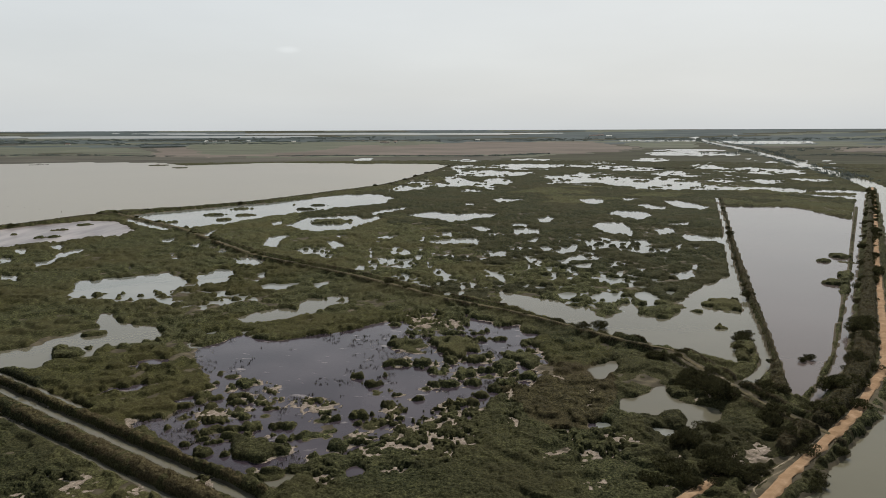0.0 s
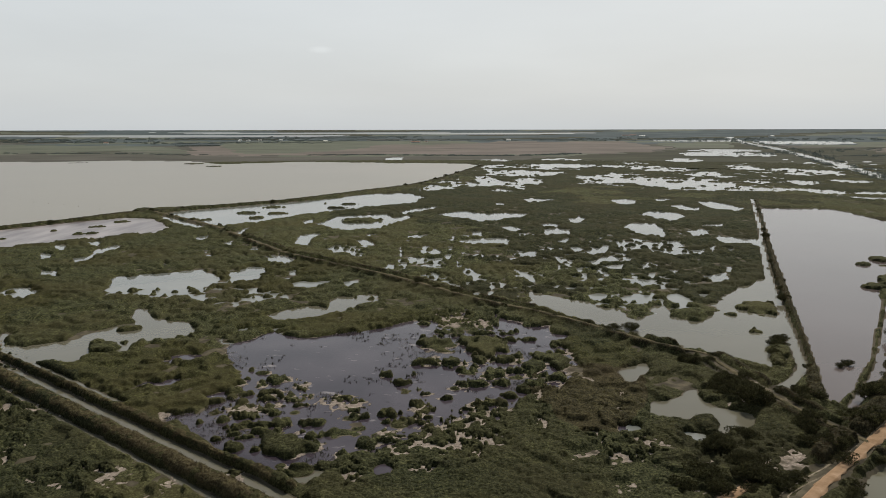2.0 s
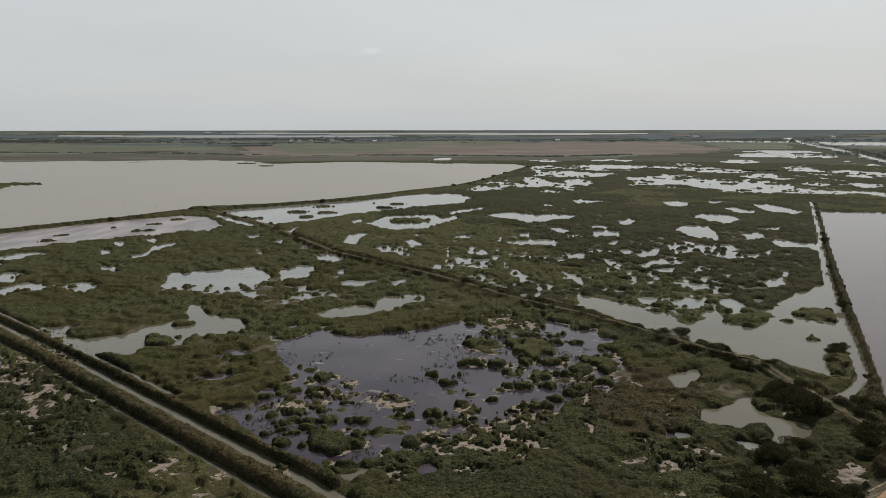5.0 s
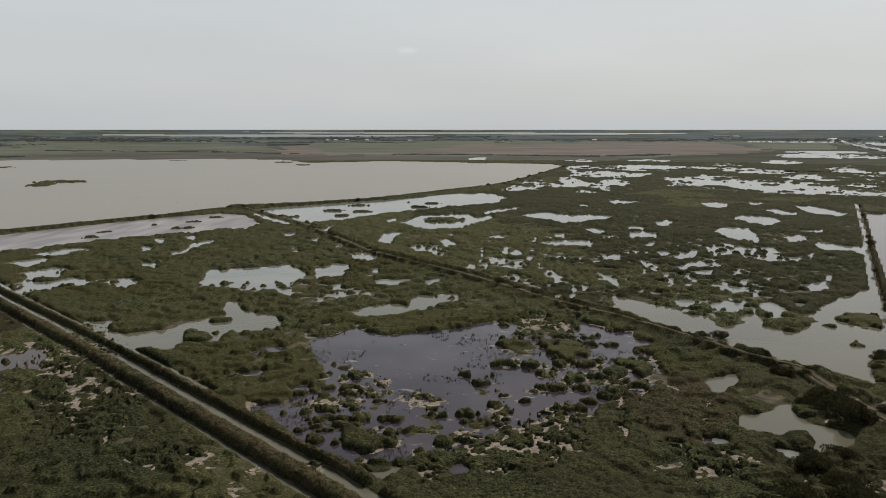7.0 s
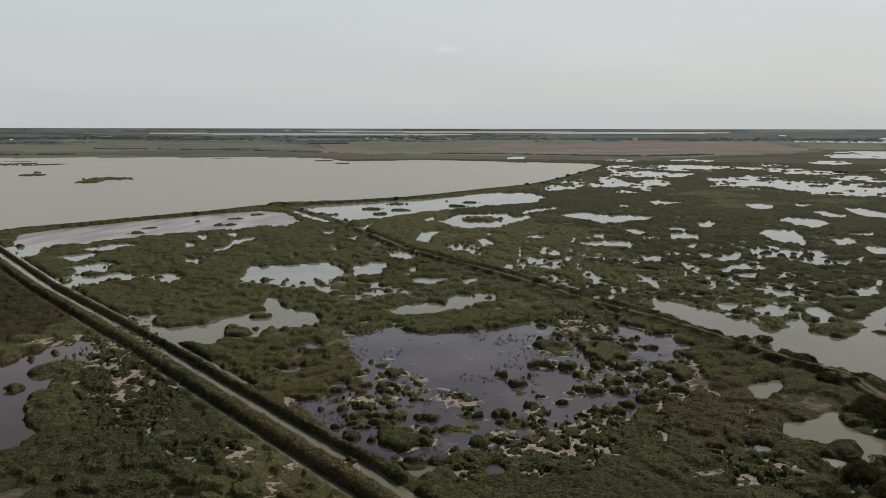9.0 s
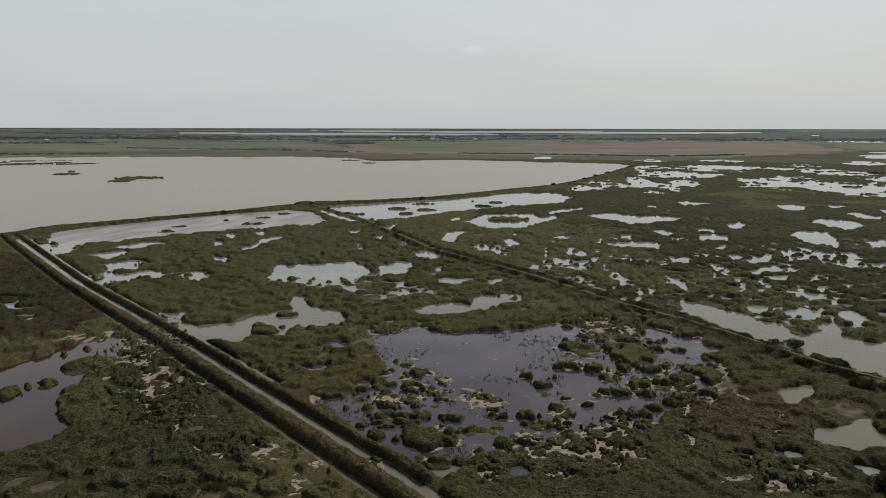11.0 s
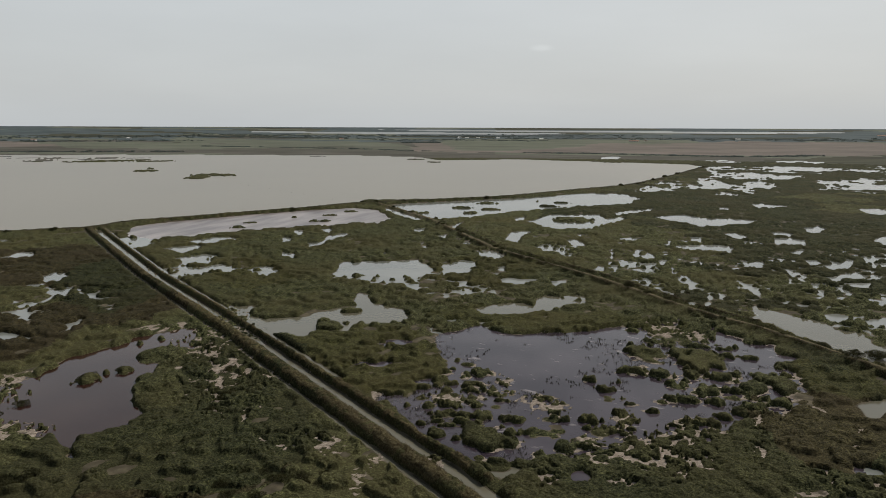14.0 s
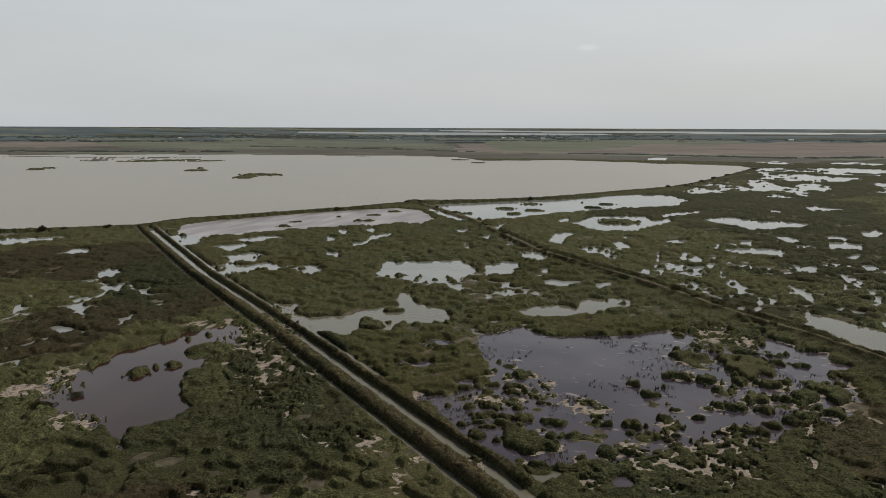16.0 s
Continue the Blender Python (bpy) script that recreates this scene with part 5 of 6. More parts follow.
def water_depth(X, Y):
    """How far inside water each place lies (negative: on land), and in which pool."""
    shape = X.shape
    X, Y = X.ravel(), Y.ravel()
    depth, owner, isle = np.full(X.size, -30.0), np.full(X.size, -1), np.full(X.size, -1)
    lines = []
    for k, p in enumerate(POOLS):
        if p["kind"] == "line":
            lines.append(k)
            continue
        if p["kind"] == "area":
            xs, ys = [q[0] for q in p["pts"]], [q[1] for q in p["pts"]]
            i = np.nonzero((X > min(xs) - 14) & (X < max(xs) + 14) & (Y > min(ys) - 14) & (Y < max(ys) + 14))[0]
            x, y = X[i], Y[i]
            d = depth_in(x, y, p["pts"]) + p["rough"] * 1.9 * (2 * cloudy(x, y, p["size"], 3 + k) - 1) + min(p["rough"], 1.2) * (1.9 - 0.9 * p["grow"]) * (2 * cloudy(x, y, 2.6, 4 + k, 2) - 1)
            d = d + np.clip(0.006 * (np.hypot(x, y) - 120), 0, 4.5) * (p["rough"] > 0.3) * p["grow"]
            if p["islands"]:
                level = 0.5 + 0.13 * (1.45 - 3.2 * p["islands"])
                d = np.minimum(d, (level - cloudy(x, y, 5.0, 60 + k)) * 15)
        else:
            cx, cy, along, across, _ = p["box"]
            i = near_box(X, Y, cx, cy, max(along, across) + 14)
            x, y = X[i], Y[i]
            d = oval_depth(x, y, p["box"])
            lesser = min(along, across)
            if p["kind"] == "oval":
                d = d + lesser * 0.85 * (2 * cloudy(x, y, max(3.0, lesser * 1.2), 3 + k, 4) - 1) + 0.9 * (2 * cloudy(x, y, 3.0, 9 + k, 2) - 1)
                d = d + np.clip(0.0045 * (np.hypot(x, y) - 100), 0, 3.5)
                d = np.minimum(d, (0.68 - cloudy(x, y, max(4.0, min(lesser * 0.5, 14.0)), 19 + k, 3)) * 16)
                if lesser > 12:
                    d = d + 7.0 * (2 * cloudy(x, y, 11.0, 39 + k, 2) - 1)
            else:
                n = cloudy(x, y, p["size"], 30 + k, 3)
                crease = (0.5 - mounds(x, y, p["size"] * 0.6, 0.80, 81 + k)) * p["size"] * 0.5
                d = np.minimum(d, np.minimum(crease, (n - p["level"] + 0.045) * p["size"] * 2.2))
        win = d > depth[i]
        depth[i[win]], owner[i[win]] = d[win], k
    for n, (size, density, pts) in enumerate(TUSSOCKS):
        xs, ys = [q[0] for q in pts], [q[1] for q in pts]
        i = np.nonzero((X > min(xs) - 4) & (X < max(xs) + 4) & (Y > min(ys) - 4) & (Y < max(ys) + 4))[0]
        x, y = X[i], Y[i]
        d = np.minimum((mounds(x, y, size, density, 140 + 9 * n) - 0.5) * size * 0.8, depth_in(x, y, pts) + 2.5 * (cloudy(x, y, 5.0, 15) - 0.4))
        depth[i] = np.minimum(depth[i], -d)
    for n, box in enumerate(ISLETS):
        cx, cy, along, across, _ = box
        i = near_box(X, Y, cx, cy, max(along, across) * 1.6 + 4)
        x, y = X[i], Y[i]
        lesser = min(along, across)
        d = oval_depth(x, y, box) + lesser * 0.7 * (np.clip(mounds(x, y, max(1.3, min(3.0, lesser * 0.8)), 0.9, 91), 0, 1.2) - 0.62) + 0.25 * (2 * cloudy(x, y, 1.6, 92, 2) - 1)
        isle[i[(d > -0.3) & (depth[i] > -0.3)]] = n
        depth[i] = np.minimum(depth[i], -d)
    for pts, half in ((dyke_west, 1.9), (dyke_mid, 0.4), (bank_west, 1.9), (bank_east, 1.0), (track, 2.4), (lake_shore, 2.5), (road, 3.0)):
        i = np.nonzero((X > min(q[0] for q in pts) - 20) & (X < max(q[0] for q in pts) + 20) & (Y > min(q[1] for q in pts) - 20) & (Y < max(q[1] for q in pts) + 20))[0]
        x, y = X[i], Y[i]
        d = line_distance(x, y, pts) - half - 1.2 * (cloudy(x, y, 5.0, 77) - 0.5)
        depth[i] = np.minimum(depth[i], d)
    for k in lines:
        p = POOLS[k]
        pts = p["pts"]
        i = np.nonzero((X > min(q[0] for q in pts) - 20) & (X < max(q[0] for q in pts) + 20) & (Y > min(q[1] for q in pts) - 20) & (Y < max(q[1] for q in pts) + 20))[0]
        x, y = X[i], Y[i]
        d = p["half"] - line_distance(x, y, pts) + 0.7 * (cloudy(x, y, 4.0, 5 + k) - 0.5)
        win = d > depth[i]
        depth[i[win]], owner[i[win]] = d[win], k
    return depth.reshape(shape), owner.reshape(shape), isle.reshape(shape)


def bareness(X, Y):
    shape = X.shape
    X, Y = X.ravel(), Y.ravel()
    out = np.zeros(X.size)
    for box in BARE:
        cx, cy, along, across, _ = box
        i = near_box(X, Y, cx, cy, max(along, across) * 1.6 + 4)
        x, y = X[i], Y[i]
        lesser = min(along, across)
        d = oval_depth(x, y, box) / lesser + 1.1 * (cloudy(x, y, 4.0, 13, 3) - 0.5) + 3.4 * (cloudy(x, y, 0.95, 14, 2) - 0.5)
        out[i] = np.maximum(out[i], smooth(d, -0.3, 0.05))
    return out.reshape(shape)


def near_line(X, Y, pts, reach):
    """Distance to a line of the plan; far places are left at a large value."""
    shape = X.shape
    X, Y = X.ravel(), Y.ravel()
    out = np.full(X.size, 1e3)
    i = np.nonzero((X > min(q[0] for q in pts) - reach) & (X < max(q[0] for q in pts) + reach) & (Y > min(q[1] for q in pts) - reach) & (Y < max(q[1] for q in pts) + reach))[0]
    out[i] = line_distance(X[i], Y[i], pts)
    return out.reshape(shape)


DEPTH, OWNER, ISLE = water_depth(GX, GY)
SANDY = bareness(GX, GY)
DEPTH = np.where(SANDY > 0.35, np.minimum(DEPTH, -0.5 * SANDY), DEPTH)
# pale rims of dead litter and mud round the tussocks of the dark pond
rim = smooth(cloudy(GX, GY, 9.0, 83, 3) + 0.35 * (cloudy(GX, GY, 1.3, 84, 2) - 0.5), 0.50, 0.60) * (OWNER == 3)
rim = rim * smooth(DEPTH, -0.9, -0.45) * smooth(-DEPTH, -0.55, -0.3)
DEPTH = np.where((rim > 0.4) & (DEPTH > -0.05), -0.06, DEPTH)
SANDY = np.maximum(SANDY, rim)
BANK = np.zeros(GX.shape)
for pts, half, high in ((bank_west, 1.0, 0.5), (bank_east, 0.7, 0.4), (dyke_west, 2.2, 0.8), (dyke_mid, 0.5, 0.3), (dyke_east, 2.4, 1.0), (track, 3.0, 0.6), (road, 2.2, 0.8), (lake_shore, 3.5, 0.7)):
    BANK = np.maximum(BANK, high * smooth(-near_line(GX, GY, pts, 25), -half * 2.2, -half * 0.8))
LIFT = swell(RG)
GZ = LIFT + np.clip(-DEPTH * 0.16, -0.6, 0.28) + np.where(DEPTH < 0, 0.12 * (cloudy(GX, GY, 5.0, 8) - 0.3), 0) + BANK * (DEPTH < 0.2)


def grid_mesh(name, keep, z, mats, extra=None, rows=None, slots=None):
    """A mesh of the quads in keep, over the ring grid thinned to rows."""
    step_r, step_b = rows
    x, y, zz = GX[::step_r, ::step_b], GY[::step_r, ::step_b], z[::step_r, ::step_b]
    rr, cc = np.nonzero(keep)
    corner = rr * x.shape[1] + cc
    wide = x.shape[1]
    quads = np.stack([corner, corner + wide, corner + wide + 1, corner + 1], -1)
    used, inv = np.unique(quads, return_inverse=True)
    quads = inv.reshape(-1, 4)
    rows_used, cols_used = used // wide, used % wide
    me = quick_mesh(name, np.stack([x[rows_used, cols_used], y[rows_used, cols_used], zz[rows_used, cols_used]], -1), quads)
    for m in mats:
        me.materials.append(m)
    for key, values in (extra or {}).items():
        at = me.attributes.new(key, "FLOAT", "POINT")
        at.data.foreach_set("value", values[::step_r, ::step_b][rows_used, cols_used].astype(np.float32))
    if slots is not None:
        me.polygons.foreach_set("material_index", slots[rr, cc].astype(np.int32))
    me.polygons.foreach_set("use_smooth", np.ones(len(quads), bool))
    return me


def quick_mesh(name, verts, faces):
    """A mesh from arrays of places and of faces with one number of corners."""
    me = bpy.data.meshes.new(name)
    n, k = faces.shape
    me.vertices.add(len(verts))
    me.vertices.foreach_set("co", np.asarray(verts, np.float32).ravel())
    me.loops.add(n * k)
    me.loops.foreach_set("vertex_index", faces.astype(np.int32).ravel())
    me.polygons.add(n)
    me.polygons.foreach_set("loop_start", np.arange(0, n * k, k, dtype=np.int32))
    me.update(calc_edges=True)
    return me


# fields of the far plain
sx, sy = GX[::2, ::2], GY[::2, ::2]
cxs, cys, crs = sx[:-1, :-1], sy[:-1, :-1], RG[::2, ::2][:-1, :-1]
SLOT = np.zeros(cxs.shape, int)
SLOT[crs > 1150] = 3
au, av = cxs * 0.96 + cys * 0.28, cys * 0.96 - cxs * 0.28
parcel = lattice(np.floor(au / 420), np.floor(av / 300), 5)
# beyond this distance the haze-tinted plain takes over
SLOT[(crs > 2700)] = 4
SLOT[(crs > 2500) & (crs < 3500) & (parcel < 0.22)] = 3
strip = lattice(np.floor(au / 520), np.floor(av / np.where(crs > 2700, 150, 85)), 8)
SLOT[(crs > 1500) & (strip < 0.17)] = 5
SLOT[(crs > 1500) & (strip > 0.86)] = 2
SLOT[(crs > 2500) & (crs < 3300) & (parcel > 0.78)] = 2
cxs, cys = cxs + 90 * (cloudy(cxs, cys, 160.0, 66) - 0.5), cys + 160 * (cloudy(cxs, cys, 70.0, 67) - 0.5)
SLOT[inside(cxs, cys, [(97, 1403), (498, 1852), (1040, 2990), (873, 2160), (1034, 2139), (1003, 1623), (1187, 1344), (412, 458), (341, 696), (87, 1016)])] = 5
SLOT[inside(cxs, cys, [(-1030, 2410), (-1001, 2747), (-615, 2802), (-191, 2545), (92, 3171), (622, 3167), (573, 2199), (433, 1764), (136, 1591), (-247, 1589), (-453, 1507), (-630, 1521)])] = 1
SLOT[inside(cxs, cys, [(-2287, 2594), (-1327, 2449), (-985, 2192), (-799, 1844), (-971, 1815), (-1862, 2109)])] = 2
SLOT[inside(cxs, cys, [(-1076, 2830), (-737, 2042), (-550, 1653), (-438, 1681), (-349, 2248), (-386, 2770), (-770, 3063)])] = 2
SLOT[inside(cxs, cys, [(1112, 2062), (1424, 2309), (1799, 2248), (1406, 1754), (1104, 1786), (938, 1712)])] = 1
SLOT[inside(cxs, cys, [(686, 2901), (1018, 2996), (774, 2173), (573, 2131)])] = 2
SLOT[inside(cxs, cys, [(-2950, 1391), (-2345, 1775), (-1946, 1945), (-1628, 1934), (-1462, 1763), (-1687, 1471), (-1769, 1287), (-2195, 1032)])] = 1
SLOT[inside(cxs, cys, [(-2111, 1726), (-2016, 2016), (-1612, 1944), (-1187, 2021), (-1020, 1736), (-1207, 1391), (-1454, 1355)])] = 2
ground = tagged(new("ground", grid_mesh("ground", np.ones(SLOT.shape, bool), GZ, [SOIL, STUBBLE, MEADOW, SCRUB, HAZED_PLAIN, DARK_SCRUB], {"bare": SANDY}, (2, 2), SLOT)),
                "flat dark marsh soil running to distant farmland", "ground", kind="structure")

# water: one level sheet for each pool
d2, o2 = DEPTH[::2, ::2], OWNER[::2, ::2]
cell = np.diff(rings[::2])[:, None] * np.ones(d2[:-1, :-1].shape)
deep = np.maximum.reduce([d2[:-1, :-1], d2[1:, :-1], d2[:-1, 1:], d2[1:, 1:]])
mine = o2[:-1, :-1].copy()
for corner in (o2[1:, :-1], o2[:-1, 1:], o2[1:, 1:]):
    mine = np.where(mine < 0, corner, mine)
wet = (deep > -np.maximum(1.2, 0.25 * cell)) & (mine >= 0)
for k, p in enumerate(POOLS):
    sel = wet & (mine == k)
    if sel.sum() < 2:
        continue
    me = grid_mesh(p["name"], sel, LIFT, [WATER[p["water"]]], rows=(2, 2))
    tagged(new(p["name"], me), p["label"], {"lake": "lake", "river": "river", "canal": "canal", "ditch": "ditch"}.get(p["name"], "pool"), kind="structure", group="marsh pools" if p["name"] == "marsh_pool" else "")

# ---- plant cover: a dense uneven canopy on all the land of the marsh ----
fan = (RG > 73) & (RG < np.where((np.degrees(BG) > -63.1) & (np.degrees(BG) < 42.1), 1300, 420))
shore = np.clip(-DEPTH / 1.15, 0, 1)
clumps = cloudy(GX, GY, 3.2, 21, 3)
broad = cloudy(GX, GY, 16.0, 25, 3)
lush = smooth(cloudy(GX, GY, 26.0, 44, 3), 0.53, 0.66)
lumps = smooth(mounds(GX + 2.0 * clumps, (GY + 2.0 * broad) * 1.1, 3.9, 0.80, 39), 0.30, 0.80)
small = np.sqrt(cushions(GX, GY, 1.45, 31))
# rounded shores, plateaus of even height, and a looser cover of single mounds
HIGH = np.sqrt(1 - (1 - shore) ** 2) * (0.82 + 0.55 * broad)
HIGH = HIGH * np.where(ISLE >= 0, 0.95, 0.20 + 0.50 * lush + (0.84 - 0.50 * lush) * lumps)
HIGH = HIGH * np.where(ISLE >= 0, 0.74 + 0.30 * small, 0.55 + 0.50 * small) + 0.14 * (grain(GX, GY, 0.5, 33) - 0.5) * (HIGH > 0.3)
gap = smooth(cloudy(GX, GY * 0.6, 6.0, 29, 3), 0.32, 0.38)
HIGH = HIGH * (0.2 + 0.8 * np.maximum(gap, 0.8 * lush))
scrub_bits = smooth(cloudy(GX, GY, 1.4, 41, 2), 0.44, 0.54)
HIGH = HIGH * (1 - SANDY * (1 - 0.62 * scrub_bits))
HEDGY = np.zeros(GX.shape)
for pts, half, high in ((bank_west, 1.75, 1.25), (bank_east, 0.95, 1.15), (dyke_west, 1.5, 1.8), (dyke_mid, 0.25, 0.6), (dyke_east, 2.4, 2.2), (lake_shore, 3.4, 1.4)):
    d = near_line(GX, GY, pts, 25) + 0.9 * (cloudy(GX, GY, 4.0, 55) - 0.5)
    HEDGY = np.maximum(HEDGY, smooth(-d, -half - 0.6, -half + 0.4) * high * (0.45 + 0.5 * cloudy(GX, GY, 2.4, 57, 3) + 0.25 * cushions(GX, GY, 1.5, 37)))
d = np.abs(near_line(GX, GY, track, 25) - 3.3)
HEDGY = np.maximum(HEDGY, smooth(-d, -1.3, -0.4) * 1.5 * (0.5 + 0.8 * cloudy(GX, GY, 3.0, 58, 3)))
HEDGY = HEDGY * smooth(-DEPTH, 0.0, 0.7)
COVER = np.maximum(HIGH, HEDGY)
for pts, half in ((track, 1.3), (road, 1.2), (sand_path, 1.0)):
    COVER = COVER * smooth(near_line(GX, GY, pts, 25) + 0.8 * (cloudy(GX, GY, 3.0, 63) - 0.5), half, half + 0.8)
COVER = COVER * (0.12 + 0.88 * smooth(near_line(GX, GY, side_track, 25), 1.3, 2.0))
COVER = np.where(DEPTH > -0.12, 0, COVER)
CZ = GZ + COVER - 0.12
tall = np.maximum.reduce([COVER[:-1, :-1], COVER[1:, :-1], COVER[:-1, 1:], COVER[1:, 1:]]) > 0.12
keep = tall & fan[:-1, :-1]
hedge_cell = (HEDGY > HIGH * 1.02)[:-1, :-1]
isle_cell = np.where(keep, ISLE[:-1, :-1], -1)


def one_piece(cells):
    """The largest group of touching cells."""
    left, best = set(cells), []
    while left:
        heap, group = [left.pop()], []
        while heap:
            r, c = heap.pop()
            group.append((r, c))
            for q in ((r + dr, c + dc) for dr in (-1, 0, 1) for dc in (-1, 0, 1)):
                if q in left:
                    left.remove(q)
                    heap.append(q)
        if len(group) > len(best):
            best = group
    return best


isles = np.full(isle_cell.shape, -1)
for n in range(len(ISLETS)):
    rr, cc = np.nonzero(isle_cell == n)
    piece = one_piece(zip(rr.tolist(), cc.tolist()))
    if len(piece) > 3:
        isles[[q[0] for q in piece], [q[1] for q in piece]] = n


def bed(boxes, seed):
    """Where a kind of plant takes over: ragged ovals of the plan."""
    out = np.full(GX.shape, -9.0)
    for box in boxes:
        out = np.maximum(out, oval_depth(GX, GY, box) / min(box[2:4]))
    return (out + 1.5 * (cloudy(GX, GY, 30.0, seed, 5) - 0.5) > 0)[:-1, :-1]


rush = bed(RUSH_BEDS, 48)
sedge = bed(SEDGE_BEDS, 52) & ~rush
heath = bed(HEATH_BEDS, 66) & ~rush & ~sedge
rest = keep & ~hedge_cell & (isles < 0)
tagged(new("marsh_plants", grid_mesh("marsh_plants", rest & ~rush & ~sedge & ~heath, CZ, [REED], rows=(1, 1))), "dense low olive-green reeds and glasswort covering the marsh", "marsh plants", kind="stuff")
tagged(new("rush_bed", grid_mesh("rush_bed", rest & rush, CZ, [RUSH], rows=(1, 1))), "dense beds of dark green rushes", "rushes", kind="stuff")
tagged(new("sedge_bed", grid_mesh("sedge_bed", rest & sedge, CZ, [SEDGE], rows=(1, 1))), "even yellowish green sedge meadows", "sedge", kind="stuff")
tagged(new("saltwort_bed", grid_mesh("saltwort_bed", rest & heath, CZ, [HEATH], rows=(1, 1))), "low brownish saltwort mats between reed beds", "saltwort", kind="stuff")
on_dyke = np.minimum.reduce([near_line(GX, GY, pts, 25) for pts in (dyke_east, dyke_west, dyke_mid, track, lake_shore)])[:-1, :-1] < 7
tagged(new("bank_scrub", grid_mesh("bank_scrub", keep & hedge_cell & ~on_dyke & (isles < 0), CZ, [HEDGE], rows=(1, 1))), "brownish scrub in long strips on the canal banks", "scrub", kind="stuff")
tagged(new("dyke_scrub", grid_mesh("dyke_scrub", keep & hedge_cell & on_dyke & (isles < 0), CZ, [DYKE], rows=(1, 1))), "dark scrub in long strips on dykes and track sides", "scrub", kind="stuff")
for n, box in enumerate(ISLETS):
    sel = isles == n
    if sel.any():
        me = grid_mesh("reed_islet", sel, CZ, [REED], rows=(1, 1))
        tagged(new("reed_islet", me), "low cushion-shaped reed islet standing in pool water" if max(box[2:4]) < 9 else "long low reed island standing in open water", "islet", group="reed islets")

# the same plants under the hovering point
hx, hy = np.meshgrid(np.arange(-76, 76.5, 0.9), np.arange(-76, 76.5, 0.9), indexing="ij")
hx, hy = hx + HUB[0], hy + HUB[1]
h_depth = water_depth(hx, hy)[0]
h_high = smooth(-h_depth, 0.1, 0.9) * (0.35 + 0.5 * cushions(hx, hy, 5.6, 39) + 0.5 * cushions(hx, hy, 2.3, 31) + 0.4 * grain(hx, hy, 1.8, 33))
for pts, half in ((road, 1.4), (side_track, 1.2)):
    h_high = h_high * smooth(near_line(hx, hy, pts, 25), half, half + 0.8)
h_in = (np.hypot(hx - HUB[0], hy - HUB[1]) < 75)
h_in = (h_in[:-1, :-1] & h_in[1:, 1:] & (np.maximum(h_high[:-1, :-1], h_high[1:, 1:]) > 0.1))
hr, hc = np.nonzero(h_in)
hq = hr * hx.shape[1] + hc
me = quick_mesh("marsh_plants", np.stack([hx.ravel(), hy.ravel(), (0.18 + h_high).ravel()], -1), np.stack([hq, hq + hx.shape[1], hq + hx.shape[1] + 1, hq + 1], -1))
me.materials.append(REED)
tagged(new("marsh_plants", me), "dense low olive-green reeds and glasswort covering the marsh", "marsh plants", kind="stuff")


# ---- roads and tracks ----
def ground_height(x, y):
    """Height of the ground sheet at single places, from the nearest ring point."""
    r, a = math.hypot(x - HUB[0], y - HUB[1]), math.atan2(x - HUB[0], y - HUB[1])
    i, j = min(np.searchsorted(rings, r), len(rings) - 1), min(np.searchsorted(bearings, a), len(bearings) - 1)
    return float(GZ[i, j]), float(COVER[i, j]), float(DEPTH[i, j])


def resample(pts, step):
    out = []
    n = len(pts)
    for k in range(n - 1):
        p0, p1, p2, p3 = (Vector(pts[max(0, min(n - 1, i))]) for i in (k - 1, k, k + 1, k + 2))
        m = max(2, int((p2 - p1).length / step))
        for s in range(m):
            u = s / m
            out.append(0.5 * (2 * p1 + (p2 - p0) * u + (2 * p0 - 5 * p1 + 4 * p2 - p3) * u * u + (3 * p1 - p0 - 3 * p2 + p3) * u**3))
    out.append(Vector(pts[-1]))
    return out


def ribbon(name, pts, half, lift, mat, offset=0.0, wobble=0.25, seed=1, drop=0.25):
    """A cambered strip with worn, uneven edges along a line of the plan."""
    rng = random.Random(seed)
    mid = resample(pts, 1.6)
    verts, faces = [], []
    profile = ((-1.0, -drop), (-0.82, 0.02), (-0.55, -0.03), (-0.3, 0.0), (0.0, 0.05), (0.3, 0.0), (0.55, -0.03), (0.82, 0.02), (1.0, -drop))
    for i, p in enumerate(mid):
        d = (mid[min(i + 1, len(mid) - 1)] - mid[max(i - 1, 0)]).normalized()
        side = Vector((d.y, -d.x))
        z = max(ground_height(*(p + side * offset))[0], 0.25) + lift
        for u, dz in profile:
            w = half * u + (rng.uniform(-wobble, wobble) if abs(u) > 0.9 else 0) + offset
            q = p + side * w
            verts.append((q.x, q.y, z + dz))
    k = len(profile)
    for i in range(len(mid) - 1):
        for j in range(k - 1):
            faces.append((i * k + j, i * k + j + 1, (i + 1) * k + j + 1, (i + 1) * k + j))
    me = quick_mesh(name, np.array(verts), np.array(faces))
    me.materials.append(mat)
    return me


tagged(new("road", ribbon("road", road, 1.0, 0.22, SAND, wobble=0.45)), "pale orange sandy road on the river embankment", "road", kind="structure")
tagged(new("track", ribbon("track", track[:9], 1.2, 0.2, TRACK, wobble=0.3, seed=2)), "narrow grassy farm track across the marsh", "track", kind="structure")
tagged(new("track", ribbon("track", track[8:], 0.5, 0.15, TRACK, wobble=0.3, seed=5)), "narrow pale earth track between scrub", "track", kind="structure")
for off in (-0.65, 0.65):
    tagged(new("wheel_rut", ribbon("wheel_rut", side_track, 0.2, 0.0, EARTH, off, 0.08, 3, 0.15)), "pale sandy wheel rut branching off the road", "track", kind="structure")
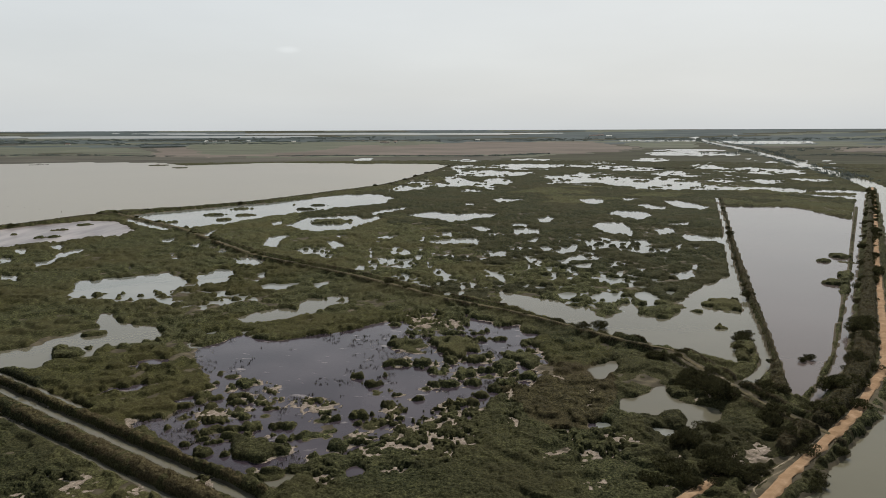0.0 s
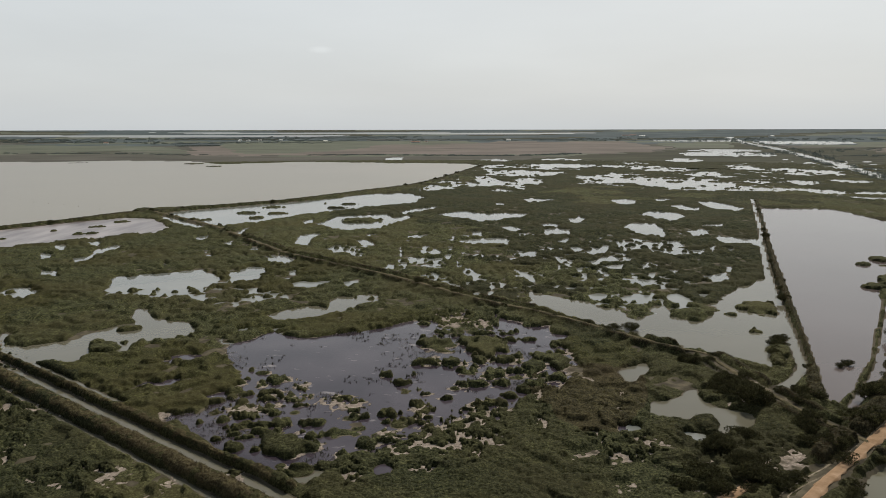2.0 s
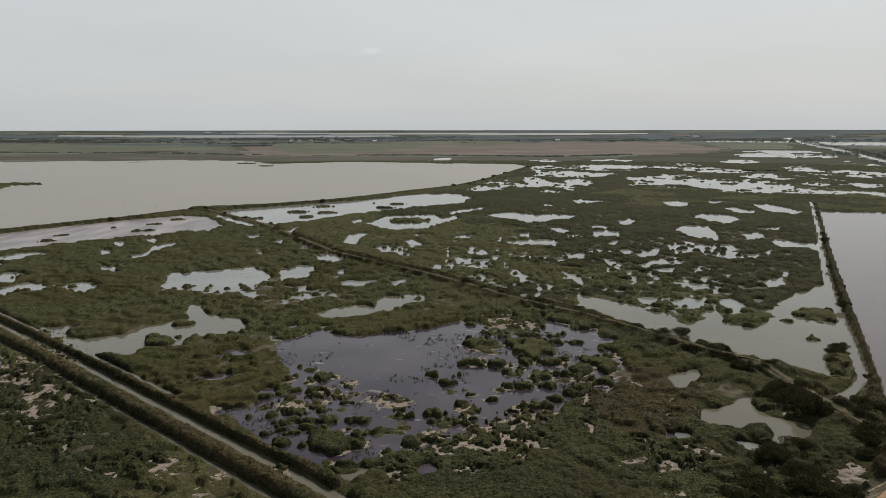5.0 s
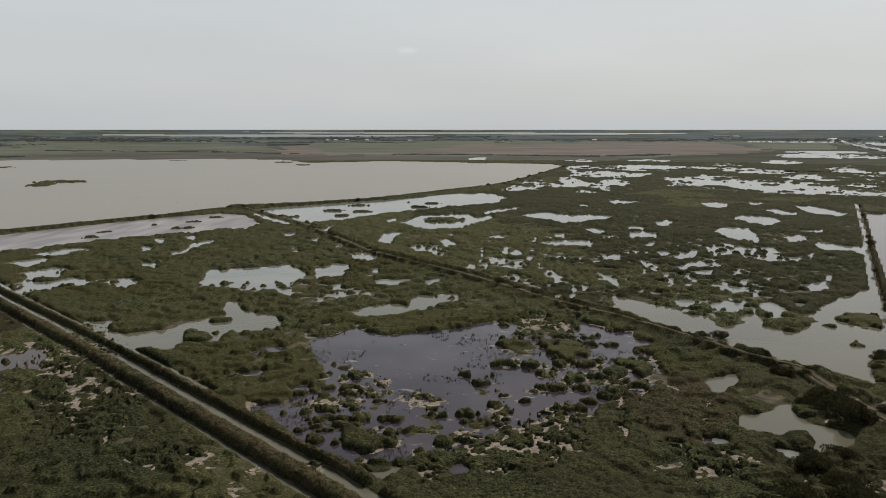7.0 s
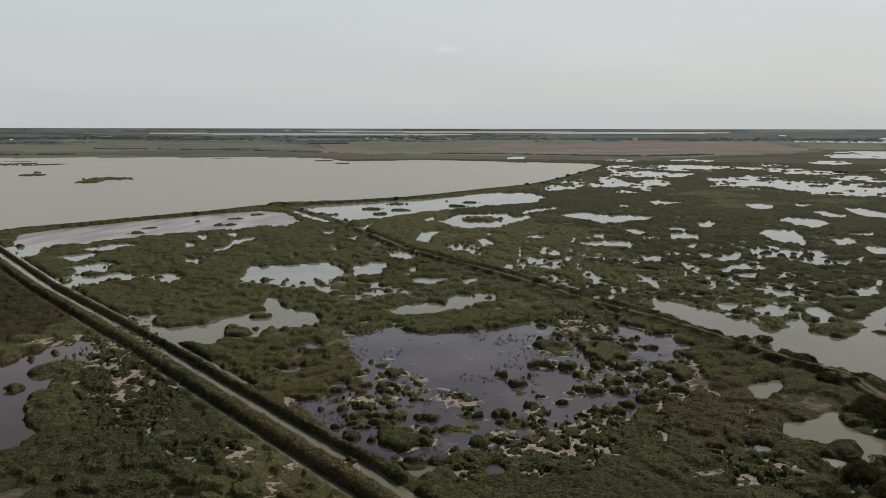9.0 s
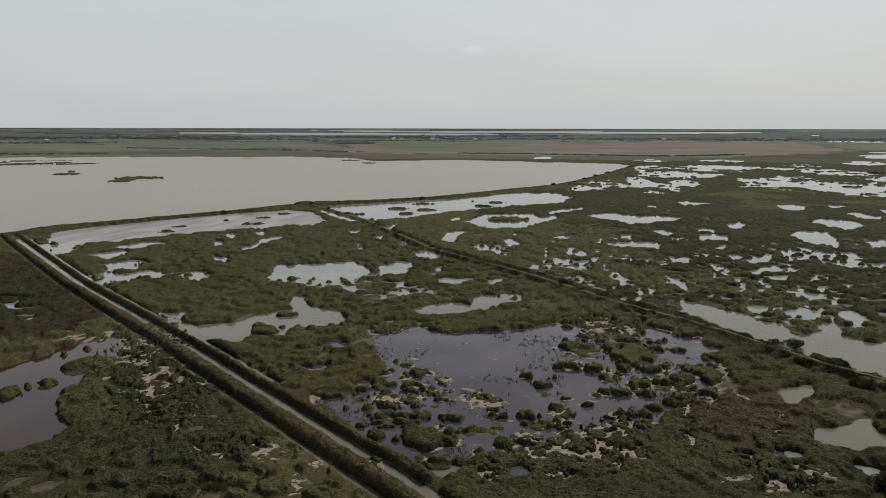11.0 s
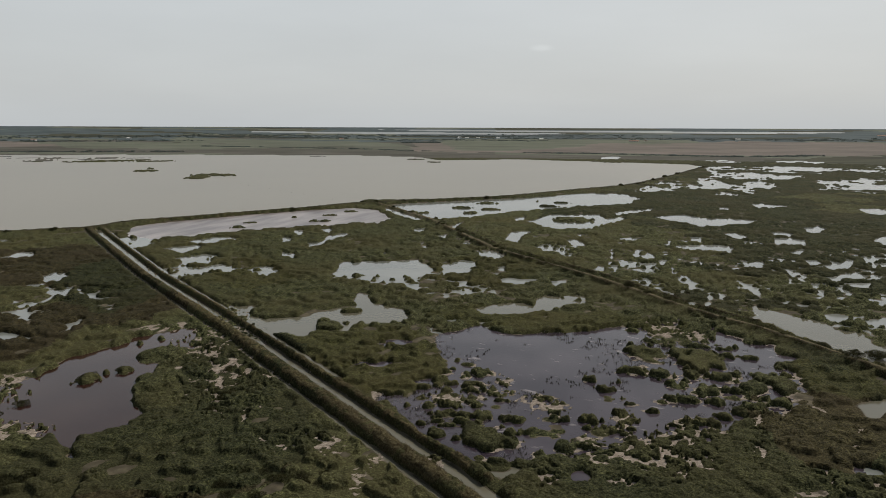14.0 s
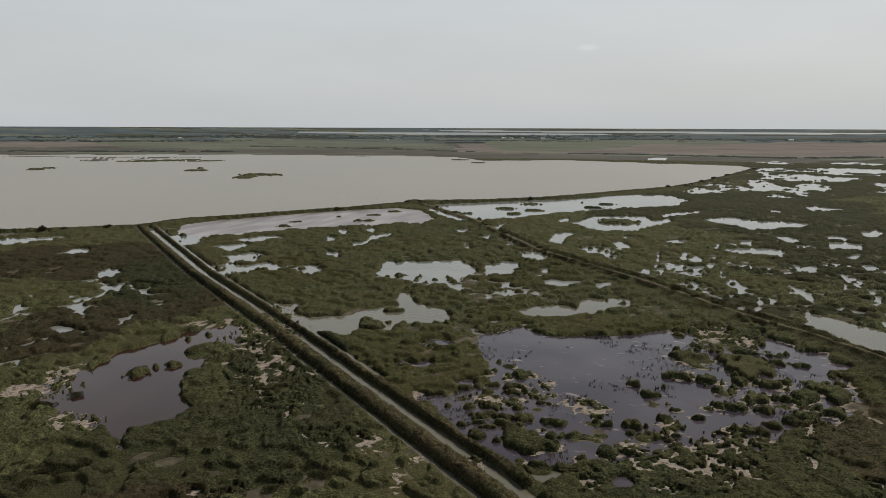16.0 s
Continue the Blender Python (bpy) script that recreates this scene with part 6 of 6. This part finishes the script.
tagged(new("path", ribbon("path", sand_path, 0.9, 0.15, SAND, wobble=0.6, seed=4)), "short bare sandy path among the shrubs", "path", kind="structure")


# ---- shrubs and trees ----
def part(name, bm, mat, parent, label=""):
    me = bpy.data.meshes.new(name)
    bm.to_mesh(me)
    bm.free()
    me.materials.append(mat)
    ob = new(name, me)
    ob.parent = parent
    return tagged(ob, label)


def limb(bm, a, b_, ra, rb, sides=6):
    a, b_ = Vector(a), Vector(b_)
    d = (b_ - a).normalized()
    u = d.orthogonal().normalized()
    v = d.cross(u)
    ringa = [bm.verts.new(a + (u * math.cos(t) + v * math.sin(t)) * ra) for t in (2 * math.pi * k / sides for k in range(sides))]
    ringb = [bm.verts.new(b_ + (u * math.cos(t) + v * math.sin(t)) * rb) for t in (2 * math.pi * k / sides for k in range(sides))]
    for k in range(sides):
        bm.faces.new((ringa[k], ringa[(k + 1) % sides], ringb[(k + 1) % sides], ringb[k]))


def shrub(name, label, category, seed, high, wide, leaves):
    """A many-stemmed shrub: short trunk, forking limbs and a crown of leaf sprays in uneven lobes."""
    rng = random.Random(seed)
    root = tagged(new(name), label, category, group="shrubs of the banks")
    bm = bmesh.new()
    fork = Vector((rng.uniform(-0.1, 0.1), rng.uniform(-0.1, 0.1), high * 0.22))
    limb(bm, (0, 0, -0.3), fork, 0.05 * high, 0.035 * high)
    lobes = []
    for k in range(7):
        t = 2 * math.pi * k / 7 + rng.uniform(-0.4, 0.4)
        out = rng.uniform(0.35, 0.62) * wide * (0.25 if k == 0 else 1)
        c = Vector((math.cos(t) * out, math.sin(t) * out, high * (rng.uniform(0.26, 0.52) if k else 0.62)))
        lobes.append((c, rng.uniform(0.26, 0.38) * wide, rng.uniform(0.26, 0.36) * high))
        limb(bm, fork, fork.lerp(c, 0.6) + Vector((0, 0, 0.05 * high)), 0.03 * high, 0.016 * high, 5)
        limb(bm, fork.lerp(c, 0.6) + Vector((0, 0, 0.05 * high)), c, 0.016 * high, 0.006 * high, 4)
    part("trunk", bm, BARK, root, "grey forked stems")
    verts, faces = [], []
    for _ in range(leaves):
        c, rw, rh = rng.choice(lobes)
        while True:
            p = Vector((rng.uniform(-1, 1), rng.uniform(-1, 1), rng.uniform(-1, 1)))
            if 0.25 < p.length < 1:
                break
        p = p.normalized() * (p.length ** 0.5)
        q = c + Vector((p.x * rw, p.y * rw, p.z * rh))
        q.z = max(q.z, 0.08)
        s = rng.uniform(0.16, 0.36) * (0.6 + 0.12 * high)
        d = (Vector((p.x, p.y, 0.7)) + Vector((rng.uniform(-1, 1), rng.uniform(-1, 1), rng.uniform(-0.6, 0.8)))).normalized()
        u = d.orthogonal().normalized()
        u = (u + d.cross(u) * rng.uniform(-1.5, 1.5)).normalized()
        i = len(verts)
        verts += [q - u * s * 0.5, q + u * s * 0.5, q + d * s * 1.5]
        faces.append((i, i + 1, i + 2))
    me = quick_mesh("crown", np.array([tuple(v) for v in verts]), np.array(faces))
    me.materials.append(LEAF)
    crown = new("crown", me)
    crown.parent = root
    tagged(crown, "dark feathery foliage")
    return root


MODELS = [
    shrub("shrub", "rounded dark green tamarisk shrub on a marsh bank", "shrub", 11, 2.6, 3.2, 1100),
    shrub("shrub", "low spreading dark green shrub on a marsh bank", "shrub", 12, 1.9, 3.6, 1000),
    shrub("shrub", "tall bushy dark tamarisk beside the dyke", "shrub", 13, 3.8, 3.6, 1500),
    shrub("tree", "small dark broad-crowned tree beside the farm track", "tree", 14, 5.4, 4.6, 2200),
]
MODEL_USED = [False] * 4


def plant(kind, x, y, turn=0.0, size=1.0):
    z = max(ground_height(x, y)[0], -0.1)
    m = pose(x, y, z - 0.05, 0, 0, turn)
    if not MODEL_USED[kind]:
        MODELS[kind].matrix_basis = m @ Matrix.Diagonal((size, size, size, 1))
        MODEL_USED[kind] = True
        return
    ob = copy_thing(MODELS[kind], m)
    ob.scale = (size, size, size * random.uniform(0.85, 1.1))


def plant_zone(x, y, along, across, bearing, count, kinds, seed, lo=0.7, hi=1.2):
    rng = random.Random(seed)
    s, c = math.sin(radians(bearing)), math.cos(radians(bearing))
    for _ in range(count):
        t, q = rng.uniform(0, 2 * math.pi), math.sqrt(rng.random())
        u, v = along * q * math.cos(t), across * q * math.sin(t)
        px, py = x + u * s + v * c, y + u * c - v * s
        if ground_height(px, py)[2] < -0.2 and min(line_distance(np.array([px]), np.array([py]), road)[0], line_distance(np.array([px]), np.array([py]), track)[0]) > 2.2:
            plant(rng.choice(kinds), px, py, rng.uniform(0, 360), rng.uniform(lo, hi))


def plant_line(pts, step, chance, spread, kinds, seed, lo=0.6, hi=1.1):
    rng = random.Random(seed)
    for p in resample(pts, step):
        if rng.random() < chance:
            px, py = p.x + rng.uniform(-spread, spread), p.y + rng.uniform(-spread, spread)
            if ground_height(px, py)[2] < -0.1:
                plant(rng.choice(kinds), px, py, rng.uniform(0, 360), rng.uniform(lo, hi))


plant(3, 57.3, 136.1, 285, 0.95)
plant(0, 38.2, 187.6, 17, 0.9)
plant(0, 43.6, 191.0, 220, 1.05)
plant(0, 87.2, 162.1, 220, 0.45)
plant(0, 90.0, 163.8, 318, 0.55)
plant(2, 50.6, 162.2, 165, 0.75)
plant(0, 52.7, 162.2, 270, 0.9)
plant_zone(46.0, 115.9, 8.5, 4.6, 21, 14, [0, 1, 2], 1, 0.5, 0.9)
plant_zone(44.1, 105.2, 6.2, 3.7, 22, 10, [0, 1, 2], 2, 0.6, 1.1)
plant_zone(64.0, 121.7, 6.9, 5.8, 27, 16, [0, 1, 2], 3, 0.5, 0.8)
plant_zone(54.5, 143.4, 6.1, 4.3, 20, 12, [0, 2], 4, 0.6, 1.0)
plant_zone(36.0, 103.2, 4.9, 3.7, 19, 12, [0, 1], 5, 0.5, 0.9)
plant_zone(48.9, 103.2, 5.1, 3.2, 25, 14, [0, 1], 41, 0.4, 0.8)
plant_zone(72.6, 128.2, 6.2, 3.3, 29, 12, [0, 1], 42, 0.4, 0.8)
plant_zone(67.8, 140.0, 5.3, 4.2, 25, 10, [0, 1], 6, 0.5, 0.9)
plant_zone(85.4, 143.5, 7.7, 3.1, 30, 12, [0, 2], 7, 0.7, 1.1)
plant_zone(63.1, 143.3, 3.6, 2.5, 23, 6, [0, 2], 8, 0.6, 1.0)
plant_zone(115.6, 186.0, 37.0, 1.8, 32, 16, [0, 1, 2], 9, 0.7, 1.1)
plant_zone(78.2, 175.4, 10.6, 1.9, 24, 8, [0, 1], 10, 0.5, 0.8)
plant_zone(-128.4, 89.2, 6.7, 8.0, -54, 8, [0, 1], 21, 0.5, 0.8)
plant_zone(-102.5, 67.7, 6.4, 7.3, -56, 14, [1, 0], 22, 0.4, 0.7)
plant_zone(-60.8, 86.4, 4.7, 11.0, -34, 16, [1], 23, 0.35, 0.55)
plant_zone(-90.5, 113.4, 9.9, 6.6, -38, 14, [1], 24, 0.3, 0.5)
plant_zone(-101.3, 132.0, 23.1, 12.4, -37, 18, [1], 25, 0.3, 0.5)
plant_zone(-128.1, 111.1, 1.7, 2.2, -48, 4, [1, 0], 26, 0.4, 0.6)
plant_zone(-123.5, 119.2, 1.3, 1.1, -45, 2, [0], 27, 0.5, 0.6)
plant_line(dyke_east, 5.0, 0.8, 3.0, [0, 1, 2], 31, 0.6, 1.0)
plant_line(dyke_west, 6.0, 0.45, 0.8, [0, 2], 32, 0.4, 0.75)
plant_line(track, 5.0, 0.28, 2.6, [0, 1], 33, 0.35, 0.7)
plant_line(lake_shore, 9.0, 0.35, 1.5, [0, 1, 2], 34, 0.6, 1.0)
plant_line(bank_west, 9.0, 0.22, 1.2, [0, 1], 35, 0.35, 0.6)
plant_line(bank_east, 9.0, 0.2, 0.8, [0, 1], 36, 0.3, 0.5)
plant_line([(84.2, 125.1), (72.4, 114.2), (58.1, 100.1), (51.4, 93.5)], 2.2, 0.9, 0.8, [0, 1], 37, 0.5, 0.8)

# ---- fine blades and sprays over the plant cover ----
def blades(name, label, category, count, reach, mat, want, size, seed, lean=0.6, blades_each=4, near=78):
    """Small upright blades, the thinner the further from the hub, on the places that want() allows."""
    rng = np.random.default_rng(seed)
    r = near * np.exp(rng.random(count) * math.log(reach / near))
    a = np.radians(rng.uniform(-62.5, 41.5, count))
    i = np.clip(np.searchsorted(rings, r), 0, len(rings) - 1)
    j = np.clip(np.searchsorted(bearings, a), 0, len(bearings) - 1)
    ok = want(i, j, rng)
    r, a, i, j = r[ok], a[ok], i[ok], j[ok]
    x, y, z = HUB[0] + r * np.sin(a), HUB[1] + r * np.cos(a), np.maximum(CZ[i, j], np.maximum(GZ[i, j], -0.15))
    n = len(x)
    s = size * (0.7 + 0.6 * rng.random(n)) * (0.55 + r / 260)
    verts = np.zeros((n, blades_each, 3, 3))
    for k in range(blades_each):
        t = rng.random(n) * 2 * np.pi
        ox, oy = (rng.random(n) - 0.5) * s * 1.3, (rng.random(n) - 0.5) * s * 1.3
        w = s * (0.16 + 0.14 * rng.random(n))
        high = s * (0.6 + 0.7 * rng.random(n))
        lx, ly = np.cos(t + 1.3) * lean * high, np.sin(t + 1.3) * lean * high
        verts[:, k, 0] = np.stack([x + ox - np.cos(t) * w, y + oy - np.sin(t) * w, z - 0.1], -1)
        verts[:, k, 1] = np.stack([x + ox + np.cos(t) * w, y + oy + np.sin(t) * w, z - 0.1], -1)
        verts[:, k, 2] = np.stack([x + ox + lx, y + oy + ly, z + high], -1)
    me = quick_mesh(name, verts.reshape(-1, 3), np.arange(n * blades_each * 3).reshape(-1, 3))
    me.materials.append(mat)
    return tagged(new(name, me), label, category, kind="stuff")


blades("reed_blades", "fine olive-green reed tips over the marsh", "reeds", 150000, 420, REED_TIP,
       lambda i, j, g: (COVER[i, j] > 0.3) & ~(HEDGY > HIGH * 1.02)[i, j], 0.12, 5, 1.4, 3)
blades("scrub_sprays", "fine brownish sprays on the bank scrub", "scrub", 300000, 420, SCRUB_TIP,
       lambda i, j, g: (COVER[i, j] > 0.3) & (HEDGY > HIGH * 1.02)[i, j], 0.22, 6, 1.2, 3)
DEAD, nt, b = material("dead_stems", 0.9, 0.2)
nt.links.new(colours(nt, noise_node(nt, 0.6), [(0.3, (0.16, 0.135, 0.105)), (0.6, (0.30, 0.26, 0.21)), (0.8, (0.42, 0.38, 0.31))]), b.inputs["Base Color"])
dead_drift = cloudy(GX, GY, 4.5, 71, 3) * 0.55 + cloudy(GX, GY, 18.0, 72, 2) * 0.45
blades("dead_stems", "grey dead stems standing in shallow pond water", "dead reeds", 220000, 260, DEAD,
       lambda i, j, g: (DEPTH[i, j] > -0.2) & (DEPTH[i, j] < 3.0) & (dead_drift[i, j] > 0.57) & (OWNER[i, j] == 3), 0.26, 7, 0.35, 2)
blades("reed_sprouts", "small dark reed tufts sprouting from pond water", "reeds", 170000, 260, REED,
       lambda i, j, g: (DEPTH[i, j] > 0.0) & (dead_drift[i, j] > 0.555) & (g.random(len(i)) < 0.2) & (OWNER[i, j] == 3), 0.40, 8, 0.7, 5)


# ---- stakes in the lagoon ----
def stake_model():
    bm = bmesh.new()
    limb(bm, (0, 0, -1.2), (0.04, 0.02, 0.55), 0.16, 0.14, 8)
    limb(bm, (0.04, 0.02, 0.55), (0.04, 0.02, 0.64), 0.14, 0.06, 8)
    me = bpy.data.meshes.new("stake")
    bm.to_mesh(me)
    bm.free()
    me.materials.append(WOOD)
    return tagged(new("stake", me), "weathered wooden stake standing in the lagoon", "stake", group="stakes in the lagoon")


stake = stake_model()
stake.matrix_basis = pose(-458, 609, 0, 3, 0, 0)
copy_thing(stake, pose(-434, 587, 0, 0, -2, 147))
copy_thing(stake, pose(-414, 573, 0, 1, 1, 162))
copy_thing(stake, pose(-374, 549, 0, 1, 2, 197))
copy_thing(stake, pose(-352, 533, 0, -1, 1, 216))
copy_thing(stake, pose(-334, 523, 0, -3, -1, 235))
copy_thing(stake, pose(-316, 514, 0, -3, 2, 256))
copy_thing(stake, pose(-297, 501, 0, -2, 1, 278))
copy_thing(stake, pose(-273, 486, 0, -1, 1, 307))


# ---- distant tree lines and farmhouses ----
def far_trees(name, label, rows, seed):
    """Rows of far trees: many small uneven crowns joined into one belt each."""
    rng = np.random.default_rng(seed)
    verts, faces = [], []
    for pts, width, high, count in rows:
        mid = resample(pts, 30.0)
        for _ in range(count):
            k = rng.integers(0, len(mid) - 1)
            p = mid[k].lerp(mid[k + 1], rng.random())
            x, y = p.x + rng.normal() * width, p.y + rng.normal() * width
            z = float(swell(math.hypot(x - HUB[0], y - HUB[1])))
            h, w = high * rng.uniform(0.3, 0.65), high * rng.uniform(0.5, 1.1)
            for _ in range(14):
                t = rng.random() * 6.283
                c = np.array([x + rng.normal() * w * 0.7, y + rng.normal() * w * 0.7, z + h * rng.uniform(0.15, 0.8)])
                s = w * rng.uniform(0.2, 0.4)
                i = len(verts)
                verts += [c + np.array([math.cos(t) * s, math.sin(t) * s, -s * 0.6]), c - np.array([math.cos(t) * s, math.sin(t) * s, s * 0.5]), c + np.array([math.sin(t) * s * 0.4, -math.cos(t) * s * 0.4, s * 0.8])]
                faces.append((i, i + 1, i + 2))
    me = quick_mesh(name, np.array(verts), np.array(faces))
    me.materials.append(HAZED_LEAF)
    return tagged(new(name, me), label, "trees", kind="stuff")


def farmhouse(x, y, turn, wide, deep_, high, roof_mat, label):
    root = tagged(new("farmhouse"), label, "house", group="distant farm buildings")
    root.matrix_basis = pose(x, y, float(swell(math.hypot(x - HUB[0], y - HUB[1]))) - 0.3, 0, 0, turn)
    bm = bmesh.new()
    bmesh.ops.create_cube(bm, size=1.0, matrix=Matrix.Translation((0, 0, high / 2)) @ Matrix.Diagonal((wide, deep_, high, 1)))
    part("wall", bm, PLASTER, root)
    bm = bmesh.new()
    e = 0.6
    pts = [bm.verts.new(p) for p in ((-wide / 2 - e, -deep_ / 2 - e, high - 0.1), (wide / 2 + e, -deep_ / 2 - e, high - 0.1), (wide / 2 + e, deep_ / 2 + e, high - 0.1), (-wide / 2 - e, deep_ / 2 + e, high - 0.1), (-wide / 2 - e, 0, high * 1.45), (wide / 2 + e, 0, high * 1.45))]
    for f in ((0, 1, 5, 4), (2, 3, 4, 5), (0, 4, 3), (1, 2, 5), (0, 3, 2, 1)):
        bm.faces.new([pts[k] for k in f])
    part("roof", bm, roof_mat, root)
    for k in (-1, 1):
        bm = bmesh.new()
        bmesh.ops.create_cube(bm, size=1.0, matrix=Matrix.Translation((k * wide * 0.25, -deep_ / 2, high * 0.55)) @ Matrix.Diagonal((wide * 0.12, 0.2, high * 0.3, 1)))
        part("window", bm, WOOD, root)


far_trees("far_woods", "tree belts and hedges on the distant plain, haze tinted into their colour", (
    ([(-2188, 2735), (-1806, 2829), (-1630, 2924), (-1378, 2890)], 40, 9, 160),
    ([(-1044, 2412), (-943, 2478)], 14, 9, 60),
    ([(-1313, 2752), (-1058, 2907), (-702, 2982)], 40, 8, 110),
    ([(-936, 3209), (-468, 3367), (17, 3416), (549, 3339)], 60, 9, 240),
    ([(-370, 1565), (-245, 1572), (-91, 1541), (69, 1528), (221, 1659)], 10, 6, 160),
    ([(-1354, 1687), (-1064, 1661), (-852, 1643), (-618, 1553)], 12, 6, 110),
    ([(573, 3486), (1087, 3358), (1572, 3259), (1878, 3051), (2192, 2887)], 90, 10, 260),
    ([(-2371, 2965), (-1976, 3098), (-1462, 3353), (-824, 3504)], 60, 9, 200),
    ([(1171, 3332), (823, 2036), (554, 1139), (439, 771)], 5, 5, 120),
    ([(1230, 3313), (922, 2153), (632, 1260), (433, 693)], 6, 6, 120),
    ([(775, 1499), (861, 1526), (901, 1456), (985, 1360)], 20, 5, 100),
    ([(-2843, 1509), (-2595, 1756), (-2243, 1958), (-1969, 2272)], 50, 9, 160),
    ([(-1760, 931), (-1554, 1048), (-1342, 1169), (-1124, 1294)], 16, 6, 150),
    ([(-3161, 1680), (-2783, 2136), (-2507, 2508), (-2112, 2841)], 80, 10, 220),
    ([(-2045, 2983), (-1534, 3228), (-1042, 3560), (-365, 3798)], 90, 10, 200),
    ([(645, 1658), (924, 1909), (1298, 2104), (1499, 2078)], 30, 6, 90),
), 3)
farmhouse(-287, 3041, -10, 16, 8, 5, ROOF, "long white farm building on the distant plain")
farmhouse(-267, 3040, 10, 22, 11, 5, ROOF, "long white farm building on the distant plain")
farmhouse(-234, 3121, -29, 14, 7, 4, ROOF, "long white farm building on the distant plain")
farmhouse(136, 3326, 11, 20, 10, 6, PLASTER, "long white farm building on the distant plain")
farmhouse(-1120, 3265, -33, 18, 9, 4, PLASTER, "long white farm building on the distant plain")
farmhouse(-1520, 2807, -5, 18, 9, 4, ROOF, "long white farm building on the distant plain")
farmhouse(793, 3888, -7, 40, 20, 4, ROOF, "long white farm building on the distant plain")
farmhouse(829, 3879, -7, 36, 18, 5, ROOF, "long white farm building on the distant plain")
farmhouse(859, 3795, -19, 30, 15, 5, PLASTER, "long white farm building on the distant plain")
farmhouse(1451, 3602, 40, 30, 15, 6, PLASTER, "long white farm building on the distant plain")
farmhouse(-2271, 2335, -29, 30, 15, 6, PLASTER, "long white farm building on the distant plain")
farmhouse(-2365, 1960, 9, 18, 9, 6, ROOF, "long white farm building on the distant plain")
farmhouse(-1068, 3222, -18, 18, 9, 4, PLASTER, "long white farm building on the distant plain")
farmhouse(-1019, 3246, -5, 16, 8, 4, PLASTER, "long white farm building on the distant plain")
farmhouse(-1079, 3131, -40, 14, 7, 5, PLASTER, "long white farm building on the distant plain")
farmhouse(-706, 3216, 25, 18, 9, 4, PLASTER, "long white farm building on the distant plain")
farmhouse(-910, 3210, 14, 16, 8, 6, PLASTER, "long white farm building on the distant plain")
